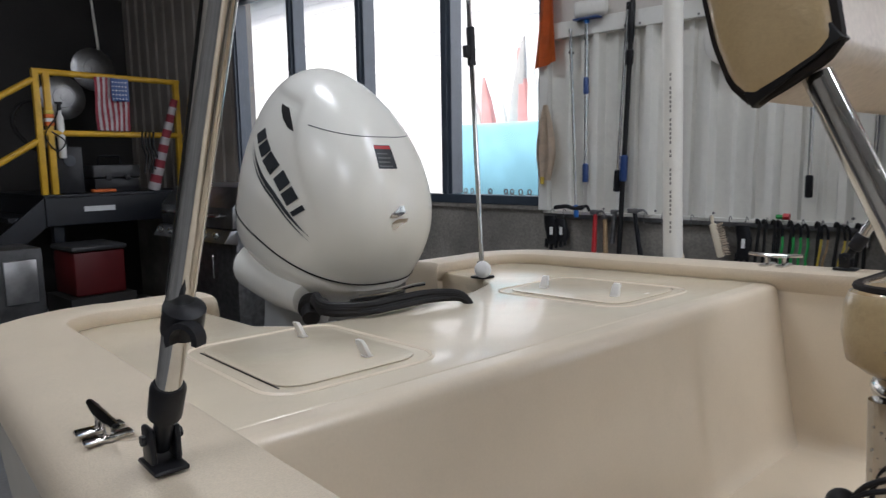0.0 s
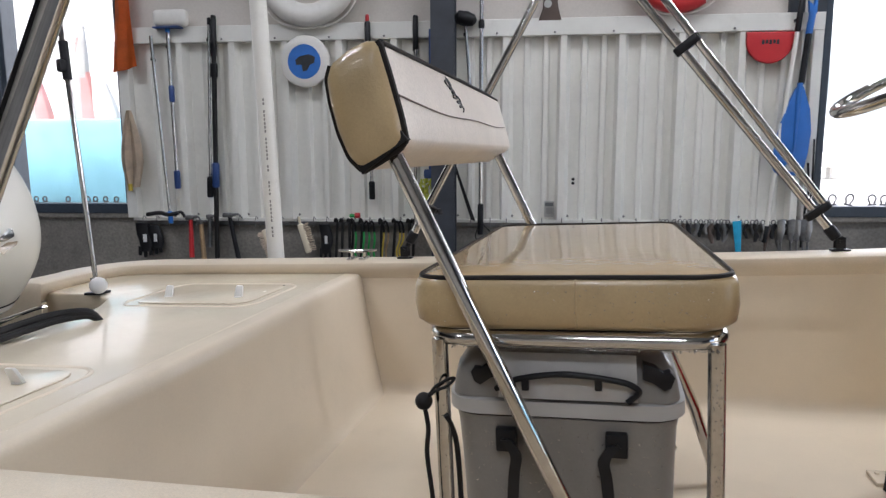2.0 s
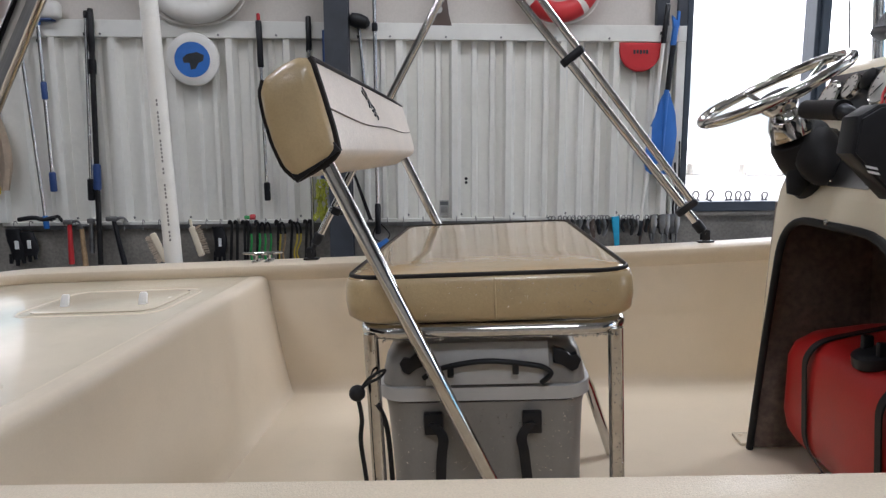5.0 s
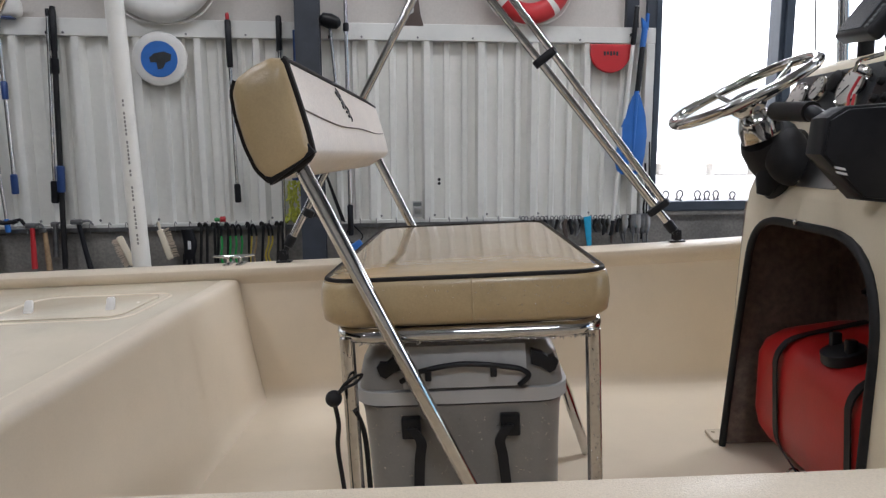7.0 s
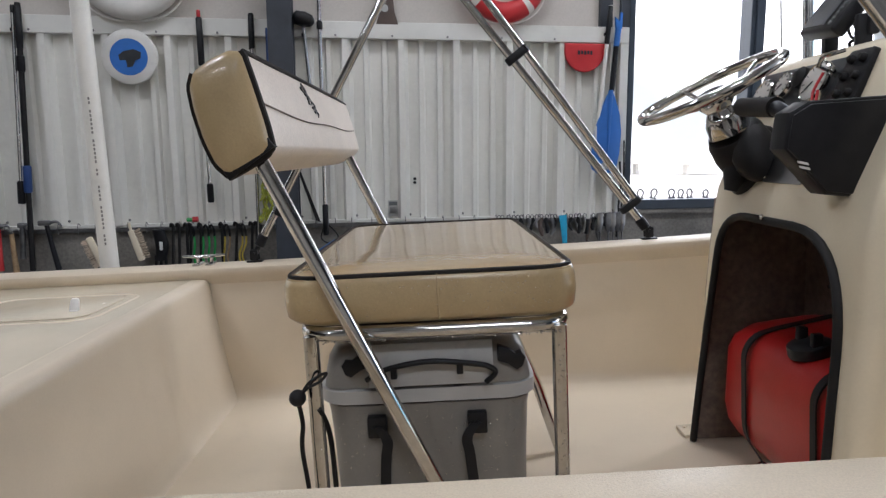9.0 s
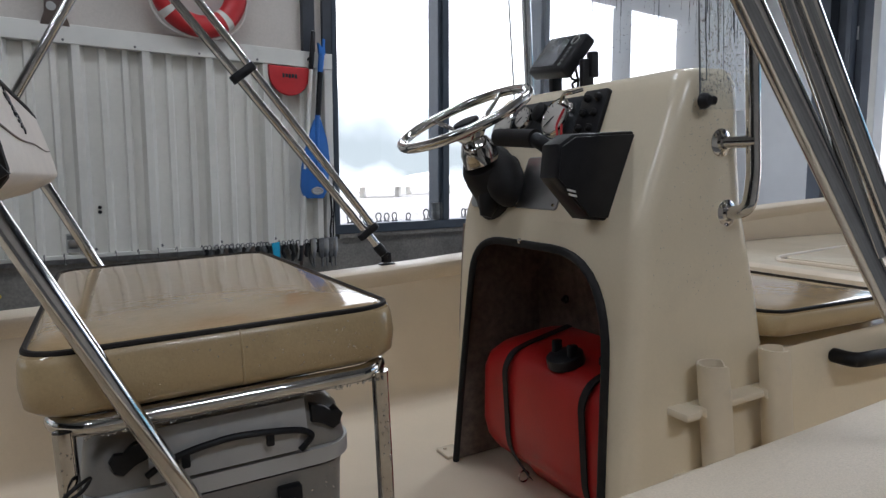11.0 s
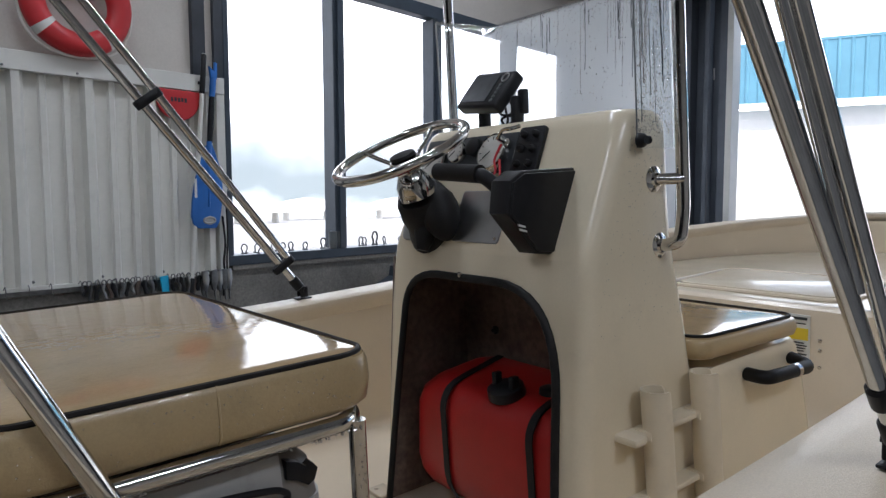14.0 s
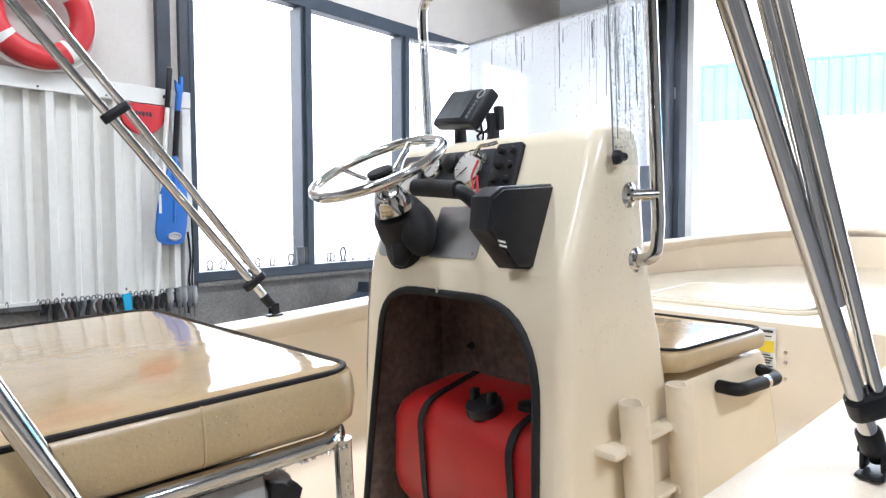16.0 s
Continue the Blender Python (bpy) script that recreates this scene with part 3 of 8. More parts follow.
box(bm, (18.58, -14.2, 5.58), (18.9, 7.35, 5.65))
part("roof", bm, TEAL, tb, smooth=0)
bm = bmesh.new()
box(bm, (18.56, -14.2, 3.97), (18.66, 7.35, 4.088), 0.01)
part("gutter", bm, WHITE_P, tb)

# ---- raised platform with yellow rail at the west end ----
PX = -5.66
pl = thing("raised_platform", (-6.3, 2.6, 0), "dark steel platform with a yellow guard rail and steps", "platform")
bm = bmesh.new()
box(bm, (-6.9, 2.0, 0.99), (PX, 3.40, 1.23), 0.004)
part("skirt", bm, PLAT, pl, smooth=0)
bm = bmesh.new()
box(bm, (-6.9, 1.99, 1.231), (PX + 0.012, 3.40, 1.255), 0.004)
part("deck", bm, PLAT, pl, smooth=0)
for y in (2.02, 2.10, 3.22):
    bm = bmesh.new()
    box(bm, (PX - 0.07, y - 0.025, 1.256), (PX - 0.02, y + 0.025, 2.29), 0.005)
    part("rail_post", bm, YELLOW, pl)
for z in (2.27, 1.77):
    bm = bmesh.new()
    tube(bm, [(PX - 0.045, 2.0, z), (PX - 0.045, 3.25, z)], 0.026)
    part("rail", bm, YELLOW, pl)
for z in (2.20, 1.70):
    bm = bmesh.new()
    tube(bm, [(PX - 0.045, 2.0, z), (PX - 0.045, 1.0, z - 0.62)], 0.026)
    part("stair_rail", bm, YELLOW, pl)
for i in range(5):
    bm = bmesh.new()
    y = 1.96 - i * 0.24
    box(bm, (-6.6, y - 0.24, 1.04 - i * 0.2), (PX, y, 1.08 - i * 0.2), 0.004)
    part("step", bm, PLAT, pl, smooth=0)
bm = bmesh.new()
prism(bm, [(PX + 0.005, 1.98, 1.23), (PX + 0.005, 1.98, 0.99), (PX + 0.005, 0.8, 0.02), (PX + 0.005, 0.6, 0.05)], (0, 0, 0), (0.03, 0, 0))
part("stringer", bm, PLAT, pl, smooth=0)
for y in (2.1, 3.3):
    bm = bmesh.new()
    box(bm, (PX - 0.12, y - 0.04, 0), (PX - 0.04, y + 0.04, 0.99))
    part("leg", bm, PLAT, pl, smooth=0)
bm = bmesh.new()
box(bm, (PX + 0.001, 2.30, 1.10), (PX + 0.006, 2.56, 1.145))
part("sticker", bm, STICK_W, pl, "white brand sticker", smooth=0)

# toolbox on the platform
tbx = thing("toolbox", (-5.95, 2.7, 1.256), "grey plastic toolbox on the dark platform", "toolbox")
bm = bmesh.new()
box(bm, (-6.1, 2.46, 1.257), (-5.80, 2.86, 1.38), 0.012)
part("base", bm, BLACKP, tbx)
bm = bmesh.new()
box(bm, (-6.1, 2.45, 1.385), (-5.79, 2.87, 1.50), 0.015)
part("lid", bm, CASE_D, tbx)
bm = bmesh.new()
tube(bm, rounded_line([(-5.95, 2.56, 1.5), (-5.95, 2.56, 1.58), (-5.95, 2.76, 1.58), (-5.95, 2.76, 1.5)], 0.03), 0.012, 8)
part("handle", bm, BLACKP, tbx)
for y in (2.55, 2.72):
    bm = bmesh.new()
    box(bm, (-5.79, y, 1.36), (-5.778, y + 0.05, 1.41), 0.003)
    part("latch", bm, BLACKP, tbx)

# small things round the rail's corner post
bx = thing("black_crate", (-5.85, 2.2, 1.256), "black plastic crate on the dark platform", "crate")
bm = bmesh.new()
box(bm, (-6.05, 2.14, 1.257), (-5.76, 2.36, 1.66), 0.01)
part("body", bm, BLACKP, bx)
bm = bmesh.new()
lathe(bm, (-5.758, 2.25, 1.54), (1, 0, 0), [(0, 0.05), (0.006, 0.05), (0.008, 0.03)], 18)
part("dial", bm, STEEL_C, bx)
tp = thing("tape_wrap", (PX - 0.045, 2.10, 1.84), "orange and white tape wrapped round the rail post", "tape")
for k, mt in enumerate((ORANGE, WHITE_P, ORANGE, YCORD)):
    bm = bmesh.new()
    box(bm, (PX - 0.077, 2.068, 1.83 + 0.032 * k), (PX - 0.013, 2.132, 1.86 + 0.032 * k), 0.006)
    part("band", bm, mt, tp)
wt = thing("white_bottle", (PX - 0.05, 2.19, 1.56), "slim white bottle hung beside the yellow post", "bottle")
bm = bmesh.new()
lathe(bm, (PX - 0.05, 2.185, 1.56), (0, 0, 1), [(0, 0.026), (0.01, 0.03), (0.34, 0.03), (0.37, 0.016), (0.40, 0.016)], 16)
part("body", bm, WHITE_P, wt)
bm = bmesh.new()
lathe(bm, (PX - 0.05, 2.185, 1.96), (0, 0, 1), [(0, 0.018), (0.05, 0.018), (0.055, 0.03), (0.07, 0.03)], 12)
tube(bm, smooth_line([(PX - 0.03, 2.18, 2.0), (PX - 0.01, 2.14, 1.9), (PX - 0.01, 2.05, 1.75), (PX - 0.012, 2.13, 1.62), (PX - 0.01, 2.2, 1.7), (PX - 0.012, 2.1, 1.78)]), 0.006, 6)
part("cap", bm, BLACKP, wt)
og = thing("orange_scraper", (PX - 0.12, 2.52, 1.256), "small orange hand tool lying on the platform", "hand tool")
bm = bmesh.new()
box(bm, (PX - 0.16, 2.42, 1.257), (PX - 0.08, 2.62, 1.285), 0.01)
part("body", bm, ORANGE, og)
hc = thing("hung_hose", (PX - 0.06, 1.94, 2.05), "black hose looped behind the rail posts", "hose")
bm = bmesh.new()
tube(bm, smooth_line([(PX - 0.2, 2.1, 2.06), (PX - 0.2, 1.96, 2.02), (PX - 0.2, 1.88, 1.9), (PX - 0.2, 1.9, 1.78), (PX - 0.2, 2.0, 1.66), (PX - 0.2, 2.1, 1.62)]), 0.018, 8)
part("loop", bm, RUBBER, hc)
sh_ = thing("hung_straps", (PX - 0.03, 2.93, 1.77), "dark straps and a metal hook hung on the rail", "straps")
for k in range(4):
    bm = bmesh.new()
    y = 2.86 + 0.035 * k
    tube(bm, smooth_line([(PX - 0.015, y, 1.80), (PX - 0.012, y - 0.01, 1.68), (PX - 0.014, y + 0.02, 1.56), (PX - 0.012, y - 0.005, 1.42 + 0.03 * (k % 2))]), 0.009, 8)
    part("strap", bm, BLACKP, sh_)

# flags by the rail
STRIPE_W = mk("faded_white_cloth", (0.48, 0.44, 0.44), 0.85, var=0.15, scale=9)
STRIPE_R = mk("faded_red_cloth", (0.28, 0.035, 0.05), 0.85, var=0.15, scale=9)
fl = thing("hanging_flag", (-5.66, 2.5, 1.78), "striped flag with a blue corner hung on the rail", "flag")
for s in range(13):
    bm = bmesh.new()
    loops = []
    y0, y1 = 2.47 + s * 0.0222, 2.47 + (s + 1) * 0.0222
    z_top = 2.26
    for j in range(7):
        z = z_top - 0.46 * j / 6
        wob = 0.012 * math.sin(j * 1.1 + s * 0.4)
        loops.append([Vector((PX - 0.012 + wob, y0, z)), Vector((PX - 0.012 + 0.012 * math.sin(j * 1.1 + (s + 1) * 0.4), y1, z)), Vector((PX - 0.016 + wob, y1, z)), Vector((PX - 0.016 + wob, y0, z))])
    rings(bm, loops)
    part("stripe", bm, STRIPE_R if s % 2 == 0 else STRIPE_W, fl)
bm = bmesh.new()
box(bm, (PX + 0.006, 2.60, 2.06), (PX + 0.012, 2.755, 2.255), 0.001)
part("canton", bm, BLUE_D, fl, "blue corner with white dots")
for i in range(5):
    for j in range(5):
        bm = bmesh.new()
        box(bm, (PX + 0.0125, 2.612 + i * 0.028, 2.075 + j * 0.036), (PX + 0.0135, 2.621 + i * 0.028, 2.085 + j * 0.036))
        part("dot", bm, STICK_W, fl, smooth=0)
rf = thing("rolled_flag", (-5.6, 3.1, 1.256), "rolled red and white striped flag leaning on the rail", "flag")
a, b = Vector((-5.72, 2.95, 1.26)), Vector((-5.62, 3.16, 2.10))
for i in range(12):
    bm = bmesh.new()
    p, q = a.lerp(b, i / 12), a.lerp(b, (i + 1) / 12)
    tube(bm, [p, q], 0.055 - 0.002 * i, 10)
    part("stripe", bm, STRIPE_R if i % 2 else STRIPE_W, rf)
for y, z in ((2.56, 2.42), (2.25, 2.12)):
    bm = bmesh.new()
    lathe(bm, (X0 + 0.4, y + 0.35, z + 0.05), (1, 0, 0), [(0, 0.21), (0.012, 0.215), (0.02, 0.205), (0.022, 0.10), (0.03, 0.095), (0.032, 0.03), (0.04, 0.028)], 28)
    rod(bm, (X0, y + 0.35, z + 0.05), (X0 + 0.41, y + 0.35, z + 0.05), 0.02)
    solid("metal_disc", bm, STEEL_D, (X0 + 0.4, y + 0.35, z), "round dull metal disc on the dark wall", "disc", "discs on the end wall")

sf = thing("stick_flag", (PX, 3.30, 1.60), "small striped flag on a stick tied to the rail end", "flag")
bm = bmesh.new()
rod(bm, (PX + 0.03, 3.27, 1.72), (PX + 0.03, 3.36, 2.34), 0.006, seg=8)
part("stick", bm, WOOD, sf)
for k in range(7):
    bm = bmesh.new()
    rings(bm, [[Vector((PX + 0.035 + 0.012 * math.sin(3 * t), 3.335 + 0.021 * (k + d) + 0.05 * t, 2.30 - 0.44 * t)) for d in (0.0, 0.5, 1.0)] for t in [q / 5 for q in range(6)]], closed=False, cap0=False, cap1=False)
    bmesh.ops.solidify(bm, geom=bm.faces[:], thickness=0.003)
    part("stripe", bm, STRIPE_R if k % 2 == 0 else STRIPE_W, sf)
bm = bmesh.new()
rings(bm, [[Vector((PX + 0.042 + 0.012 * math.sin(3 * t), 3.335 + 0.021 * k + 0.05 * t, 2.302 - 0.44 * t)) for k in range(5)] for t in (0.0, 0.2, 0.4)], closed=False, cap0=False, cap1=False)
bmesh.ops.solidify(bm, geom=bm.faces[:], thickness=0.002)
part("canton", bm, BLUE_D, sf)
bm = bmesh.new()
tube(bm, [(-6.9, 3.05, 2.3), (-6.9, 2.98, 3.3)], 0.014, 8)
tube(bm, [(-6.9, 2.98, 3.3), (-6.9, 2.98, 4.58)], 0.014, 8)
box(bm, (-7.2, 3.0, 2.5), (-6.88, 3.06, 2.54))
solid("white_pipe", bm, PVC, (-6.9, 3.0, 2.3), "thin white pipe running up the dark wall", "pipe")
bm = bmesh.new()
for i in range(4):
    lathe(bm, (PX - 0.15, 2.2 + 0.03 * (i % 2), 1.256 + 0.13 * i), (0, 0, 1), [(0, 0.03), (0.10, 0.03), (0.12, 0.015), (0.13, 0.015)], 10)
solid("spray_cans", bm, [BLACKP], (PX - 0.15, 2.2, 1.256), "dark stack of cans on the platform", "cans", kind="stuff")

# things under and beside the platform
gr = thing("grill", (-4.5, 2.95, 0), "stainless steel grill cabinet with a row of knobs", "grill")
bm = bmesh.new()
box(bm, (-5.1, 2.75, 0.05), (-4.0, 3.35, 0.98), 0.01)
part("cabinet", bm, SHADOW_STEEL, gr)
bm = bmesh.new()
prism(bm, [(-5.12, 2.72, 1.0), (-5.12, 2.72, 1.16), (-5.12, 2.86, 1.31), (-5.12, 3.3, 1.33), (-5.12, 3.38, 1.0)], (0, 0, 0), (1.14, 0, 0), 0.02)
part("hood", bm, STEEL_D, gr)
bm = bmesh.new()
prism(bm, [(-5.12, 2.64, 0.90), (-5.12, 2.70, 0.99), (-5.12, 2.76, 0.99), (-5.12, 2.76, 0.88)], (0, 0, 0), (1.14, 0, 0), 0.004)
panel_ = part("control_panel", bm, STEEL_D, gr)
for i in range(6):
    bm = bmesh.new()
    lathe(bm, (-5.02 + i * 0.18, 2.668, 0.945), (0, -0.8, 0.5), [(0, 0.028), (0.01, 0.028), (0.012, 0.02), (0.035, 0.017), (0.037, 0.01)], 14)
    part("knob", bm, CHROME, panel_)
bm = bmesh.new()
tube(bm, rounded_line([(-5.0, 2.72, 1.10), (-5.0, 2.66, 1.10), (-4.1, 2.66, 1.10), (-4.1, 2.72, 1.10)], 0.02), 0.012, 8)
part("handle", bm, CHROME, gr)
for x in (-4.85, -4.3):
    bm = bmesh.new()
    tube(bm, rounded_line([(x, 2.75, 0.60), (x, 2.72, 0.60), (x, 2.72, 0.78), (x, 2.75, 0.78)], 0.01), 0.007, 8)
    part("door_handle", bm, CHROME, gr)
rc = thing("red_cooler", (-5.4, 2.2, 0), "red plastic cooler, body and lid darkened for the shade under the platform", "cooler")
bm = bmesh.new()
box(bm, (-5.65, 2.02, 0.44), (-5.2, 2.42, 0.80), 0.02)
part("body", bm, SHADE_RED, rc)
bm = bmesh.new()
# The lid's near-black colour carries the platform's shade.
box(bm, (-5.67, 2.00, 0.805), (-5.18, 2.44, 0.85), 0.02)
part("lid", bm, CASE_D, rc)
bm = bmesh.new()
box(bm, (-5.7, 1.96, 0.0), (-5.15, 2.48, 0.435), 0.005)
part("stand", bm, SHADE_DARK, rc)
gc = thing("grey_tackle_case", (-4.9, 1.3, 0), "worn grey case standing on the shop floor", "case")
bm = bmesh.new()
box(bm, (-5.1, 1.35, 0.30), (-4.7, 1.65, 0.93), 0.02)
part("body", bm, CASE_D, gc)
bm = bmesh.new()
box(bm, (-5.1, 1.30, 0.0), (-4.68, 1.70, 0.295), 0.01)
part("base", bm, BLACKP, gc)
bm = bmesh.new()
box(bm, (-4.70, 1.40, 0.55), (-4.68, 1.60, 0.85), 0.004)
part("panel", bm, STEEL_D, gc)

# ---- the skiff ----
VC = 0.03
DECK_Z, SHEER_Z, FLOOR_Z = 1.156, 1.1915, 0.765
BOW_U = 4.35


def half_in(u):
    """Half width at the gunwale's inner edge."""
    if u < 2.3:
        return 0.705
    t = (u - 2.3) / (BOW_U - 0.16 - 2.3)
    return 0.705 * (1 - min(t, 1) ** 3.2) ** 0.62


def sheer(u):
    return SHEER_Z + 0.0275 * (math.hypot(u - 1.7, 0.5) + u - 1.7)


skiff = thing("skiff", (1.5, VC, 0.42), "cream fibreglass open skiff on its trailer, wet after rain", "boat", frame_m=BOAT)

# gunwale: stations of inner point, outward direction and height
stations = []
side = [(-0.62 + i * 0.18) for i in range(17)]
side = [u for u in side if u <= 2.3] + [2.3 + (BOW_U - 0.17 - 2.3) * (1 - (1 - k / 16) ** 1.7) for k in range(1, 17)]


def side_station(u, s):
    h = half_in(u)
    e = 0.01
    dh = (half_in(min(u + e, BOW_U - 0.161)) - half_in(u - e)) / (2 * e) if u < BOW_U - 0.18 else -9
    n = Vector((-dh, 1.0)).normalized()
    return Vector((u, VC + s * h)), Vector((n.x, s * n.y)), sheer(u)


def corner_stations(s):
    """Round the stern corner from the transom end to the side."""
    out = []
    for v, dz in ((0.352, -0.075), (0.355, -0.03), (0.359, -0.010), (0.366, -0.002), (0.38, 0.0), (0.50, 0.0), (0.58, 0.0)):
        out.append((Vector((-0.745, VC + s * v)), Vector((-1, 0)), SHEER_Z + dz))
    for k in range(6):
        a = radians(90 * k / 5)
        out.append((Vector((-0.645 - 0.10 * math.cos(a), VC + s * (0.605 + 0.10 * math.sin(a)))), Vector((-math.cos(a), s * math.sin(a))), sheer(-0.645)))
    return out


star = corner_stations(-1) + [side_station(u, -1) for u in side]
port = corner_stations(1) + [side_station(u, 1) for u in side]
stations = star + port[::-1]
GUN = [(0.030, -0.060), (0.006, -0.030), (0.001, -0.012), (0.004, -0.004), (0.012, 0.0), (0.06, 0.001), (0.12, -0.001), (0.145, -0.005), (0.160, -0.014), (0.168, -0.030), (0.170, -0.055), (0.160, -0.075), (0.140, -0.080)]
bm = bmesh.new()
rings(bm, [[Vector((p.x + n.x * d, p.y + n.y * d, z + dz)) for d, dz in GUN] for p, n, z in stations], closed=False, cap0=True, cap1=True)
part("gunwale", bm, GUNW, skiff)
bm = bmesh.new()
HULL = [(0.150, -0.082), (0.140, -0.20), (0.115, -0.42), (0.085, -0.60), (0.02, -0.66), (-0.25, -0.68)]
rings(bm, [[Vector((p.x + n.x * d, p.y + n.y * d, z + dz)) for d, dz in HULL] for p, n, z in stations], closed=False, cap0=False, cap1=False)
part("hull", bm, HULLW, skiff)

# cockpit: floor and flared sides with rounded bilges, one skin from bulkhead to bow deck
BULK_U, BOWBULK_U = 0.145, 2.68
bm = bmesh.new()


def liner_loop(u):
    h = half_in(u) + 0.028
    zf = FLOOR_Z
    pts = []
    for s in (-1, 1):
        row = [(h, SHEER_Z - 0.05 + sheer(u) - SHEER_Z), (h - 0.012, 1.0), (h - 0.024, zf + 0.055)]
        for k in range(1, 5):
            a = radians(90 * k / 4)
            row.append((h - 0.026 - 0.034 * (1 - math.cos(a)), zf + 0.042 - 0.040 * math.sin(a)))
        row.append((0.3, zf))
        row = [Vector((u, VC + s * a, z)) for a, z in row]
        pts += row if s < 0 else row[::-1]
    return pts


rings(bm, [liner_loop(u) for u in (0.06, 0.16, 0.4, 0.8, 1.2, 1.6, 2.0, 2.3, 2.5, 2.70)], closed=False, cap0=False, cap1=False)
part("cockpit_liner", bm, LINER, skiff)

# aft deck with the motor notch, rolled front edge and sloped bulkhead
bm = bmesh.new()
front = [(0.10, 0.0), (0.127, -0.0006), (0.137, -0.0028), (0.144, -0.0075), (0.148, -0.015), (0.151, -0.03), (0.159, -0.10), (0.184, -0.26), (0.197, -0.335), (0.202, -0.36), (0.211, -0.38), (0.227, -0.395), (0.256, -0.402)]
vs_row = [VC - 0.725, VC - 0.69, VC - 0.40, VC - 0.2, VC, VC + 0.2, VC + 0.40, VC + 0.69, VC + 0.725]
loops = []
for u, dz in front:
    loops.append([Vector((u, v, DECK_Z + dz)) for v in vs_row])
rings(bm, loops, closed=False, cap0=False, cap1=False)
part("bulkhead", bm, GEL, skiff)
bm = bmesh.new()
outline = [(0.10, VC - 0.73), (0.10, VC + 0.73), (-0.79, VC + 0.73), (-0.79, VC + 0.40), (-0.56, VC + 0.375), (-0.47, VC + 0.31), (-0.41, VC + 0.20), (-0.375, VC + 0.06), (-0.37, VC - 0.12), (-0.375, VC - 0.26), (-0.40, VC - 0.33), (-0.47, VC - 0.385), (-0.79, VC - 0.40), (-0.79, VC - 0.73)]
prism(bm, [(u, v, DECK_Z) for u, v in outline], (0, 0, -0.05), (0, 0, 0), 0.008, 3)
part("aft_deck", bm, NONSKID, skiff)
bm = bmesh.new()
wall = rounded_line([(-0.80, VC - 0.395, 0), (-0.47, VC - 0.383, 0), (-0.378, VC - 0.26, 0), (-0.375, VC + 0.06, 0), (-0.47, VC + 0.31, 0), (-0.56, VC + 0.377, 0), (-0.80, VC + 0.395, 0)], 0.05)
rings(bm, [[Vector((p.x + 0.01, p.y, z)) for p in wall] for z in (DECK_Z - 0.03, 1.0, 0.80)], closed=False, cap0=False, cap1=False)
rings(bm, [[Vector((p.x - 0.004, p.y * 0.985, z)) for p in wall] for z in (1.06, 0.80)], closed=False, cap0=False, cap1=False)
box(bm, (-0.80, VC - 0.40, 0.84), (-0.37, VC + 0.40, 0.88))
part("motor_well", bm, GEL, skiff)
# transom behind the gunwale, either side of the motor
for s in (-1, 1):
    bm = bmesh.new()
    v0, v1 = VC + s * 0.37, VC + s * 0.70
    box(bm, (-0.885, min(v0, v1), 0.75), (-0.765, max(v0, v1), 1.13), 0.01)
    part("transom", bm, GEL, skiff)

# hatch lids with white latches, gutters round them
for s in (-1, 1):
    cv = 0.005 + s * 0.405
    bm = bmesh.new()
    out_ = round_rect(-0.345, 0.005, cv - 0.128, cv + 0.128, 0.045)
    prism(bm, [(u, v, DECK_Z) for u, v in out_], (0, 0, 0.0005), (0, 0, 0.0035), 0.002)
    lid = part("hatch_lid", bm, NONSKID, skiff)
    bm = bmesh.new()
    ve = cv + s * 0.128
    box(bm, (-0.318, min(ve, ve + s * 0.0028), DECK_Z + 0.0004), (-0.012, max(ve, ve + s * 0.0028), DECK_Z + 0.0012))
    part("lid_seam", bm, PIPING, skiff, smooth=0)
    bm = bmesh.new()
    g0 = [Vector((u, v, DECK_Z - 0.0042)) for u, v in round_rect(-0.372, 0.032, cv - 0.155, cv + 0.155, 0.06, 6)]
    tube(bm, g0, 0.0068, 8, closed=True)
    part("lid_coaming", bm, GEL, skiff)
    for lu in (-0.278, -0.058):
        lv = 0.006 + s * 0.352
        bm = bmesh.new()
        prism(bm, [(lu - 0.012, lv, DECK_Z + 0.005), (lu + 0.012, lv, DECK_Z + 0.005), (lu + 0.010, lv + s * 0.01, DECK_Z + 0.029), (lu + 0.006, lv + s * 0.012, DECK_Z + 0.034), (lu - 0.008, lv + s * 0.012, DECK_Z + 0.034), (lu - 0.011, lv + s * 0.01, DECK_Z + 0.029)], (0, -0.004, 0), (0, 0.004, 0), 0.0015)
        box(bm, (lu - 0.010, lv - 0.007, DECK_Z + 0.0030), (lu + 0.010, lv + 0.007, DECK_Z + 0.006), 0.0015)
        part("latch", bm, WHITE_P, lid, "white plastic hatch latch")

# bow deck
bm = bmesh.new()
BD = 1.145
bo = [(2.70, VC - 0.72)] + [(u, VC - half_in(u) - 0.02) for u in [2.75, 3.0, 3.2, 3.4, 3.6, 3.8, 3.95, 4.08, 4.15, 4.185]] + [(u, VC + half_in(u) + 0.02) for u in [4.185, 4.15, 4.08, 3.95, 3.8, 3.6, 3.4, 3.2, 3.0, 2.75]] + [(2.70, VC + 0.72)]
prism(bm, [(u, v, BD) for u, v in bo], (0, 0, -0.05), (0, 0, 0), 0.008, 2)
part("bow_deck", bm, NONSKID, skiff)
bm = bmesh.new()
wl_ = [(u, half_in(u) + 0.022) for u in [2.70, 3.0, 3.2, 3.4, 3.6, 3.8, 3.95, 4.08, 4.14]]
row = [(u, VC - h) for u, h in wl_] + [(u, VC + h) for u, h in wl_[::-1]]
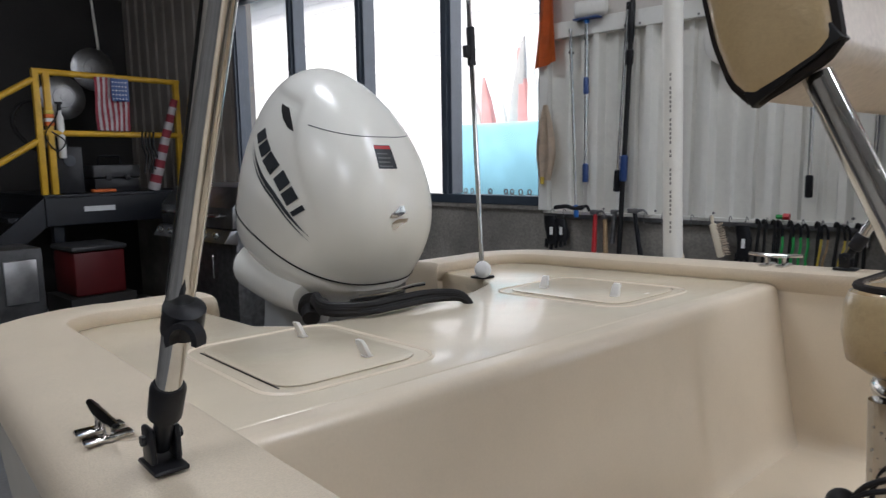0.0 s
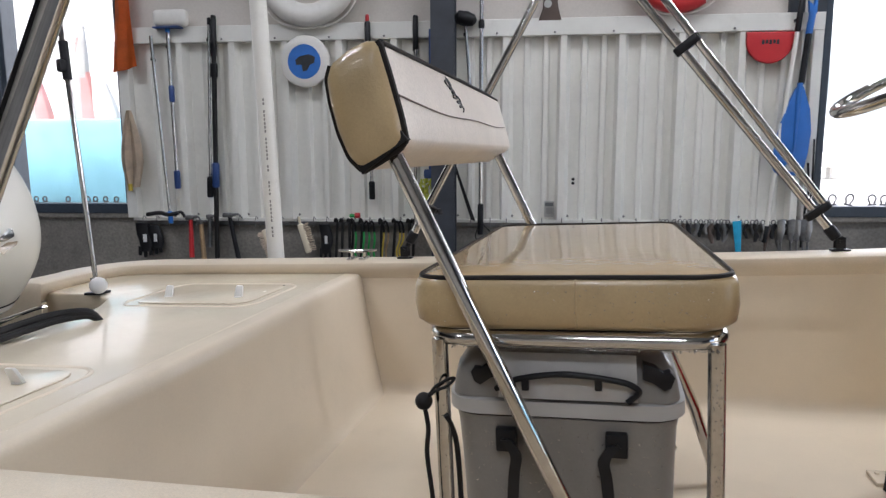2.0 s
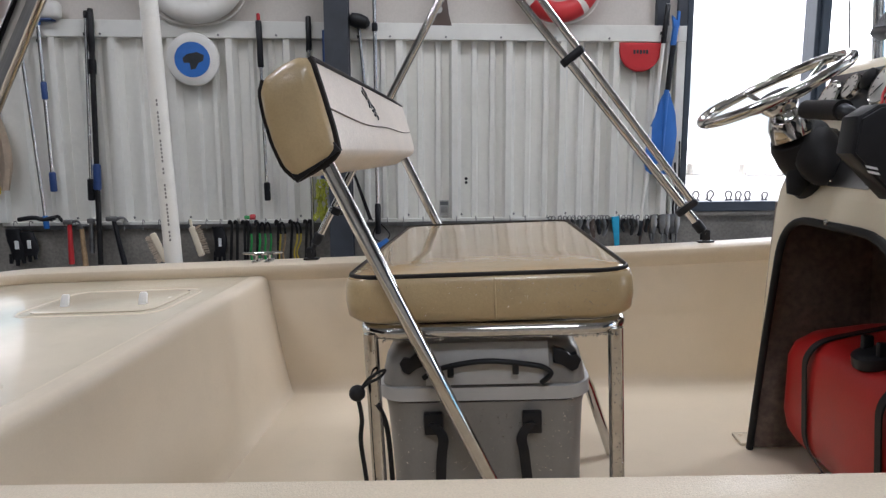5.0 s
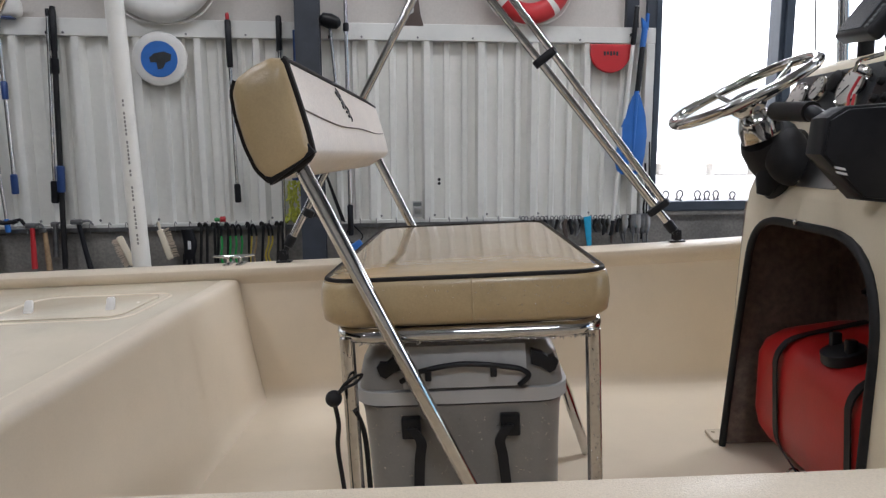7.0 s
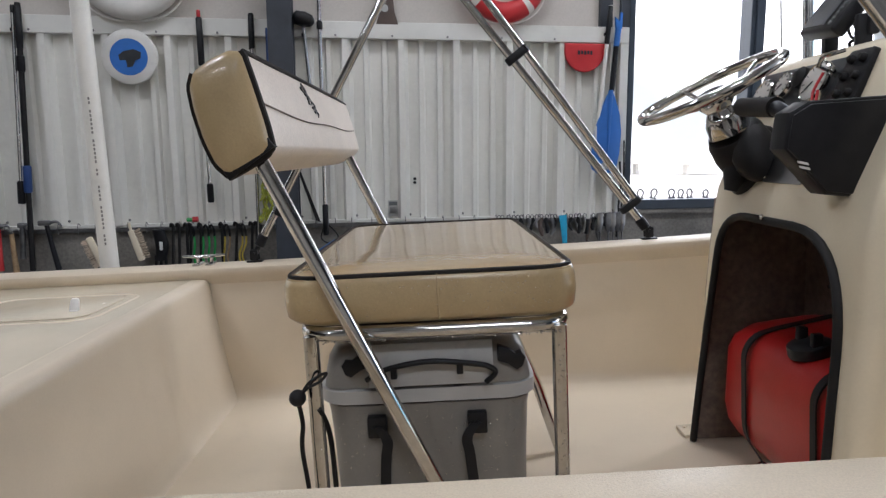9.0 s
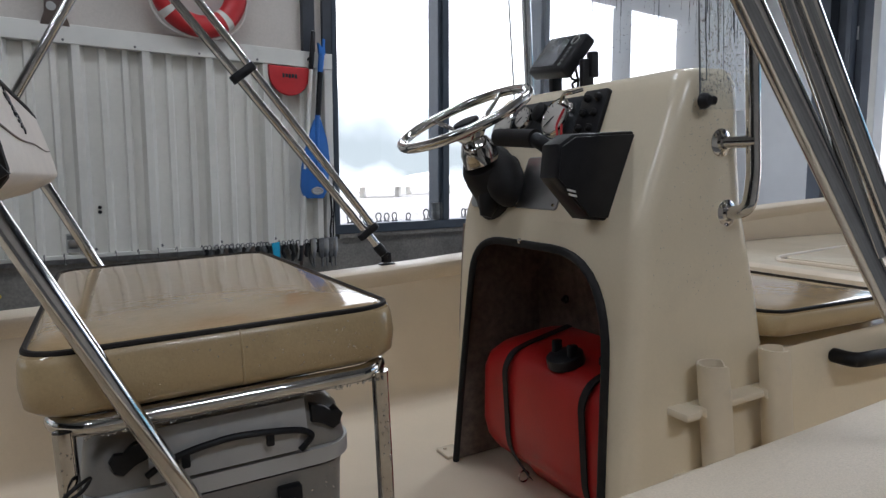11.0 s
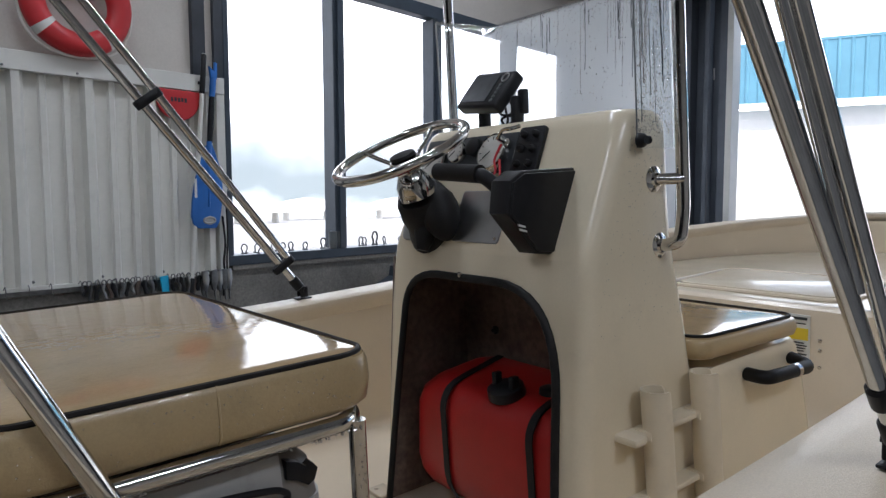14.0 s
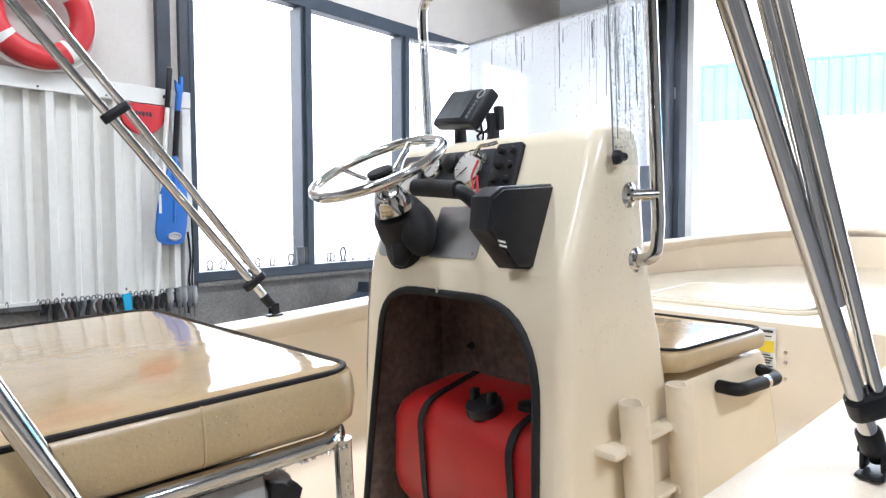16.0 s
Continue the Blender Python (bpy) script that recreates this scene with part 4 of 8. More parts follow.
rings(bm, [[Vector((u, v, BD - 0.02)) for u, v in row], [Vector((u, v, sheer(u) - 0.035)) for u, v in row]], closed=False, cap0=False, cap1=False)
part("bow_liner", bm, GEL, skiff)
bm = bmesh.new()
loops = []
for u, z in ((2.72, BD), (2.695, BD - 0.002), (2.683, BD - 0.012), (2.68, BD - 0.03), (2.65, 0.86), (2.63, 0.80), (2.58, FLOOR_Z)):
    loops.append([Vector((u, v, z)) for v in (VC - 0.72, VC - 0.3, VC, VC + 0.3, VC + 0.72)])
rings(bm, loops, closed=False, cap0=False, cap1=False)
part("bow_bulkhead", bm, GEL, skiff)
bm = bmesh.new()
bh_ = round_rect(2.80, 3.22, VC - 0.28, VC + 0.28, 0.06)
prism(bm, [(u, v, BD) for u, v in bh_], (0, 0, 0.001), (0, 0, 0.012), 0.004)
blid = part("bow_hatch_lid", bm, NONSKID, skiff)
bm = bmesh.new()
tube(bm, [Vector((u, v, BD + 0.003)) for u, v in round_rect(2.775, 3.245, VC - 0.305, VC + 0.305, 0.08, 6)], 0.009, 8, closed=True)
part("bow_hatch_coaming", bm, GEL, skiff)
bm = bmesh.new()
tube(bm, [Vector((u, v, BD + 0.002)) for u, v in round_rect(2.797, 3.223, VC - 0.283, VC + 0.283, 0.062, 6)], 0.0022, 6, closed=True)
part("bow_hatch_seam", bm, DECAL, skiff)
bm = bmesh.new()
box(bm, (2.664, -0.223, 0.985), (2.667, -0.145, 1.12))
cap_ = part("capacity_plate", bm, STICK_W, skiff, "white and yellow capacity plate with small print", smooth=0)
bm = bmesh.new()
box(bm, (2.661, -0.219, 1.045), (2.6635, -0.149, 1.08))
part("yellow_panel", bm, STICK_Y, cap_, smooth=0)
for i, z in enumerate((1.105, 1.092, 1.034, 1.026, 1.018, 1.010, 1.0)):
    bm = bmesh.new()
    box(bm, (2.661, -0.216 + 0.004 * (i % 3), z), (2.6635, -0.152 - 0.006 * (i % 2), z + (0.008 if i < 1 else 0.0035)))
    part("print_line", bm, DECAL, cap_, smooth=0)
for z in (1.05, 1.08, 1.00):
    bm = bmesh.new()
    lathe(bm, (2.666, -0.252, z - 0.03), (-1, 0, 0), [(0, 0.006), (0.004, 0.006), (0.006, 0.003)], 10)
    part("screw", bm, CHROME, skiff)


def cleat(u, v, z, turn=0.0, size=1.0):
    """A two-footed chrome cleat."""
    m = pose(u, v, z, 0, 0, turn) @ Matrix.Scale(size, 4)
    bm = bmesh.new()
    for s in (-1, 1):
        lathe(bm, (s * 0.021, 0, 0), (0, 0, 1), [(0, 0.012), (0.004, 0.012), (0.008, 0.006), (0.018, 0.005), (0.024, 0.007)], 12)
        box(bm, (s * 0.021 - 0.011, -0.030, 0.0), (s * 0.021 + 0.011, 0.030, 0.007), 0.003)
    loops = []
    for k in range(11):
        t = -1 + 2 * k / 10
        r = 0.0085 * (1 - 0.45 * abs(t) ** 2)
        loops.append([Vector((0.068 * t, r * math.cos(a), 0.027 + 0.003 * t * t + r * 0.75 * math.sin(a))) for a in [radians(36 * q) for q in range(10)]])
    rings(bm, loops)
    bmesh.ops.transform(bm, matrix=m, verts=bm.verts[:])
    part("cleat", bm, CHROME, skiff, "polished two-legged deck cleat")


cleat(0.125, 0.80, sheer(0.1) + 0.001, 0)
cleat(0.110, -0.787, sheer(0.1) + 0.001, 0, 0.80)


# ---- bimini struts: four legs with black feet and clips ----
def strut(name, foot, top, second=None, clip=None, clamp=None, r=0.0125, r2=None, inner=None, cap=0.03):
    f, t = Vector(foot), Vector(top)
    d = (t - f).normalized()
    s = 1 if f.y > 0 else -1
    ob = thing(name, foot, "polished bimini strut with a black hinge foot on the gunwale", "bimini strut", "bimini struts", frame_m=BOAT)
    bm = bmesh.new()
    box(bm, (f.x - 0.025, f.y - 0.0155, f.z), (f.x + 0.025, f.y + 0.0155, f.z + 0.005), 0.002)
    box(bm, (f.x - 0.013, f.y - 0.014, f.z + 0.006), (f.x + 0.013, f.y - 0.008, f.z + 0.04), 0.003)
    box(bm, (f.x - 0.013, f.y + 0.008, f.z + 0.006), (f.x + 0.013, f.y + 0.014, f.z + 0.04), 0.003)
    rod(bm, (f.x, f.y - 0.018, f.z + 0.028), (f.x, f.y + 0.018, f.z + 0.028), 0.005, seg=10)
    part("hinge_foot", bm, BLACKP, ob)
    bm = bmesh.new()
    a = f + Vector((0, 0, 0.024))
    rod(bm, a - d * 0.008, a + d * cap, 0.0085)
    lathe(bm, a + d * cap, d, [(0, 0.010), (0.004, r + 0.0035), (0.036, r + 0.004), (0.041, r + 0.0015)], 18)
    part("end_cap", bm, BLACKP, ob)
    bm = bmesh.new()
    rod(bm, a + d * 0.05, t, r, seg=20)
    part("tube", bm, CHROME, ob, "polished stainless tube")
    if inner:
        bm = bmesh.new()
        rod(bm, inner[0], inner[1], 0.006, seg=12)
        part("inner_tube", bm, CHROME, ob)
    if second:
        p, q = Vector(second[0]), Vector(second[1])
        bm = bmesh.new()
        rod(bm, p, q, r2 or r * 0.92, seg=18)
        part("tube", bm, CHROME, ob)
    if clip is not None:
        c = f.lerp(t, clip)
        bm = bmesh.new()
        lathe(bm, c - d * 0.0135, d, [(0, r + 0.001), (0.002, r + 0.0052), (0.025, r + 0.0052), (0.027, r + 0.001)], 18)
        part("collar", bm, BLACKP, ob)
        bm = bmesh.new()
        ax = Vector((0.62, s * 0.78, 0)).normalized()
        side_d = Vector((0.0, 0.0, 1.0)).cross(ax).normalized()
        up_d = Vector((0, 0, 1))
        side_d = side_d if side_d.x > 0 else -side_d
        ctr = c + ax * (r + 0.008) + side_d * 0.013 - up_d * 0.012
        arc = [ctr + (side_d * math.cos(g) + up_d * math.sin(g)) * 0.0115 for g in [radians(-22 + 22.4 * q) for q in range(11)]]
        loops = []
        for p in arc:
            o = (p - ctr).normalized() * 0.0022
            loops.append([p - o - ax * 0.007, p + o - ax * 0.007, p + o + ax * 0.007, p - o + ax * 0.007])
        rings(bm, loops)
        part("clip", bm, BLACKP, ob)
    for c, l in clamp or ():
        c = Vector(c)
        bm = bmesh.new()
        rr = r + 0.003
        e = None
        if second:
            e = Vector(second[0]) + (Vector(second[1]) - Vector(second[0])) * max(0.0, min(1.0, (c.z - second[0][2]) / (second[1][2] - second[0][2])))
            ex = e - c
            ex = ex - d * ex.dot(d)
            gap = ex.length
            ex = ex.normalized()
            ey = d.cross(ex)
            rows = [(-l / 2, -0.002), (-l / 2 + 0.003, 0.0), (l / 2 - 0.003, 0.0), (l / 2, -0.002)]
            rings(bm, [[c + d * h + ex * x + ey * y for x, y in round_rect(-rr - o, gap + rr + o, -rr - o, rr + o, rr * 0.9, 4)] for h, o in rows])
        part("clamp", bm, BLACKP, ob)
    return ob


strut("bimini_strut", (0.243, -0.768, 1.1965), (0.840, -0.776, 2.20), clip=0.148, r=0.0112)
strut("bimini_strut", (0.288, 0.80, 1.1965), (0.90, 0.80, 2.24), clip=0.15)
strut("bimini_strut", (1.560, 0.822, 1.203), (0.90, 0.880, 2.12), second=((1.526, 0.820, 1.322), (0.985, 0.875, 2.10)), cap=0.012, clamp=(((1.484, 0.825, 1.303), 0.022), ((1.136, 0.857, 1.79), 0.026)))
strut("bimini_strut", (1.518, -0.801, 1.2025), (0.738, -0.802, 2.205), r=0.0104, r2=0.0080, second=((1.480, -0.817, 1.291), (0.830, -0.823, 2.205)), cap=0.008, clamp=(((1.458, -0.801, 1.3005), 0.034),), inner=((1.362, -0.810, 1.430), (0.842, -0.815, 2.205)))

# trailer under the hull
trailer = thing("boat_trailer", (1.6, VC, 0.0), "galvanised boat trailer with carpeted bunks under the skiff", "trailer", frame_m=BOAT)
for s in (-1, 1):
    bm = bmesh.new()
    box(bm, (-0.4, VC + s * 0.52 - 0.03, 0.30), (3.1, VC + s * 0.52 + 0.03, 0.40), 0.006)
    part("rail", bm, SHADOW_STEEL, trailer, smooth=0)
    bm = bmesh.new()
    box(bm, (-0.5, VC + s * 0.34 - 0.04, 0.44), (2.6, VC + s * 0.34 + 0.04, 0.515), 0.01)
    part("bunk", bm, CONCRETE, trailer, "grey carpeted bunk board")
    bm = bmesh.new()
    lathe(bm, (0.7, VC + s * 0.86 - 0.08, 0.27), (0, 1, 0), [(0, 0.17), (0.01, 0.25), (0.04, 0.27), (0.12, 0.27), (0.15, 0.25), (0.16, 0.17)], 32)
    tyre = part("wheel", bm, RUBBER, trailer)
    bm = bmesh.new()
    lathe(bm, (0.7, VC + s * 0.86 - 0.075, 0.27), (0, 1, 0), [(0, 0.16), (0.02, 0.165), (0.13, 0.165), (0.15, 0.16)], 24)
    part("rim", bm, WHITE_P, tyre)
for u in (-0.2, 0.7, 1.6, 2.5):
    bm = bmesh.new()
    box(bm, (u - 0.03, VC - 0.62, 0.40), (u + 0.03, VC + 0.62, 0.44), 0.004)
    part("cross_beam", bm, SHADOW_STEEL, trailer, smooth=0)
bm = bmesh.new()
rod(bm, (0.7, VC - 0.86, 0.27), (0.7, VC + 0.86, 0.27), 0.025)
part("axle", bm, SHADOW_STEEL, trailer)
bm = bmesh.new()
box(bm, (2.9, VC - 0.05, 0.30), (4.9, VC + 0.05, 0.40), 0.006)
part("tongue", bm, SHADOW_STEEL, trailer, smooth=0)
bm = bmesh.new()
box(bm, (4.6, VC - 0.03, -0.18), (4.66, VC + 0.03, 0.40), 0.006)
part("jack_post", bm, SHADOW_STEEL, trailer, smooth=0)

# trailer guide pole outside the far side, stern light pole
gp = thing("trailer_guide_pole", (-0.345, 2.15, 0), "white plastic pipe guide pole on the boat trailer", "guide pole")
bm = bmesh.new()
tube(bm, [(-0.358, 2.15, 0.42), (-0.383, 2.15, 1.2), (-0.428, 2.15, 2.6)], 0.0305, 20)
part("pipe", bm, PVC, gp)
bm = bmesh.new()
for k in range(34):
    z = 1.25 + 0.014 * k + (0.03 if k > 14 else 0.0)
    x = -0.383 - 0.0321 * (z - 1.2) + 0.004
    if k % 7 != 3:
        box(bm, (x - 0.0028, 2.15 - 0.0306, z), (x + 0.0028, 2.15 - 0.0285, z + 0.009))
tagged(part("printed_line", bm, GREY_C, gp, smooth=0), "fine grey print along the pipe as plain bars", kind="stuff")
bm = bmesh.new()
box(bm, (-0.41, 2.10, 0.0), (-0.28, 2.2, 0.06), 0.01)
rod(bm, (-0.345, 2.15, 0.05), (-0.358, 2.15, 0.45), 0.022)
part("post", bm, SHADOW_STEEL, gp)
sl = thing("stern_light_pole", (-0.560, 0.407, DECK_Z), "thin chrome stern light pole in a deck socket", "light pole", frame_m=BOAT)
bm = bmesh.new()
tube(bm, [(-0.560, 0.407, DECK_Z + 0.03), (-0.643, 0.463, 2.35)], 0.0075, 10)
part("pole", bm, CHROME, sl)
bm = bmesh.new()
box(bm, (-0.588, 0.383, DECK_Z), (-0.533, 0.433, DECK_Z + 0.008), 0.003)
rod(bm, (-0.560, 0.407, DECK_Z), (-0.562, 0.408, DECK_Z + 0.05), 0.014)
part("socket", bm, BLACKP, sl)
# The cap is chrome; flat white stands in for the bright reflection on it.
bm = bmesh.new()
lathe(bm, (-0.535, 0.387, DECK_Z + 0.030), (0.62, -0.78, 0.12), [(0, 0.024), (0.006, 0.025), (0.010, 0.022), (0.013, 0.012)], 20)
part("socket_cap", bm, STICK_W, sl, "round chrome socket cap, coloured white for its reflection")
bm = bmesh.new()
c0 = Vector((-0.604, 0.437, 1.79))
tube(bm, [c0, c0 + Vector((-0.001, 0.001, 0.02)), c0 + Vector((-0.005, 0.004, 0.11))], 0.013, 12)
box(bm, (c0.x - 0.008, c0.y - 0.030, c0.z + 0.02), (c0.x + 0.008, c0.y, c0.z + 0.055), 0.004)
part("clamp", bm, BLACKP, sl)

# ---- outboard motor, tilted ----
MOT = Vector((-0.850, 0.036, 1.312))
TILT = 0.373


def mot(p):
    """Motor coordinates (ahead, port, up) to the boat's."""
    x, y, z = p
    return Vector((MOT.x + x * math.cos(TILT) + z * math.sin(TILT), MOT.y + y, MOT.z - x * math.sin(TILT) + z * math.cos(TILT)))


motor = thing("outboard_motor", MOT, "white outboard motor tilted up on the transom", "outboard motor", frame_m=BOAT)
COWL_H, COWL_BELLY = 0.463, 0.125


def cowl_at(h):
    """Middle, half length and half width of the cowl at a height."""
    if h > COWL_BELLY:
        g = max(1 - ((h - COWL_BELLY) / (COWL_H - COWL_BELLY)) ** 1.885, 0.0) ** (1 / 1.885)
    else:
        g = 1 - 0.03 * ((COWL_BELLY - h) / COWL_BELLY) ** 2
    return 0.312 * h - 0.938 * h * h, 0.342 * max(g, 0.004), 0.204 * max(g, 0.004)


def blend(a, b, x):
    t = max(0.0, min(1.0, (x - a) / (b - a)))
    return t * t * (3 - 2 * t)


def cowl_point(h, ang, off=0.0):
    """On the cowl at height h and angle from dead ahead (degrees, to port)."""
    cx, rl, rw = cowl_at(h)
    e = 2.572
    c, s = math.cos(radians(ang)), math.sin(radians(ang))
    x = rl * math.copysign(abs(c) ** (2 / e), c)
    y = rw * math.copysign(abs(s) ** (2 / e), s)
    side_a = abs((ang + 180) % 360 - 180)
    edge = 52 + 30 * blend(0.10, 0.36, h)
    sunk = 0.011 * blend(edge - 3, edge + 7, side_a) * blend(0.10, 0.22, h) * (1 - blend(0.372, 0.40, h)) * (1 - blend(120, 150, side_a))
    k = 1 + (off - sunk) / max(math.hypot(x, y), 0.05)
    return mot((cx + x * k, y * k, h))


bm = bmesh.new()
angs = [3.0 * k for k in range(120)]
loops = []
hs = [COWL_H * (k / 42) ** 0.8 for k in range(42)] + [COWL_H * 0.9915, COWL_H * 0.998]
for h in hs:
    loops.append([cowl_point(h, a) for a in angs])
rings(bm, loops)
cowl = part("cowl", bm, WHITE_PAINT, motor, "glossy white engine cowl", smooth=60)


def cowl_patch(rows, off=0.0012):
    """A thin decal that follows the cowl: rows of (height, angle from, angle to)."""
    bm = bmesh.new()
    rings(bm, [[cowl_point(h, a + (b - a) * k / 8, off) for k in range(9)] for h, a, b in rows], closed=False, cap0=False, cap1=False)
    return bm


# parting lines
bm = bmesh.new()
tube(bm, [cowl_point(0.360 - 0.010 * abs(a / 70) ** 1.5, a, 0.0) for a in range(-72, 73, 4)], 0.0013, 6)
part("parting_line", bm, DECAL, cowl)
bm = bmesh.new()
tube(bm, [cowl_point(0.001, a, 0.0) for a in range(0, 360, 6)], 0.0028, 6, closed=True)
part("bottom_seal", bm, RUBBER, cowl)
# warning label on the front
part("warning_label", cowl_patch([(0.300 + 0.009 * k, -11.5, 0.5) for k in range(6)]), DECAL, cowl)
part("warning_stripe", cowl_patch([(0.338, -11.2, 0.2), (0.344, -11.2, 0.2)], 0.002), RED, cowl)
for k in range(4):
    part("warning_text", cowl_patch([(0.304 + 0.008 * k, -10.5, -1 - k % 2), (0.3065 + 0.008 * k, -10.5, -1 - k % 2)], 0.002), MOTOR_GREY, cowl)
# chrome emblem as two plain slanted bars
part("emblem", cowl_patch([(0.196, -7.5, -3.0), (0.204, -6.5, 0.5), (0.212, -3.5, 0.6), (0.222, -1.2, 0.2)], 0.002), CHROME, cowl, "flat chrome emblem")
part("emblem", cowl_patch([(0.166, -5.0, -3.6), (0.176, -6.0, -1.2), (0.184, -6.0, 1.2), (0.193, -2.2, 2.0)], 0.002), CHROME, cowl, "flat chrome emblem")
# side lettering as plain slanted blocks
LETTER = [(0.264 - 0.0222 * i, -107.0 + 7.6 * i) for i in range(6)]
for i, (h0, a0) in enumerate(LETTER):
    p = cowl_point(h0, a0, 0.003)
    run = (cowl_point(h0 - 0.0111, a0 + 3.8, 0.003) - cowl_point(h0 + 0.0111, a0 - 3.8, 0.003)).normalized()
    across = cowl_point(h0 + 0.02, a0, 0.003) - cowl_point(h0 - 0.02, a0, 0.003)
    across = (across - run * across.dot(run)).normalized()
    out_n = run.cross(across)
    lw = (0.16 if i == 5 else 0.40) * (cowl_point(h0 - 0.0111, a0 + 3.8) - cowl_point(h0 + 0.0111, a0 - 3.8)).length
    bm = bmesh.new()
    prism(bm, [p - run * lw - across * 0.022 - run * 0.008, p + run * lw - across * 0.022 - run * 0.008, p + run * lw + across * 0.022 + run * 0.008, p - run * lw + across * 0.022 + run * 0.008], out_n * -0.0015, out_n * 0.0005)
    part("lettering_block", bm, DECAL, cowl, "dark slanted lettering block", smooth=0)
for k in range(2):
    bm = bmesh.new()
    rows = []
    for j in range(17):
        t = j / 16
        h = 0.232 - 0.128 * t - 0.012 * k - 0.012 * math.sin(math.pi * t)
        a = -116 + 58 * t
        w = (0.0062 if k == 0 else 0.003) * math.sin(math.pi * min(t * 1.02, 1)) + 0.0003
        rows.append([cowl_point(h - w, a, 0.0015), cowl_point(h + w, a, 0.0015)])
    rings(bm, rows, closed=False, cap0=False, cap1=False)
    part("side_stripe", bm, DECAL, cowl)
# air scoops
for s in (-1, 1):
    bm = bmesh.new()
    rings(bm, [[cowl_point(h, s * (a + 8 * (h - 0.34) / 0.04), o) for a, o in ((89, 0.001), (91, 0.0022), (w_, 0.0022), (w_ + 2, 0.001))] for h, w_ in ((0.318, 92), (0.330, 94), (0.345, 96), (0.360, 97))], closed=False, cap0=False, cap1=False)
    part("air_scoop", bm, RUBBER, cowl)
# lower pan and leg
bm = bmesh.new()
loops = []
for h, f, dx in ((-0.002, 0.985, 0.0), (-0.02, 0.985, 0.0), (-0.055, 0.965, -0.006), (-0.085, 0.90, -0.02), (-0.10, 0.80, -0.035), (-0.16, 0.58, -0.05), (-0.22, 0.46, -0.07)):
    loops.append([mot((p.x, p.y, h + (0.022 * max(0.0, p.x / 0.33) if -0.11 < h < -0.03 else 0))) for p in oval((dx, 0), 0.332 * f, 0.198 * f, 48, 2.572)])
rings(bm, loops)
part("lower_pan", bm, WHITE_PAINT, motor)
bm = bmesh.new()
loops = []
for h, cx, rl, rw in ((-0.20, -0.07, 0.145, 0.095), (-0.35, -0.09, 0.12, 0.075), (-0.65, -0.10, 0.11, 0.055), (-0.72, -0.10, 0.14, 0.05)):
    loops.append([mot((p.x, p.y, h)) for p in oval((cx, 0), rl, rw, 32, 2.4)])
rings(bm, loops)
part("leg", bm, LEG_W, motor)
bm = bmesh.new()
loops = []
for h, rl, rw in ((-0.72, 0.10, 0.025), (-0.80, 0.18, 0.05), (-0.86, 0.18, 0.05), (-0.93, 0.08, 0.02)):
    loops.append([mot((p.x, p.y, h)) for p in oval((-0.10, 0), rl, rw, 24, 2.0)])
rings(bm, loops)
part("gearcase", bm, MOTOR_GREY, motor)
bm = bmesh.new()
rings(bm, [[mot((x, y, -0.036 - 0.010 * abs(y) / 0.1)) for x, y in ((0.312, -0.085), (0.326, -0.03), (0.328, 0.03), (0.318, 0.085))] + [mot((x, y, -0.062)) for x, y in ((0.30, 0.075), (0.31, 0.03), (0.31, -0.03), (0.295, -0.075))], [mot((x + 0.008, y, -0.038 - 0.010 * abs(y) / 0.1)) for x, y in ((0.312, -0.08), (0.326, -0.03), (0.328, 0.03), (0.318, 0.08))] + [mot((x + 0.01, y, -0.060)) for x, y in ((0.30, 0.07), (0.31, 0.03), (0.31, -0.03), (0.295, -0.07))]])
part("front_slot", bm, RUBBER, motor)
# clamp bracket that holds the motor to the transom
bm = bmesh.new()
for s in (-1, 1):
    prism(bm, [(-0.40, MOT.y + s * 0.12, 1.05), (-0.62, MOT.y + s * 0.12, 1.10), (-0.72, MOT.y + s * 0.12, 1.0), (-0.66, MOT.y + s * 0.12, 0.70), (-0.42, MOT.y + s * 0.12, 0.70)], (0, -0.018, 0), (0, 0.018, 0), 0.004)
rod(bm, (-0.60, MOT.y - 0.14, 1.05), (-0.60, MOT.y + 0.14, 1.05), 0.022)
part("bracket", bm, MOTOR_GREY, motor)
bm = bmesh.new()
loops = []
for t in [q / 8 for q in range(9)]:
    c = Vector((-1.04, -0.075, 1.215)).lerp(Vector((-0.690, -0.112, 1.152)), t)
    rv, rz = 0.085 - 0.045 * t, 0.075 - 0.035 * t + 0.012 * math.sin(math.pi * t)
    loops.append([Vector((c.x, c.y + rv * math.cos(g), c.z + rz * math.sin(g))) for g in [2 * math.pi * q / 20 for q in range(20)]])
rings(bm, loops)
part("swivel_arm", bm, WHITE_PAINT, motor, "white swivel arm under the cowl")
bm = bmesh.new()
gm = mot((0.235, -0.150, -0.082))
lathe(bm, gm, (0.75, -0.45, -0.45), [(0, 0.030), (0.016, 0.034), (0.03, 0.034), (0.035, 0.026), (0.07, 0.022)], 18)
part("cable_grommet", bm, RUBBER, motor)
rnd = random.Random(8)
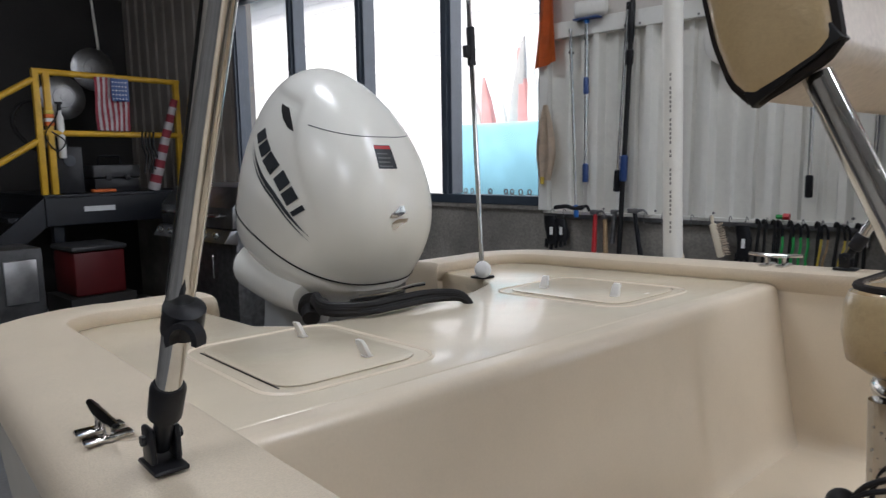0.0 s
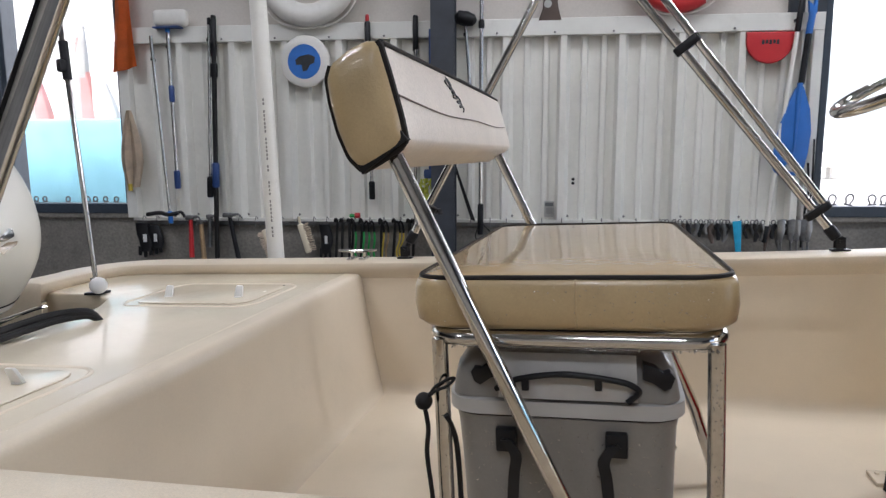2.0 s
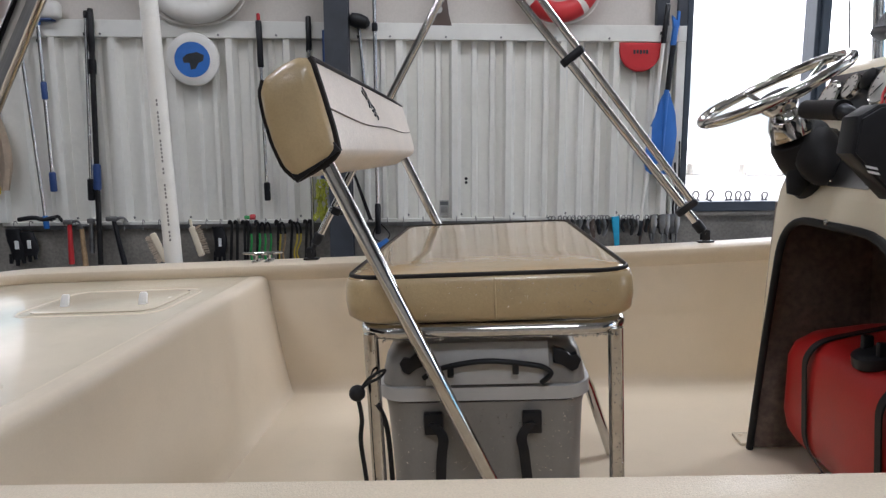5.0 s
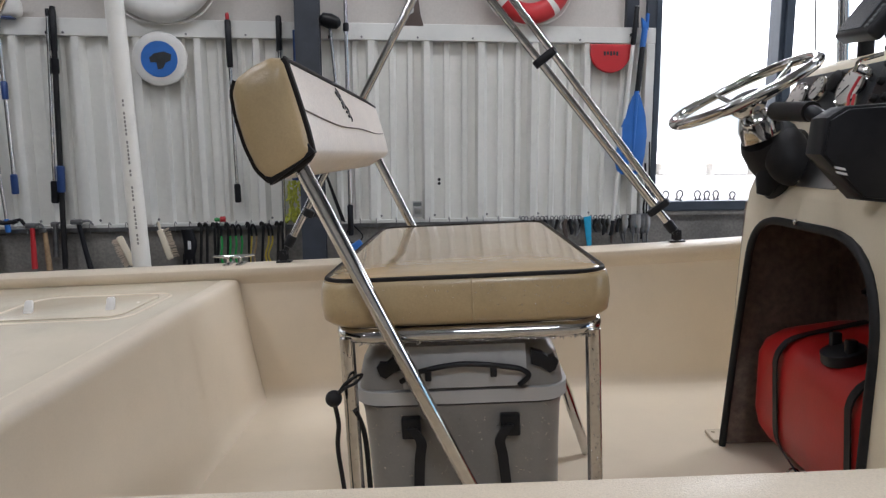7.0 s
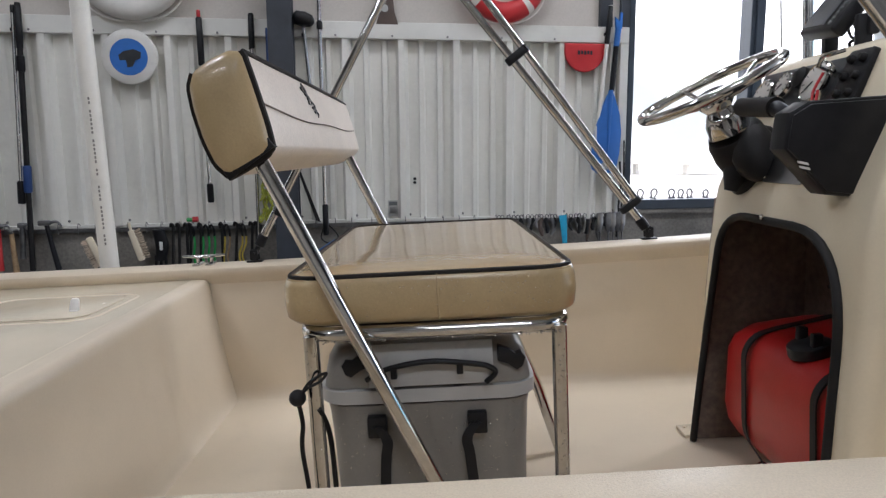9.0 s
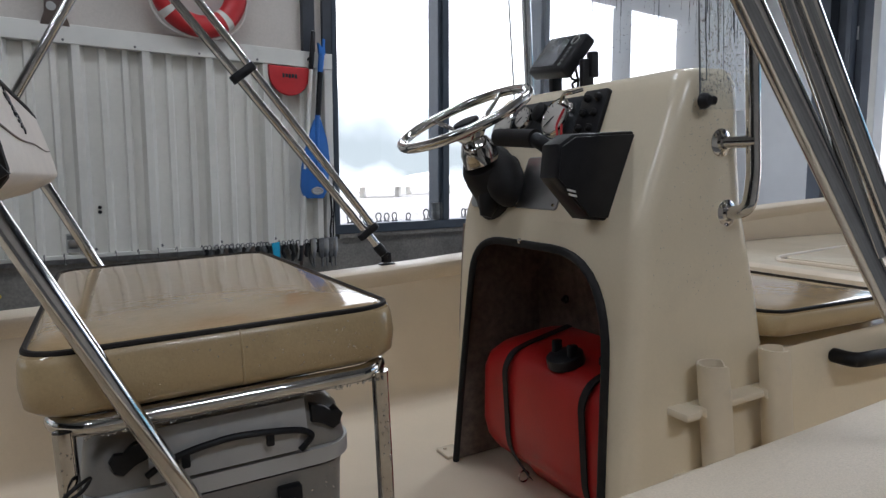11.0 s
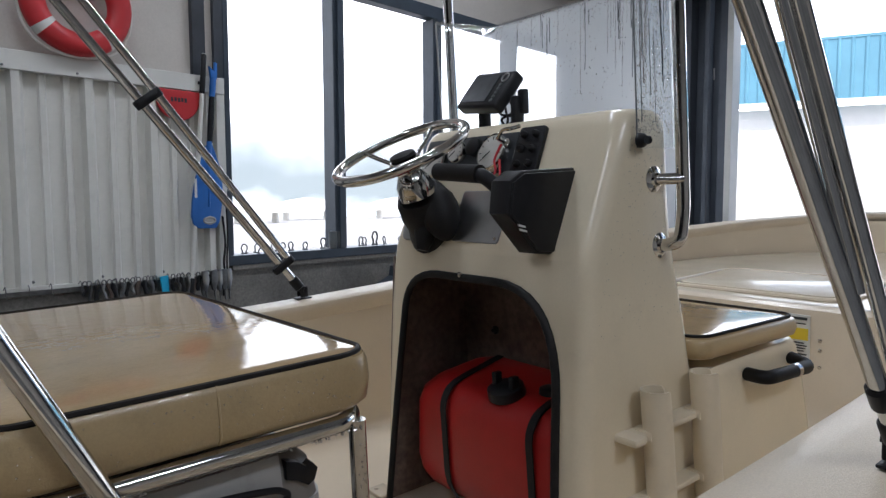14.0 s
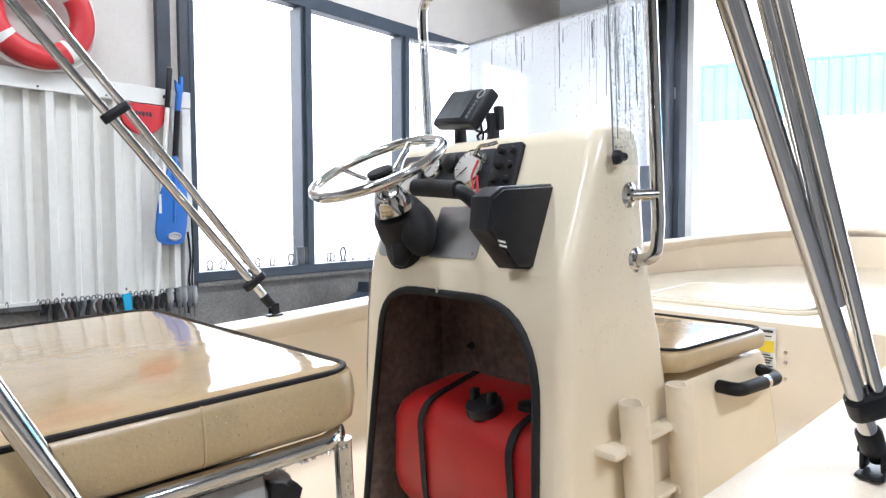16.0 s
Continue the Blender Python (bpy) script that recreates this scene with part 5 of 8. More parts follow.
for k in range(5):
    dv, dz = rnd.uniform(-0.014, 0.014), rnd.uniform(-0.008, 0.012)
    bm = bmesh.new()
    tube(bm, smooth_line([gm + Vector((0.03, -0.01, -0.01)), (-0.53, -0.165 + dv, 1.178 + dz), (-0.42, -0.20 + dv, 1.172 + dz), (-0.345 + dv * 0.5, -0.15, 1.172 + dz), (-0.342 + dv * 0.6, -0.06, 1.174 + dz), (-0.335 + dv * 0.5, 0.02, 1.176 + dz), (-0.302, 0.082, 1.174 + dz * 0.6), (-0.288, 0.105, 1.152)]), 0.0095 if k < 3 else 0.006, 9)
    part("rigging_hose", bm, RUBBER, motor, "black rigging hose")
bm = bmesh.new()
tube(bm, smooth_line([(-0.44, -0.11, 1.188), (-0.40, -0.05, 1.194), (-0.375, 0.0, 1.204), (-0.365, 0.03, 1.206)]), 0.0045, 8)
part("steering_link", bm, CHROME, motor)

# ---- helm seat with its swing backrest ----
SU0, SU1, SV0, SV1 = 0.664, 1.080, -0.362, 0.430


def cushion(bm, x0, x1, y0, y1, z0, z1, r, crown, bulge=0.012, n=6):
    """A soft rounded box: bulging sides, crowned top."""
    loops = []
    rows = [(0.0, -0.012), (0.06, -0.002), (0.18, bulge * 0.7), (0.5, bulge), (0.82, bulge * 0.85), (0.94, bulge * 0.55), (1.0, 0.001)]
    for t, o in rows:
        loops.append([Vector((x, y, z0 + (z1 - z0) * t)) for x, y in round_rect(x0 - o, x1 + o, y0 - o, y1 + o, r, n)])
    cx, cy = (x0 + x1) / 2, (y0 + y1) / 2
    for k, h in ((0.93, 0.35), (0.8, 0.62), (0.6, 0.85), (0.35, 0.97), (0.1, 1.0)):
        loops.append([Vector((cx + (x - cx) * k, cy + (y - cy) * k, z1 + crown * h)) for x, y in round_rect(x0, x1, y0, y1, r, n)])
    rings(bm, loops)


def seat_drop(v):
    """The cushion lies a little lower to port."""
    return -0.012 * (v - SV0) / (SV1 - SV0)


def boxing(ob):
    """The drier side band of a cushion."""
    ob.data.materials.append(VINYL_T)
    for p in ob.data.polygons:
        if p.normal.z < 0.75:
            p.material_index = 1


seat = thing("helm_chair", (0.875, 0.035, FLOOR_Z), "tan vinyl helm seat on a polished tube frame", "boat seat", frame_m=BOAT)
bm = bmesh.new()
cushion(bm, SU0, SU1, SV0, SV1, 1.270, 1.345, 0.045, 0.008, 0.0095)
for p in bm.verts:
    p.co.z += seat_drop(p.co.y) * max(p.co.z - 1.275, 0.0) / 0.07
cush = part("seat_cushion", bm, VINYL_TOP, seat, "wet tan vinyl cushion", smooth=50)
boxing(cush)
bm = bmesh.new()
tube(bm, [Vector((x, y, 1.344 + seat_drop(y))) for x, y in round_rect(SU0 - 0.0005, SU1 + 0.0005, SV0 - 0.0005, SV1 + 0.0005, 0.045, 6)], 0.0042, 8, closed=True)
part("piping", bm, PIPING, cush, "dark piping")
bm = bmesh.new()
tube(bm, [Vector((x, y, 1.273)) for x, y in round_rect(SU0 + 0.012, SU1 - 0.012, SV0 + 0.012, SV1 - 0.012, 0.043, 6)], 0.0036, 8, closed=True)
part("lower_piping", bm, PIPING, cush)
bm = bmesh.new()
tube(bm, [(0.883, SV0 - 0.001, 1.276), (0.883, SV0 - 0.0075, 1.286), (0.883, SV0 - 0.0096, 1.308), (0.883, SV0 - 0.0082, 1.330), (0.883, SV0 - 0.003, 1.343)], 0.0016, 6)
part("side_seam", bm, VINYL_T, cush)
R = 0.0112
bm = bmesh.new()
FR0, FR1, FV0, FV1 = 0.684, 1.068, -0.362, 0.432
tube(bm, [Vector((x, y, 1.260)) for x, y in round_rect(FR0, FR1, FV0, FV1, 0.05, 8)], R, 14, closed=True)
part("seat_rail", bm, CHROME, seat)
for x, y in ((0.694, -0.356), (1.058, -0.356), (0.694, 0.426), (1.058, 0.426)):
    bm = bmesh.new()
    tube(bm, [(x, y, 1.258), (x, y, FLOOR_Z + 0.006)], R, 14)
    leg = part("leg", bm, CHROME, seat)
    bm = bmesh.new()
    lathe(bm, (x, y, FLOOR_Z + 0.001), (0, 0, 1), [(0, 0.030), (0.004, 0.030), (0.006, 0.020), (0.016, 0.016)], 18)
    part("foot", bm, CHROME, leg)
for y in (-0.356, 0.426):
    bm = bmesh.new()
    tube(bm, [(0.694, y, 0.90), (1.058, y, 0.90)], R * 0.9, 12)
    part("lower_rail", bm, CHROME, seat)
bm = bmesh.new()
tube(bm, [(0.972, 0.25, 1.268), (1.055, 0.25, 1.063), (1.106, 0.25, 0.940), (1.157, 0.25, FLOOR_Z + 0.004)], R * 1.1, 12)
part("brace", bm, CHROME, seat)
bm = bmesh.new()
lathe(bm, (1.075, -0.372, 0.985), (0, -1, 0), [(0, 0.012), (0.006, 0.013), (0.010, 0.009)], 14)
part("pivot_bolt", bm, CHROME, seat)
for y in (-0.392, 0.470):
    bm = bmesh.new()
    tube(bm, [(0.655, y, 1.512), (0.862, y, 1.05), (0.928, y, 0.905)], R, 14)
    arm = part("backrest_arm", bm, CHROME, seat)
    bm = bmesh.new()
    lathe(bm, (0.928, y - 0.014, 0.905), (0, 1, 0), [(0, 0.016), (0.028, 0.016)], 14)
    s_ = 1 if y < 0 else -1
    rod(bm, (0.928, y, 0.905), (0.928, y + s_ * 0.04, 0.902), 0.006, seg=10)
    part("pivot", bm, CHROME, arm)
# backrest pad: end profile drawn in (ahead, up)
PADP = [(0.648, 1.657), (0.660, 1.612), (0.672, 1.562), (0.677, 1.532), (0.668, 1.521), (0.640, 1.506), (0.617, 1.495), (0.600, 1.512), (0.587, 1.545), (0.578, 1.585), (0.575, 1.615), (0.582, 1.634), (0.605, 1.649), (0.630, 1.659)]
PV0, PV1 = -0.410, 0.545
for _ in range(1):
    PADP = [tuple(a[k] * w + b[k] * (1 - w) for k in (0, 1)) for a, b in zip(PADP, PADP[1:] + PADP[:1]) for w in (0.87, 0.13)]
pc = (sum(p[0] for p in PADP) / len(PADP), sum(p[1] for p in PADP) / len(PADP))


def pad_loop(v, k):
    return [Vector((pc[0] + (x - pc[0]) * k, v, pc[1] + (z - pc[1]) * k)) for x, z in PADP]


bm = bmesh.new()
rings(bm, [pad_loop(v, k) for v, k in ((PV0 - 0.004, 0.5), (PV0 - 0.003, 0.9), (PV0, 0.985), (PV0 + 0.012, 1.0), (-0.2, 1.005), (0.07, 1.008), (0.35, 1.005), (PV1 - 0.02, 1.0), (PV1, 0.97), (PV1 + 0.012, 0.85), (PV1 + 0.016, 0.5))], cap0=False)
bk = part("backrest", bm, VINYL_W, seat, "cream and tan vinyl backrest pad", smooth=50)
bm = bmesh.new()
rings(bm, [pad_loop(PV0 + 0.004, 1.001), pad_loop(PV0 - 0.003, 0.99), pad_loop(PV0 - 0.009, 0.95), pad_loop(PV0 - 0.015, 0.8), pad_loop(PV0 - 0.019, 0.55), pad_loop(PV0 - 0.0205, 0.25)])
part("end_panel", bm, VINYL_T, bk, "tan vinyl end panel", smooth=50)
bm = bmesh.new()
tube(bm, [p + Vector((0, -0.002, 0)) for p in pad_loop(PV0, 0.985)[-1:] + pad_loop(PV0, 0.985)[:22]], 0.0055, 8)
part("piping", bm, PIPING, bk, "black piping")
bm = bmesh.new()
tube(bm, [(0.6475, PV0 + 0.002, 1.657), (0.648, -0.2, 1.6575), (0.648, 0.07, 1.658), (0.648, 0.35, 1.6575), (0.646, PV1 - 0.01, 1.655)], 0.0034, 8)
part("top_piping", bm, PIPING, bk, "dark piping along the upper edge")
bm = bmesh.new()
lo_ = [Vector((x, PV0 - 0.004, z)) for x, z in ((0.681, 1.533), (0.617, 1.491), (0.611, 1.503), (0.672, 1.546))]
prism(bm, lo_, (0, -0.006, 0), (0, 0.012, 0), 0.002)
part("binding", bm, RUBBER, bk, "black vinyl binding strip")
bm = bmesh.new()
tube(bm, smooth_line([(0.6665, PV0 + 0.012, 1.590), (0.6695, -0.15, 1.578), (0.6690, 0.10, 1.581), (0.6690, 0.35, 1.578), (0.667, PV1 - 0.03, 1.583)]), 0.0013, 6)
part("seam", bm, LOCKER, bk)
bm = bmesh.new()
script = []
for i in range(61):
    t = i / 60
    g = 2 * math.pi * 6.5 * t
    a = 0.024 if t < 0.16 or 0.55 < t < 0.68 else 0.013
    v, z = -0.072 + 0.076 * t + a * 1.0 * math.sin(g) , 1.643 - 0.046 * t + a * 0.30 * math.cos(g * 0.98 + 0.6)
    script.append(Vector((0.6535 + 0.0118 * t - (z - (1.643 - 0.046 * t)) * 0.25, v, z)))
tube(bm, script, 0.0014, 6)
part("embroidery", bm, DECAL, bk, "dark script embroidery as a plain scrawl")

# water drops on the wet cushion's sides and top
rnd = random.Random(11)
bm = bmesh.new()
for i in range(90):
    u = rnd.uniform(SU0 + 0.03, SU1 - 0.03) if rnd.random() < 0.5 else rnd.uniform(0.90, SU1 - 0.03)
    z = rnd.uniform(1.285, 1.335)
    r = rnd.uniform(0.0006, 0.0013)
    t = (z - 1.272) / 0.073
    o = 0.0095 * (1 - ((t - 0.5) / 0.5) ** 4) if 0.1 < t < 1 else 0
    bmesh.ops.create_icosphere(bm, subdivisions=1, radius=r, matrix=Matrix.Translation((u, SV0 - max(o, 0) - 0.0002, z)) @ Matrix.Diagonal((1, 0.5, 1, 1)))
for i in range(150):
    u = rnd.uniform(FR0 + 0.03, FR1 - 0.01)
    bmesh.ops.create_icosphere(bm, subdivisions=1, radius=rnd.uniform(0.0009, 0.0021), matrix=Matrix.Translation((u, FV0 - R * rnd.uniform(-0.2, 0.7), 1.260 - R * rnd.uniform(0.75, 1.05))) @ Matrix.Diagonal((1, 1, 1.3, 1)))
for i in range(110):
    x_, g = rnd.choice((0.694, 1.058, 1.058)), rnd.uniform(-0.6, 0.9)
    bmesh.ops.create_icosphere(bm, subdivisions=1, radius=rnd.uniform(0.0008, 0.0017), matrix=Matrix.Translation((x_ + R * math.sin(g) * 1.02, -0.356 - R * math.cos(g), rnd.uniform(0.82, 1.24))) @ Matrix.Diagonal((1, 0.7, 1.2, 1)))
for i in range(70):
    k, g = rnd.uniform(0.1, 0.75), rnd.uniform(0, 2 * math.pi)
    bmesh.ops.create_icosphere(bm, subdivisions=1, radius=rnd.uniform(0.0007, 0.0018), matrix=Matrix.Translation((pc[0] + 0.045 * k * math.cos(g), PV0 - 0.0198 + 0.010 * k * k, pc[1] + 0.075 * k * math.sin(g))) @ Matrix.Diagonal((1, 0.5, 1, 1)))
tagged(part("water_film", bm, WATER, seat), kind="stuff")

# ---- grey cooler under the seat ----
cool = thing("cooler", (0.86, -0.10, FLOOR_Z), "grey hard cooler with black latches under the helm seat", "cooler", frame_m=BOAT)
CV0, CV1 = -0.335, 0.22
bm = bmesh.new()
loops = []
for z, o in ((FLOOR_Z + 0.002, 0.022), (FLOOR_Z + 0.03, 0.014), (1.06, 0.006), (1.12, 0.003), (1.138, 0.0), (1.1395, -0.002)):
    loops.append([Vector((x, y, z)) for x, y in round_rect(0.699 + o, 1.020 - o, CV0 + o, CV1 - o, 0.05, 6)])
rings(bm, loops)
part("body", bm, GREY_C, cool)
bm = bmesh.new()
loops = []
for z, o in ((1.1405, 0.003), (1.1425, -0.004), (1.163, -0.004), (1.165, 0.0)):
    loops.append([Vector((x, y, z)) for x, y in round_rect(0.696 + o, 1.023 - o, CV0 + o, CV1 - o, 0.05, 6)])
rings(bm, loops)
part("rim", bm, RIM_G, cool, "pale grey rim")
bm = bmesh.new()
loops = []
for z, o in ((1.166, 0.003), (1.188, 0.006), (1.212, 0.012), (1.226, 0.026), (1.232, 0.05)):
    loops.append([Vector((x, y, z)) for x, y in round_rect(0.697 + o, 1.022 - o, CV0 + o * 0.4, CV1 - o, 0.03, 6)])
rings(bm, loops)
lid_ = part("lid", bm, GREY_C, cool)
for q, s_ in ((0.768, -1), (0.974, 1)):
    bm = bmesh.new()
    cres = [(q - s_ * 0.006, 1.224), (q + s_ * 0.010, 1.219), (q + s_ * 0.020, 1.211), (q + s_ * 0.030, 1.212), (q + s_ * 0.036, 1.204), (q + s_ * 0.031, 1.190), (q + s_ * 0.022, 1.185), (q + s_ * 0.008, 1.195), (q - s_ * 0.006, 1.200)]
    prism(bm, [(x, CV0 - 0.001, z) for x, z in cres], (0, -0.003, 0), (0, 0.03, 0), 0.002)
    part("hinge_recess", bm, BLACKP, lid_, "dark grey moulded corner")
bm = bmesh.new()
prism(bm, [(0.772, CV0 - 0.008, 1.170), (0.962, CV0 - 0.008, 1.170), (0.960, CV0 - 0.001, 1.235), (0.774, CV0 - 0.001, 1.235)], (0, -0.003, 0), (0, 0.004, 0), 0.002)
part("front_plate", bm, PLATE, lid_, "shiny pale grey plate")
bm = bmesh.new()
tube(bm, smooth_line([(0.770, CV0 - 0.014, 1.184), (0.80, CV0 - 0.020, 1.201), (0.865, CV0 - 0.022, 1.211), (0.935, CV0 - 0.020, 1.203), (0.957, CV0 - 0.018, 1.195), (0.962, CV0 - 0.016, 1.186), (0.948, CV0 - 0.014, 1.172)]), 0.0042, 10)
for x, z in ((0.812, 1.203), (0.910, 1.206)):
    box(bm, (x - 0.005, CV0 - 0.024, z - 0.017), (x + 0.005, CV0 - 0.016, z), 0.002)
part("handle", bm, BLACKP, cool, "black swing handle")
for i, x in enumerate((0.780, 0.932)):
    bm = bmesh.new()
    box(bm, (x - 0.014, CV0 - 0.012, 1.090), (x + 0.016, CV0 + 0.004, 1.124), 0.003)
    lathe(bm, (x, CV0 - 0.012, 1.106), (0, -1, 0), [(0, 0.006), (0.003, 0.006), (0.004, 0.003)], 10)
    br = part("strap_bracket", bm, BLACKP, cool)
    bm = bmesh.new()
    sw_ = 1 if i == 0 else -1
    pts = smooth_line([(x + sw_ * 0.002, CV0 - 0.016, 1.110), (x + sw_ * 0.016, CV0 - 0.020, 1.090), (x + sw_ * 0.013, CV0 - 0.018, 1.065), (x + sw_ * 0.010, CV0 - 0.016, 1.03), (x + 0.002, CV0 - 0.014, 0.90)])
    loops = [[p + Vector((-0.008, -0.002, 0)), p + Vector((0.008, -0.002, 0)), p + Vector((0.008, 0.002, 0)), p + Vector((-0.008, 0.002, 0))] for p in pts]
    rings(bm, loops)
    part("strap", bm, BLACKP, br)
rnd = random.Random(5)
bm = bmesh.new()
for i in range(160):
    u, z = rnd.uniform(0.72, 1.0), rnd.uniform(1.02, 1.145)
    r = rnd.uniform(0.0006, 0.0015)
    bmesh.ops.create_icosphere(bm, subdivisions=1, radius=r, matrix=Matrix.Translation((u, CV0 + 0.002 - 0.0002, z)) @ Matrix.Diagonal((1, 0.5, 1, 1)))
tagged(part("water_film", bm, WATER, cool), kind="stuff")

# bungee with a ball round the seat leg
bg = thing("bungee_loop", (0.67, -0.37, 1.17), "black bungee loop with a ball tied to the seat leg", "bungee cord", frame_m=BOAT)
bm = bmesh.new()
bmesh.ops.create_uvsphere(bm, u_segments=16, v_segments=10, radius=0.0125, matrix=Matrix.Translation((0.672, -0.376, 1.172)))
part("ball", bm, RUBBER, bg)
bm = bmesh.new()
tube(bm, smooth_line([(0.678, -0.376, 1.178), (0.69, -0.378, 1.194), (0.705, -0.374, 1.203), (0.714, -0.362, 1.202), (0.706, -0.372, 1.194), (0.69, -0.379, 1.188), (0.676, -0.377, 1.176)]), 0.0022, 8)
tube(bm, smooth_line([(0.673, -0.376, 1.162), (0.676, -0.374, 1.13), (0.672, -0.373, 1.09), (0.678, -0.372, 1.0), (0.676, -0.372, 0.85), (0.69, -0.372, 0.78)]), 0.0035, 8)
part("cord", bm, RUBBER, bg)
bm = bmesh.new()
tube(bm, smooth_line([(0.700, -0.366, 1.15), (0.709, -0.346, 1.10), (0.712, -0.344, 1.0), (0.712, -0.343, 0.85)]), 0.004, 8)
part("strap", bm, RUBBER, bg)

# ---- console ----
HELM = BOAT @ Matrix.Translation((0, 0, 0.006))
CC = -0.022
# rows: height, rear u, front u, half width
CON = [(FLOOR_Z - 0.004, 1.500, 1.900, 0.318), (0.90, 1.507, 1.900, 0.316), (1.05, 1.516, 1.890, 0.313), (1.15, 1.523, 1.868, 0.311), (1.25, 1.530, 1.850, 0.309), (1.35, 1.540, 1.826, 0.306), (1.395, 1.548, 1.816, 0.305), (1.42, 1.557, 1.810, 0.304), (1.50, 1.592, 1.803, 0.303), (1.58, 1.626, 1.800, 0.302), (1.638, 1.649, 1.798, 0.300), (1.656, 1.660, 1.792, 0.295), (1.665, 1.671, 1.783, 0.287), (1.668, 1.686, 1.770, 0.272)]
CR = 0.031


def con_ring(row):
    z, r, f, h = row
    rad = min(CR, (f - r) / 2.2)
    out = []
    for cu, cv, a0 in ((r + rad, CC + h - rad, 180), (f - rad, CC + h - rad, 90), (f - rad, CC - h + rad, 0), (r + rad, CC - h + rad, -90)):
        for k in range(6):
            a = radians(a0 - 90 * k / 5)
            out.append(Vector((cu + rad * math.cos(a), cv + rad * math.sin(a), z)))
    return out


console = thing("helm_console", (1.66, CC, FLOOR_Z), "cream fibreglass steering console with an open locker", "console", frame_m=HELM)
bm = bmesh.new()
rows = [con_ring(r) for r in CON]
grid = rings(bm, rows, closed=False, cap0=False, cap1=True)
# dash face above the locker
ARCH_ROW = 6
for a, b in zip(grid[ARCH_ROW:], grid[ARCH_ROW + 1:]):
    bm.faces.new((a[-1], a[0], b[0], b[-1]))
# rear panel round the arch: bridge the outer edge to the arch line
outer = [grid[i][0] for i in range(ARCH_ROW + 1)]
top_n = 14
pa, pb = grid[ARCH_ROW][0].co.copy(), grid[ARCH_ROW][-1].co.copy()
outer += [bm.verts.new(pa.lerp(pb, k / top_n)) for k in range(1, top_n)]
outer += [grid[i][-1] for i in range(ARCH_ROW, -1, -1)]


def arch_line():
    """The opening's edge from port floor to starboard floor, as (v, z)."""
    pts = []
    a, b, c, d = Vector((0.272, FLOOR_Z - 0.004)), Vector((0.198, 1.341)), Vector((-0.266, 1.343)), Vector((-0.274, FLOOR_Z - 0.004))
    def corner(p, q, s, r1, r2, n):
        x, y = q + (p - q).normalized() * r1, q + (s - q).normalized() * r2
        return [(1 - t) ** 2 * x + 2 * t * (1 - t) * q + t * t * y for t in [k / n for k in range(n + 1)]]
    left = corner(a, b, c, 0.085, 0.11, 7)
    right = corner(b, c, d, 0.17, 0.19, 9)
    for k in range(5):
        pts.append(a.lerp(left[0], k / 5))
    pts += left
    for k in range(1, 5):
        pts.append(left[-1].lerp(right[0], k / 5))
    pts += right
    for k in range(1, 6):
        pts.append(right[-1].lerp(d, k / 5))
    return pts


def rear_u(z):
    for a, b in zip(CON, CON[1:]):
        if a[0] <= z <= b[0]:
            return a[1] + (b[1] - a[1]) * (z - a[0]) / (b[0] - a[0])
    return CON[0][1]


arch = [Vector((rear_u(z), v, z)) for v, z in arch_line()]
inner = [bm.verts.new(p) for p in arch]
# march the two lines together
def shares(vs):
    d = [0.0]
    for a, b in zip(vs, vs[1:]):
        d.append(d[-1] + (b.co - a.co).length)
    return [x / d[-1] for x in d]


so, si = shares(outer), shares(inner)
i = j = 0
while i < len(outer) - 1 or j < len(inner) - 1:
    fi, fj = (so[i] + so[min(i + 1, len(outer) - 1)]) / 2, (si[j] + si[min(j + 1, len(inner) - 1)]) / 2
    if j == len(inner) - 1 or (i < len(outer) - 1 and fi <= fj):
        bm.faces.new((outer[i], outer[i + 1], inner[j]))
        i += 1
    else:
        bm.faces.new((outer[i], inner[j + 1], inner[j]))
        j += 1
part("shell", bm, CONG, console, "cream gelcoat console shell", smooth=45)
bm = bmesh.new()
tube(bm, [p + Vector((-0.003, 0, 0)) for p in arch], 0.0085, 10)
part("arch_trim", bm, RUBBER, console, "black rubber edge trim round the locker")
LU0, LU1, LV0, LV1, LZ = 1.532, 1.78, -0.306, 0.277, 1.368
for v in (LV0 - 0.002, LV1):
    bm = bmesh.new()
    prism(bm, [(1.510, v, FLOOR_Z - 0.002), (1.529, v, 1.15), (1.548, v, LZ), (LU1 - 0.011, v, LZ), (LU1 - 0.011, v, FLOOR_Z - 0.002)], (0, -0.002, 0), (0, 0.004, 0))
    part("locker_liner", bm, LOCKER, console, "raw brown fibreglass locker lining", smooth=0)
for lo, hi in (((LU1 - 0.01, LV0, FLOOR_Z - 0.002), (LU1, LV1, LZ)), ((LU0 + 0.03, LV0, LZ), (LU1, LV1, LZ + 0.006))):
    bm = bmesh.new()
    box(bm, lo, hi)
    part("locker_liner", bm, LOCKER, console, "raw brown fibreglass locker lining", smooth=0)
bm = bmesh.new()
box(bm, (1.482, 0.288, FLOOR_Z - 0.006), (1.530, 0.352, FLOOR_Z + 0.004), 0.003)
lathe(bm, (1.497, 0.332, FLOOR_Z + 0.004), (0, 0, 1), [(0, 0.006), (0.004, 0.005)], 8)
part("foot_tab", bm, GEL, console)
bm = bmesh.new()
lathe(bm, (1.5265, 0.0, 1.350), (-1, 0, 0.1), [(0, 0.006), (0.003, 0.006), (0.005, 0.003)], 10)
part("trim_screw", bm, CHROME, console)
bm = bmesh.new()
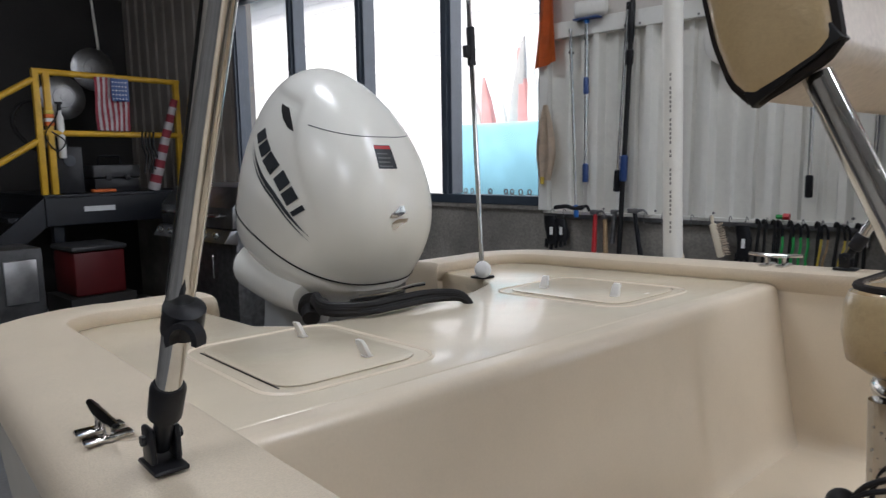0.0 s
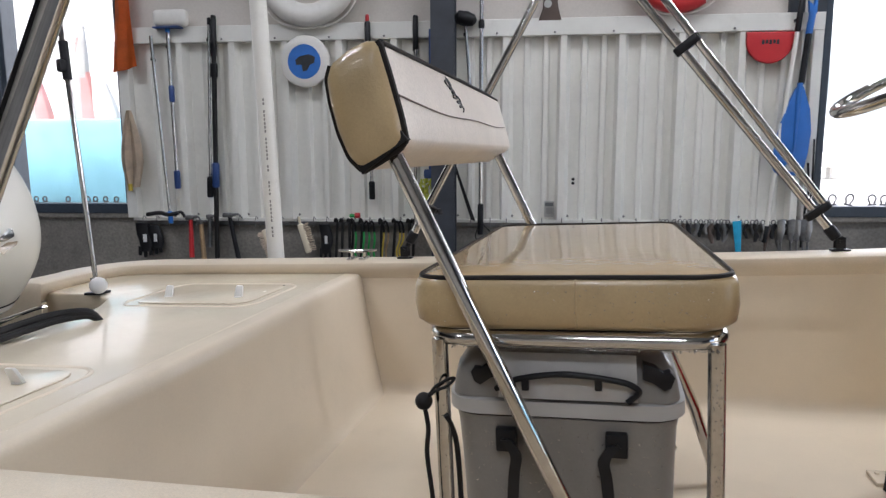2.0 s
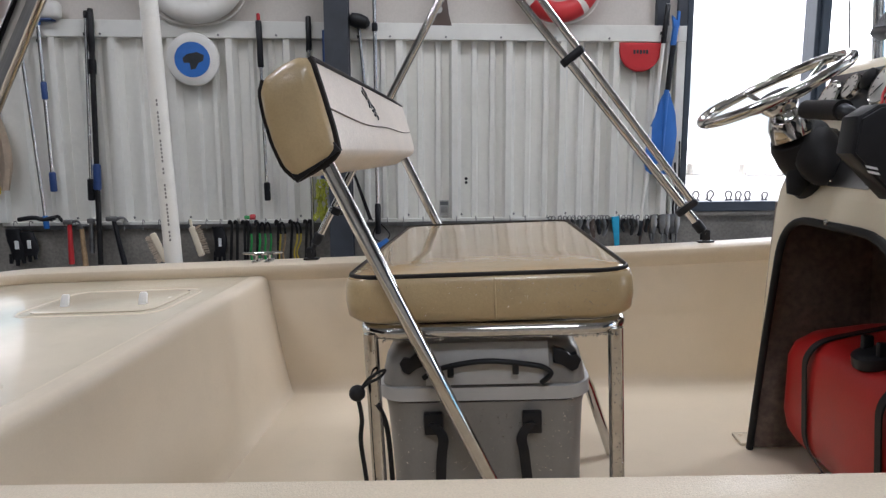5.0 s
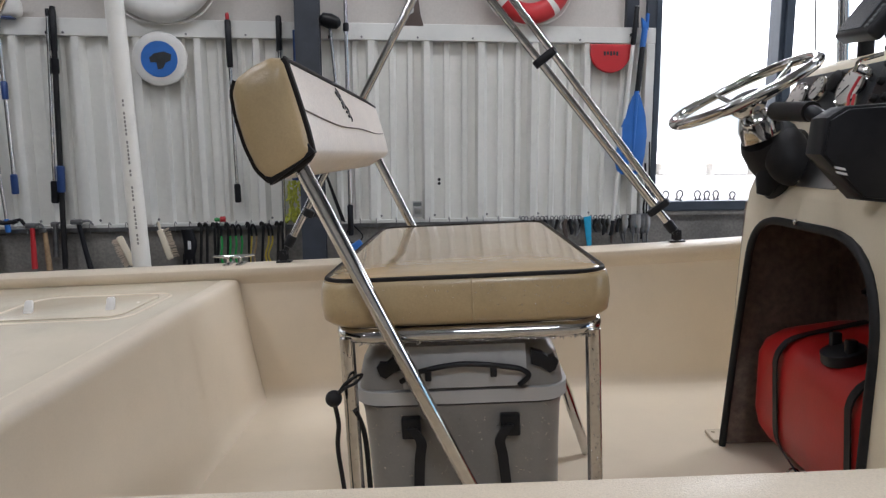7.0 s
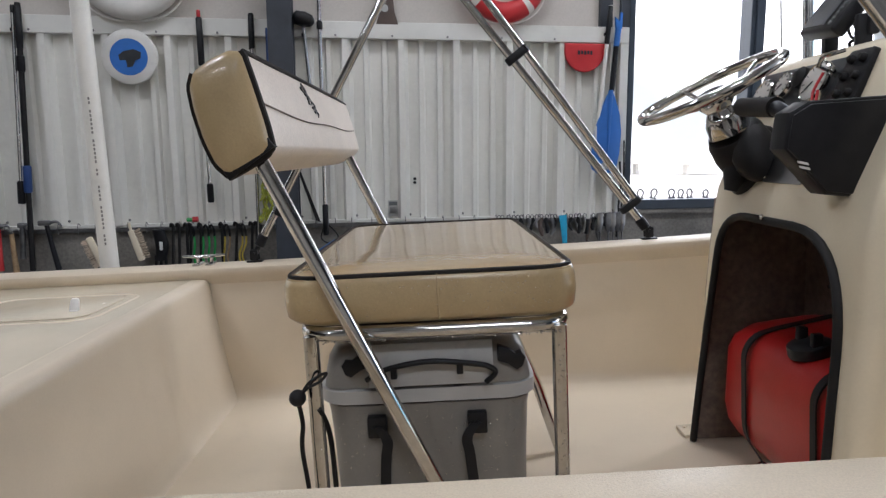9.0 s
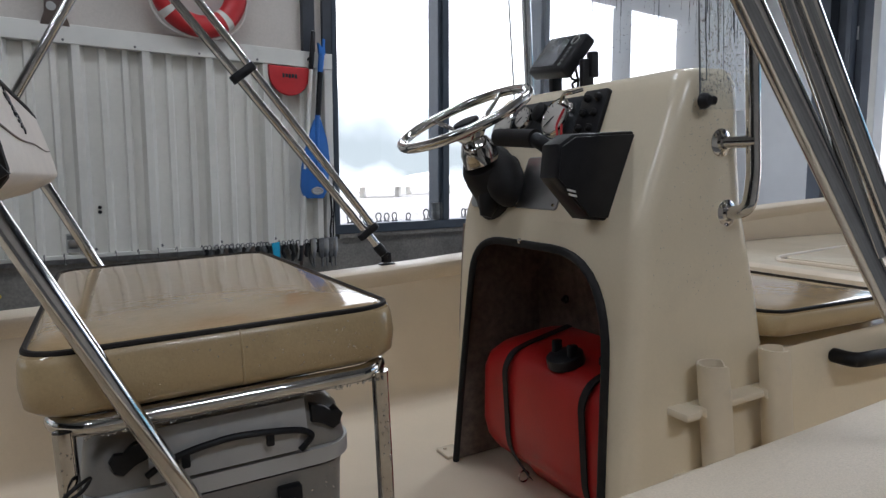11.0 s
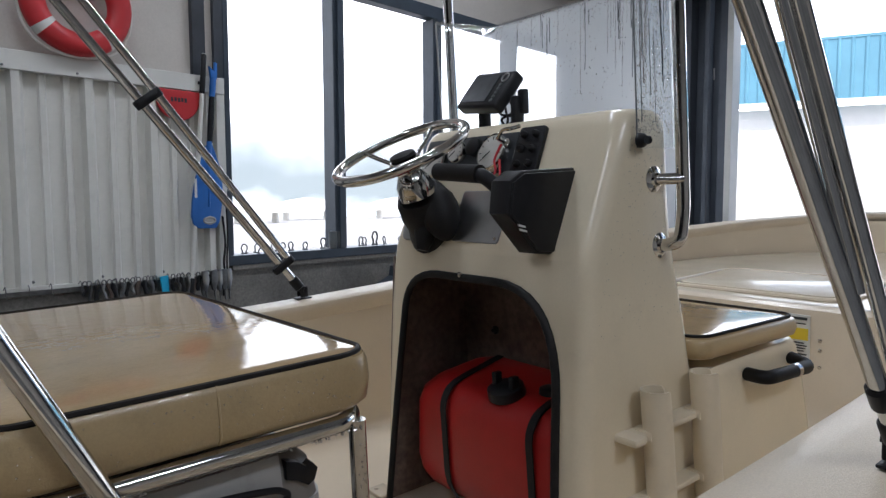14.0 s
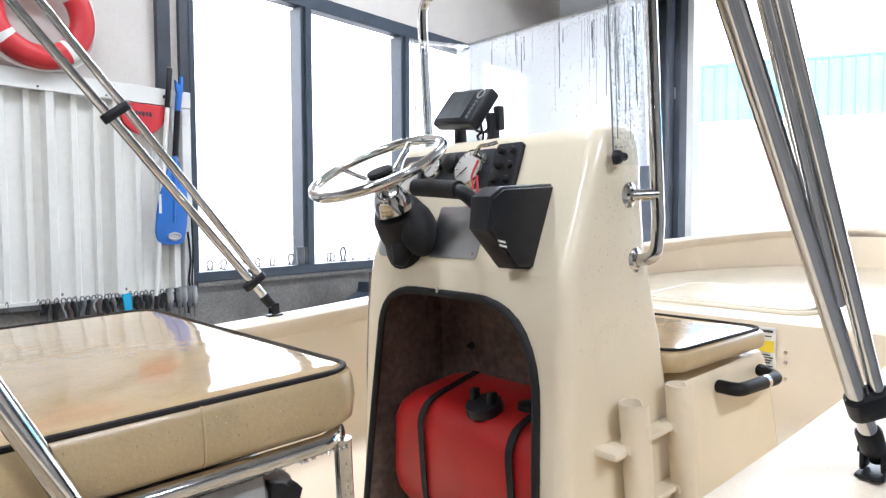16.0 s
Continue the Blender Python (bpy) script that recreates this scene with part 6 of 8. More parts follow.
prism(bm, [(1.57, -0.045, LZ - 0.001), (1.57, -0.125, LZ - 0.001), (1.57, -0.085, LZ - 0.028)], (0, 0, 0), (0.05, 0, 0), 0.002)
part("locker_catch", bm, BLACKP, console, "black catch under the locker's roof")
for v, z in ((0.16, 1.165), (-0.20, 1.185)):
    bm = bmesh.new()
    lathe(bm, (LU1 - 0.010, v, z), (-1, 0, 0), [(0, 0.011), (0.004, 0.011), (0.007, 0.006), (0.012, 0.005)], 12)
    part("locker_bolt", bm, BLACKP, console)
# rain drops on the console's side and top edge
rnd = random.Random(31)
bm = bmesh.new()
for i in range(330):
    z = 1.655 - 0.40 * rnd.random() ** 1.7
    for a, b in zip(CON, CON[1:]):
        if a[0] <= z <= b[0]:
            w = (z - a[0]) / (b[0] - a[0])
            r0, f0, h0 = (a[k] + (b[k] - a[k]) * w for k in (1, 2, 3))
    u = rnd.uniform(r0 + 0.034, f0 - 0.034)
    bmesh.ops.create_icosphere(bm, subdivisions=1, radius=rnd.uniform(0.0006, 0.0016), matrix=Matrix.Translation((u, CC - h0 - 0.0002, z)) @ Matrix.Diagonal((1, 0.5, 1.1, 1)))
tagged(part("water_film", bm, WATER, console), kind="stuff")
# seat box ahead of the console
bm = bmesh.new()
loops = []
for z, o in ((FLOOR_Z - 0.004, 0.0), (1.02, 0.004), (1.105, 0.008), (1.124, 0.016), (1.132, 0.032), (1.134, 0.06)):
    loops.append([Vector((x, y, z)) for x, y in round_rect(1.80, 2.462 - 0.27 * max(z - 0.78, 0.0) - o, CC - 0.315 + o, CC + 0.315 - o, 0.04, 5)])
rings(bm, loops)
part("seat_box", bm, CONG, console)
bm = bmesh.new()
cushion(bm, 1.865, 2.292, CC - 0.325, CC + 0.325, 1.140, 1.190, 0.045, 0.008)
FTILT = Matrix.Translation((2.315, 0, 1.192)) @ Matrix.Rotation(radians(2.2), 4, "Y") @ Matrix.Translation((-2.315, 0, -1.192))
bmesh.ops.transform(bm, matrix=FTILT, verts=bm.verts[:])
fc = part("front_cushion", bm, VINYL_TOP, console, "tan vinyl front cushion", smooth=50)
boxing(fc)
bm = bmesh.new()
tube(bm, [FTILT @ Vector((x, y, 1.192)) for x, y in round_rect(1.866, 2.291, CC - 0.324, CC + 0.324, 0.044, 6)], 0.004, 8, closed=True)
part("piping", bm, PIPING, fc)
bm = bmesh.new()
tube(bm, rounded_line([(2.080, CC - 0.312, 1.088), (2.070, CC - 0.362, 1.090), (2.275, CC - 0.366, 1.077), (2.293, CC - 0.312, 1.084)], 0.028), 0.0155, 14)
gh = part("grab_handle", bm, RUBBER, console, "black rubber grab handle")
bm = bmesh.new()
rod(bm, (2.192, CC - 0.3642, 1.0824), (2.208, CC - 0.3646, 1.0813), 0.0164)
part("collar", bm, CHROME, gh)

# dash: a plane that leans ahead
D0, DT, DN = Vector((1.55, 0, 1.40)), Vector((0.394, 0, 0.919)), Vector((-0.919, 0, 0.394))


def dash(v, s, off=0.0):
    return D0 + Vector((0, v, 0)) + DT * s + DN * off


def dash_plate(v0, v1, s0, s1, off, thick, bevel=0.002, r=0.008):
    bm = bmesh.new()
    prism(bm, [dash(a, b, 0) for a, b in round_rect(v0, v1, s0, s1, r, 3)], DN * off, DN * (off + thick), bevel)
    return bm


gpan = part("gauge_panel", dash_plate(-0.070, 0.245, 0.172, 0.262, 0.0, 0.008), DECAL, console, "black instrument panel")


def gauge(v, s, r):
    bm = bmesh.new()
    lathe(bm, dash(v, s, 0.009), DN, [(0, r), (0.012, r), (0.015, r * 0.92), (0.012, r * 0.86)], 28)
    g = part("gauge", bm, CHROME, gpan, "chrome-rimmed round gauge with a pale face")
    bm = bmesh.new()
    lathe(bm, dash(v, s, 0.0212), DN, [(0, r * 0.85), (0.002, r * 0.85)], 24)
    part("face", bm, GAUGE, g)
    bm = bmesh.new()
    for k in range(9):
        a = radians(-130 + 260 * k / 8)
        d1 = Vector((0, math.sin(a), 0)) + DT * math.cos(a)
        rod(bm, dash(v, s, 0.0236) + d1 * r * 0.62, dash(v, s, 0.0236) + d1 * r * 0.78, 0.0009, seg=6)
    rod(bm, dash(v, s, 0.0242), dash(v, s, 0.0242) + (Vector((0, 0.7, 0)) - DT * 0.6) * r * 0.6, 0.0011, seg=6)
    part("needle", bm, DECAL, g)


gauge(-0.010, 0.214, 0.043)
gauge(0.112, 0.222, 0.027)
gauge(0.186, 0.202, 0.040)
bm = bmesh.new()
lathe(bm, dash(0.058, 0.232, 0.008), DN, [(0, 0.022), (0.014, 0.022), (0.02, 0.012)], 18)
part("horn_cap", bm, RUBBER, gpan)
sw = part("switch_panel", dash_plate(-0.145, -0.072, 0.160, 0.268, 0.0, 0.012), BLACKP, console, "black switch panel")
for k in range(3):
    for q in range(2):
        bm = bmesh.new()
        lathe(bm, dash(-0.092 - q * 0.032, 0.185 + k * 0.032, 0.012), DN, [(0, 0.008), (0.006, 0.008), (0.010, 0.005)], 10)
        part("switch", bm, RUBBER, sw)
bm = bmesh.new()
lathe(bm, dash(-0.045, 0.232, 0.008), DN, [(0, 0.012), (0.01, 0.012), (0.012, 0.007)], 14)
rod(bm, dash(-0.045, 0.232, 0.018), dash(-0.045, 0.232, 0.045), 0.004)
tube(bm, smooth_line([dash(-0.05, 0.23, 0.045), dash(-0.062, 0.245, 0.05), dash(-0.08, 0.25, 0.045), dash(-0.088, 0.262, 0.03)]), 0.004, 8)
part("ignition", bm, CHROME, gpan, "chrome ignition switch with key")
bm = bmesh.new()
tube(bm, smooth_line([dash(-0.047, 0.225, 0.03), dash(-0.04, 0.19, 0.03), dash(-0.052, 0.165, 0.03), dash(-0.045, 0.14, 0.03), dash(-0.06, 0.12, 0.028), dash(-0.072, 0.145, 0.03), dash(-0.055, 0.19, 0.03)]), 0.0026, 8)
part("kill_cord", bm, RED, gpan, "red coiled kill-switch cord")
lp = part("lower_plate", dash_plate(-0.088, 0.062, 0.016, 0.132, 0.0, 0.005), STEEL_D, console, "dull metal cover plate")
for a, b in ((-0.078, 0.026), (0.052, 0.026), (-0.078, 0.122)):
    bm = bmesh.new()
    lathe(bm, dash(a, b, 0.005), DN, [(0, 0.004), (0.003, 0.003)], 8)
    part("screw", bm, CHROME, lp)
bm = bmesh.new()
prism(bm, [dash(a, b, 0) for a, b in round_rect(0.085, 0.245, 0.010, 0.085, 0.02, 3)], DN * 0.001, DN * 0.008, 0.002)
part("helm_plate", bm, STEEL_D, console)

# steering wheel on its tilted column
WC = Vector((1.466, 0.112, 1.613))
WN = Vector((-0.42, -0.03, 0.905)).normalized()
WX = Vector((0.905, 0, 0.42)).normalized()
WY = WN.cross(WX).normalized()
wheel = part("steering_wheel", (lambda b: (tube(b, [WC + (WX * math.cos(a) + WY * math.sin(a)) * 0.147 for a in [2 * math.pi * k / 56 for k in range(56)]], 0.0108, 14, closed=True), b)[1])(bmesh.new()), CHROME, console, "polished steel steering wheel")
for k in range(5):
    a = radians(90 + 72 * k)
    d1 = WX * math.cos(a) + WY * math.sin(a)
    bm = bmesh.new()
    tube(bm, smooth_line([WC + d1 * 0.140, WC + d1 * 0.10 - WN * 0.014, WC + d1 * 0.05 - WN * 0.028, WC + d1 * 0.02 - WN * 0.03]), 0.0052, 10)
    part("spoke", bm, CHROME, wheel)
bm = bmesh.new()
lathe(bm, WC - WN * 0.05, WN, [(0, 0.026), (0.012, 0.036), (0.024, 0.037), (0.032, 0.034), (0.037, 0.02), (0.038, 0.004)], 24)
part("hub", bm, CHROME, wheel)
bm = bmesh.new()
lathe(bm, WC - WN * 0.013, WN, [(0, 0.030), (0.006, 0.028), (0.009, 0.015)], 20)
part("hub_cap", bm, RUBBER, wheel)
bm = bmesh.new()
lathe(bm, WC - WN * 0.105, WN, [(0, 0.042), (0.03, 0.040), (0.05, 0.030), (0.058, 0.024)], 22)
part("column_collar", bm, CHROME, console)
bm = bmesh.new()
a = WC - WN * 0.10
b = dash(0.150, 0.062, 0.0)
loops = []
for t, r in ((0, 0.046), (0.15, 0.056), (0.4, 0.062), (0.7, 0.064), (0.9, 0.075), (1.0, 0.08)):
    c = a.lerp(b, t)
    d1 = (b - a).normalized().lerp(-DN, t).normalized()
    x, y = basis(d1)
    loops.append([c + (x * math.cos(g) + y * math.sin(g)) * r for g in [2 * math.pi * q / 24 for q in range(24)]])
rings(bm, loops)
part("column_boot", bm, RUBBER, console, "black moulded steering column boot")
bm = bmesh.new()
tube(bm, [Vector((1.545, 0.13, 1.475)), Vector((1.522, 0.112, 1.428)), Vector((1.512, 0.112, 1.396))], 0.036, 14, r_end=0.013)
part("tilt_lever", bm, RUBBER, console)
bm = bmesh.new()
bmesh.ops.create_uvsphere(bm, u_segments=20, v_segments=12, radius=1.0, matrix=Matrix.Translation((1.548, 0.086, 1.478)) @ Matrix.Rotation(radians(-24), 4, "X") @ Matrix.Diagonal((0.046, 0.040, 0.066, 1)))
part("column_housing", bm, RUBBER, console, "black tilt housing beside the column")

# throttle box and lever
bm = bmesh.new()
out_ = [(1.630, 1.563), (1.480, 1.560), (1.450, 1.543), (1.442, 1.486), (1.512, 1.410), (1.562, 1.403), (1.604, 1.474)]
prism(bm, [Vector((u, -0.237, z)) for u, z in out_], (0, 0, 0), (0, 0.050, 0), 0.006, 2)
thr = part("throttle_box", bm, BLACKP, console, "black throttle control box")
bm = bmesh.new()
prism(bm, [Vector((1.53 + (u - 1.53) * 0.93, -0.2415, 1.48 + (z - 1.48) * 0.93)) for u, z in out_], (0, 0, 0), (0, 0.006, 0), 0.003)
part("side_cover", bm, BLACKP, thr)
for q in range(2):
    bm = bmesh.new()
    prism(bm, [(1.462 + 0.003 * q, -0.2415, 1.467 - 0.008 * q), (1.478 + 0.003 * q, -0.2415, 1.463 - 0.008 * q), (1.480 + 0.003 * q, -0.2415, 1.459 - 0.008 * q), (1.464 + 0.003 * q, -0.2415, 1.463 - 0.008 * q)], (0, -0.0025, 0), (0, 0.001, 0))
    part("emblem", bm, STICK_W, thr, smooth=0)
bm = bmesh.new()
tube(bm, rounded_line([(1.535, -0.185, 1.505), (1.520, -0.160, 1.512), (1.492, -0.125, 1.552), (1.490, -0.10, 1.558)], 0.02), 0.0145, 12)
lever = part("throttle_lever", bm, BLACKP, thr)
bm = bmesh.new()
tube(bm, [(1.490, -0.115, 1.557), (1.490, -0.06, 1.561), (1.490, 0.015, 1.566)], 0.018, 14)
part("grip", bm, RUBBER, lever)
bm = bmesh.new()
lathe(bm, (1.535, -0.188, 1.505), (0, 1, 0.05), [(0, 0.045), (0.012, 0.043), (0.018, 0.03)], 20)
part("lever_hub", bm, BLACKP, thr)

# fish finder on its bracket
FF = Vector((1.722, 0.108, 1.749))
fm = Matrix.Translation(FF) @ Matrix.Rotation(radians(-3), 4, "Z") @ Matrix.Rotation(radians(37), 4, "Y") @ Matrix.Rotation(radians(7), 4, "X")
ffd = thing("fish_finder", (1.712, 0.118, 1.66), "black fish finder screen on a bracket atop the console", "fish finder", frame_m=HELM)
bm = bmesh.new()
box(bm, (-0.014, -0.080, -0.052), (0.018, 0.080, 0.052), 0.008, 3, fm)
case = part("case", bm, BLACKP, ffd)
bm = bmesh.new()
box(bm, (-0.0165, -0.034, -0.040), (-0.0145, 0.071, 0.040), 0.001, 1, fm)
part("screen", bm, SCREEN, case, "dark glossy screen", smooth=0)
for k in range(5):
    bm = bmesh.new()
    lathe(bm, fm @ Vector((-0.0142, -0.056, 0.008 - 0.011 * k)), fm.to_3x3() @ Vector((-1, 0, 0)), [(0, 0.005), (0.003, 0.004)], 10)
    part("key", bm, MOTOR_GREY, case)
bm = bmesh.new()
x, y = fm.to_3x3() @ Vector((0, 1, 0)), fm.to_3x3() @ Vector((0, 0, 1))
c = fm @ Vector((-0.0155, -0.056, 0.030))
tube(bm, [c + (x * math.cos(g) + y * math.sin(g)) * 0.011 for g in [2 * math.pi * q / 20 for q in range(20)]], 0.0018, 6, closed=True)
part("dial_ring", bm, GREY_L, case)
bm = bmesh.new()
for v in (0.005, 0.115):
    box(bm, (1.705, v, 1.66), (1.735, v + 0.016, 1.73), 0.004)
box(bm, (1.70, 0.005, 1.6605), (1.74, 0.131, 1.668), 0.003)
box(bm, (1.722, -0.004, 1.69), (1.742, 0.016, 1.745), 0.004)
part("bracket", bm, BLACKP, ffd)
bm = bmesh.new()
for k in range(3):
    tube(bm, smooth_line([(1.735, 0.05 + 0.02 * k, 1.725), (1.75, 0.06 + 0.02 * k, 1.70), (1.735, 0.08 - 0.02 * k, 1.685), (1.74, 0.07, 1.665)]), 0.003, 6)
part("cable", bm, RUBBER, ffd)

# windscreen: front pane and short side returns, beaded with rain
ws = thing("windscreen", (1.765, CC, 1.60), "clear acrylic windscreen streaked with rain", "windscreen", frame_m=HELM)
WSV0, WSV1, WST = CC - 0.312, CC + 0.250, 1.925


def ws_line(z):
    """Plan of the windscreen at height z, from the starboard return round to port."""
    t = (z - 1.60) / 0.32
    f = 1.812 + 0.010 * t
    k = 0.02 * t
    return rounded_line([(1.677 - 0.012 * t, WSV0, z), (f, WSV0 + k, z), (f, WSV1 - k, z), (1.677 - 0.012 * t, WSV1, z)], 0.022, 5)


bm = bmesh.new()
outer_ = [ws_line(z) for z in (1.592, 1.68, 1.76, 1.84, 1.90, WST)]
for name_, i0, i1, mat_ in (("front_pane", 1, -1, ACRYLIC), ("side_pane", 0, 2, CLEAR), ("side_pane", -2, None, CLEAR)):
    bm = bmesh.new()
    rings(bm, [line[i0:i1] for line in outer_], closed=False, cap0=False, cap1=False)
    bmesh.ops.solidify(bm, geom=bm.faces[:], thickness=0.004)
    pane_ = part(name_, bm, mat_, ws, smooth=40)
    pane_.visible_shadow = False
bm = bmesh.new()
edge = [p for p in ws_line(WST)]
tube(bm, edge, 0.0055, 10)
part("rolled_top_edge", bm, WATER, ws, "thick clear rolled upper edge")
bm = bmesh.new()
tube(bm, [ws_line(z)[-1] for z in (1.592, 1.68, 1.76, 1.84, 1.90, WST)], 0.0022, 6)
part("polished_edge", bm, GREY_L, ws)
bm = bmesh.new()
tube(bm, [ws_line(z)[0] for z in (1.592, 1.68, 1.76, 1.84, 1.90, WST)], 0.0016, 6)
part("side_edge", bm, MOTOR_GREY, ws)
for v in (WSV0 - 0.002, WSV1 + 0.002):
    bm = bmesh.new()
    s_ = -1 if v < CC else 1
    lathe(bm, (1.680, v + s_ * 0.001, 1.606), (0, s_, 0), [(0, 0.014), (0.008, 0.013), (0.014, 0.008)], 14)
    rod(bm, (1.680, v, 1.606), (1.704, v + s_ * 0.004, 1.607), 0.008, seg=10)
    part("thumb_screw", bm, BLACKP, ws)
rnd = random.Random(21)
bm = bmesh.new()


def drop(p, r, squash):
    bmesh.ops.create_icosphere(bm, subdivisions=1, radius=r, matrix=Matrix.Translation(p) @ Matrix.Diagonal(squash))


for i in range(1100):
    z = 1.62 + (WST - 1.63) * rnd.random()
    line = ws_line(z)
    p = line[0].lerp(line[1], rnd.random()) + Vector((0, -0.0005, 0))
    r = rnd.uniform(0.0008, 0.0024)
    drop(p, r, (1, 0.5, rnd.choice((1, 1, 1.6)), 1))
for i in range(800):
    z = WST - (WST - 1.70) * rnd.random() ** 2.2
    line = ws_line(z)
    v = rnd.uniform(WSV0 + 0.03, WSV1 - 0.03)
    p = Vector((line[8].x - 0.0025, v, z))
    r = rnd.uniform(0.0006, 0.0015)
    drop(p, r, (0.5, 1, rnd.choice((1, 1, 1.8)), 1))
for i in range(330):
    line = ws_line(WST - 0.004)
    k = rnd.random() * (len(line) - 1.001)
    p = line[int(k)].lerp(line[int(k) + 1], k % 1) + Vector((-0.003, 0, rnd.uniform(-0.014, 0.004) * rnd.random()))
    drop(p, rnd.uniform(0.0009, 0.0026), (0.8, 1, 1, 1))
for i in range(30):
    v = rnd.uniform(WSV0 + 0.04, WSV1 - 0.04) if i > 14 else rnd.uniform(WSV0 + 0.03, WSV0 + 0.14)
    z = WST - 0.01
    end = z - rnd.uniform(0.05, 0.22)
    while z > end:
        drop(Vector((ws_line(z)[8].x - 0.0025, v + rnd.uniform(-0.0008, 0.0008), z)), rnd.uniform(0.0007, 0.0013), (0.5, 1, 3.0, 1))
        z -= rnd.uniform(0.003, 0.008)
tagged(part("rain_film", bm, WATER, ws, smooth=0), kind="stuff")

bm = bmesh.new()
for i in range(26):
    on_side = i > 16
    z1 = WST - rnd.uniform(0.0, 0.03 if not on_side else 0.15)
    z0 = z1 - rnd.uniform(0.02, 0.08) * (2.4 if i % 6 == 0 or on_side else 1.0)
    v = rnd.uniform(WSV0 + 0.02, WSV0 + 0.16) if i < 9 else rnd.uniform(WSV0 + 0.2, WSV1 - 0.12)
    w = rnd.random()
    pts = []
    for q in range(7):
        z = z1 + (max(z0, 1.64) - z1) * q / 6
        line = ws_line(z)
        pts.append(line[0].lerp(line[1], 0.1 + 0.8 * w) + Vector((rnd.uniform(-0.0006, 0.0006), -0.001, 0)) if on_side else Vector((line[8].x - 0.003, v + rnd.uniform(-0.0008, 0.0008), z)))
    tube(bm, pts, rnd.uniform(0.0006, 0.0011), 6)
tagged(part("drip_film", bm, DRIP, ws, "running drips of rain, tinted dark for their refraction"), kind="stuff")

# grab rail round the windscreen
gr_ = thing("console_grab_rail", (1.76, CC, 1.41), "polished steel grab rail arched over the windscreen", "grab rail", frame_m=HELM)
bm = bmesh.new()
RL = 0.0125
GS, GP = CC - 0.342, CC + 0.335
tube(bm, rounded_line([(1.757, CC - 0.298, 1.408), (1.765, GS, 1.412), (1.778, GS, 1.47), (1.755, GS + 0.004, 2.06), (1.77, GP - 0.004, 2.06), (1.785, GP, 1.47), (1.735, GP, 1.413), (1.735, CC + 0.305, 1.413)], 0.055, 7), RL, 14)
part("rail", bm, CHROME, gr_)
for v, s in ((CC - 0.300, -1), (CC + 0.300, 1)):
    for z, uu in ((1.408, 1.757), (1.535, 1.740)):
        bm = bmesh.new()
        lathe(bm, (uu, v, z), (0, s, 0), [(0, 0.025), (0.004, 0.025), (0.006, 0.022), (0.008, 0.015), (0.012, 0.0125)], 20)
        for k in range(3):
            g = radians(120 * k + 20)
            lathe(bm, (uu + 0.021 * math.cos(g), v + s * 0.006, z + 0.021 * math.sin(g)), (0, s, 0), [(0, 0.004), (0.003, 0.003)], 6)
        if z > 1.5:
            rod(bm, (uu, v, z), (uu + 0.034, v + s * 0.045, z), 0.011, seg=14)
        part("flange", bm, CHROME, gr_)

# white rod holder rack on the console's side
rh = thing("rod_holder_rack", (1.72, CC - 0.36, 0.80), "white plastic rod holder rack on the console side", "rod holder", frame_m=HELM)
for u in (1.664, 1.826):
    bm = bmesh.new()
    ring_o, ring_i = 0.0275, 0.0235
    loops = []
    ctr = Vector((u, CC - 0.352, 0))
    n = 40
    def tube_top(a):
        q = abs(((a - 322 + 180) % 360) - 180)
        return 1.155 - (0.09 if q < 20 else 0.07 * (1 - (q - 20) / 12) if q < 32 else 0.004 if q < 40 else 0.0)
    for zf, r in (((lambda a: 0.79), ring_o), (tube_top, ring_o), (tube_top, ring_i), ((lambda a: 0.80), ring_i)):
        loops.append([ctr + Vector((r * math.cos(radians(a)) + 0.09 * (1.155 - zf(a)) + 0.006, r * math.sin(radians(a)), zf(a))) for a in [360 * q / n for q in range(n)]])
    rings(bm, loops)
    part("holder_tube", bm, CREAM_P, rh)
for z in (1.060, 0.930):
    bm = bmesh.new()
    du = 0.09 * (1.155 - z) + 0.006
    box(bm, (1.600 + du, CC - 0.350, z + 0.003), (1.872 + du, CC - 0.308, z + 0.016), 0.004)
    box(bm, (1.586 + du, CC - 0.360, z + 0.002), (1.622 + du, CC - 0.308, z + 0.018), 0.006)
    for u in (1.664, 1.826):
        box(bm, (u + du - 0.031, CC - 0.358, z), (u + du + 0.031, CC - 0.318, z + 0.020), 0.005)
    part("cross_bar", bm, CREAM_P, rh)
bm = bmesh.new()
lathe(bm, (1.842, CC - 0.372, 0.83), (0.6, -0.8, 0), [(0, 0.005), (0.004, 0.004)], 8)
part("screw", bm, CHROME, rh)

# red fuel tank in the locker
ft = thing("fuel_tank", (1.63, -0.06, FLOOR_Z), "red plastic fuel tank strapped in the console locker", "fuel tank", frame_m=BOAT)
bm = bmesh.new()
loops = []
for z, o in ((FLOOR_Z + 0.003, 0.085), (FLOOR_Z + 0.03, 0.070), (0.835, 0.020), (0.86, 0.006), (0.90, 0.0), (1.03, 0.004), (1.062, 0.014), (1.082, 0.035), (1.088, 0.06)):
    loops.append([Vector((x, y, z + 0.11 * max(x - 1.56, 0.0) * max(z - 0.95, 0.0) / 0.138)) for x, y in round_rect(1.540 + o, 1.768 - o * 0.2, -0.290 + o, 0.226 - o, 0.045, 6)])
rings(bm, loops)
tank = part("body", bm, RED_T, ft, "red moulded plastic body")
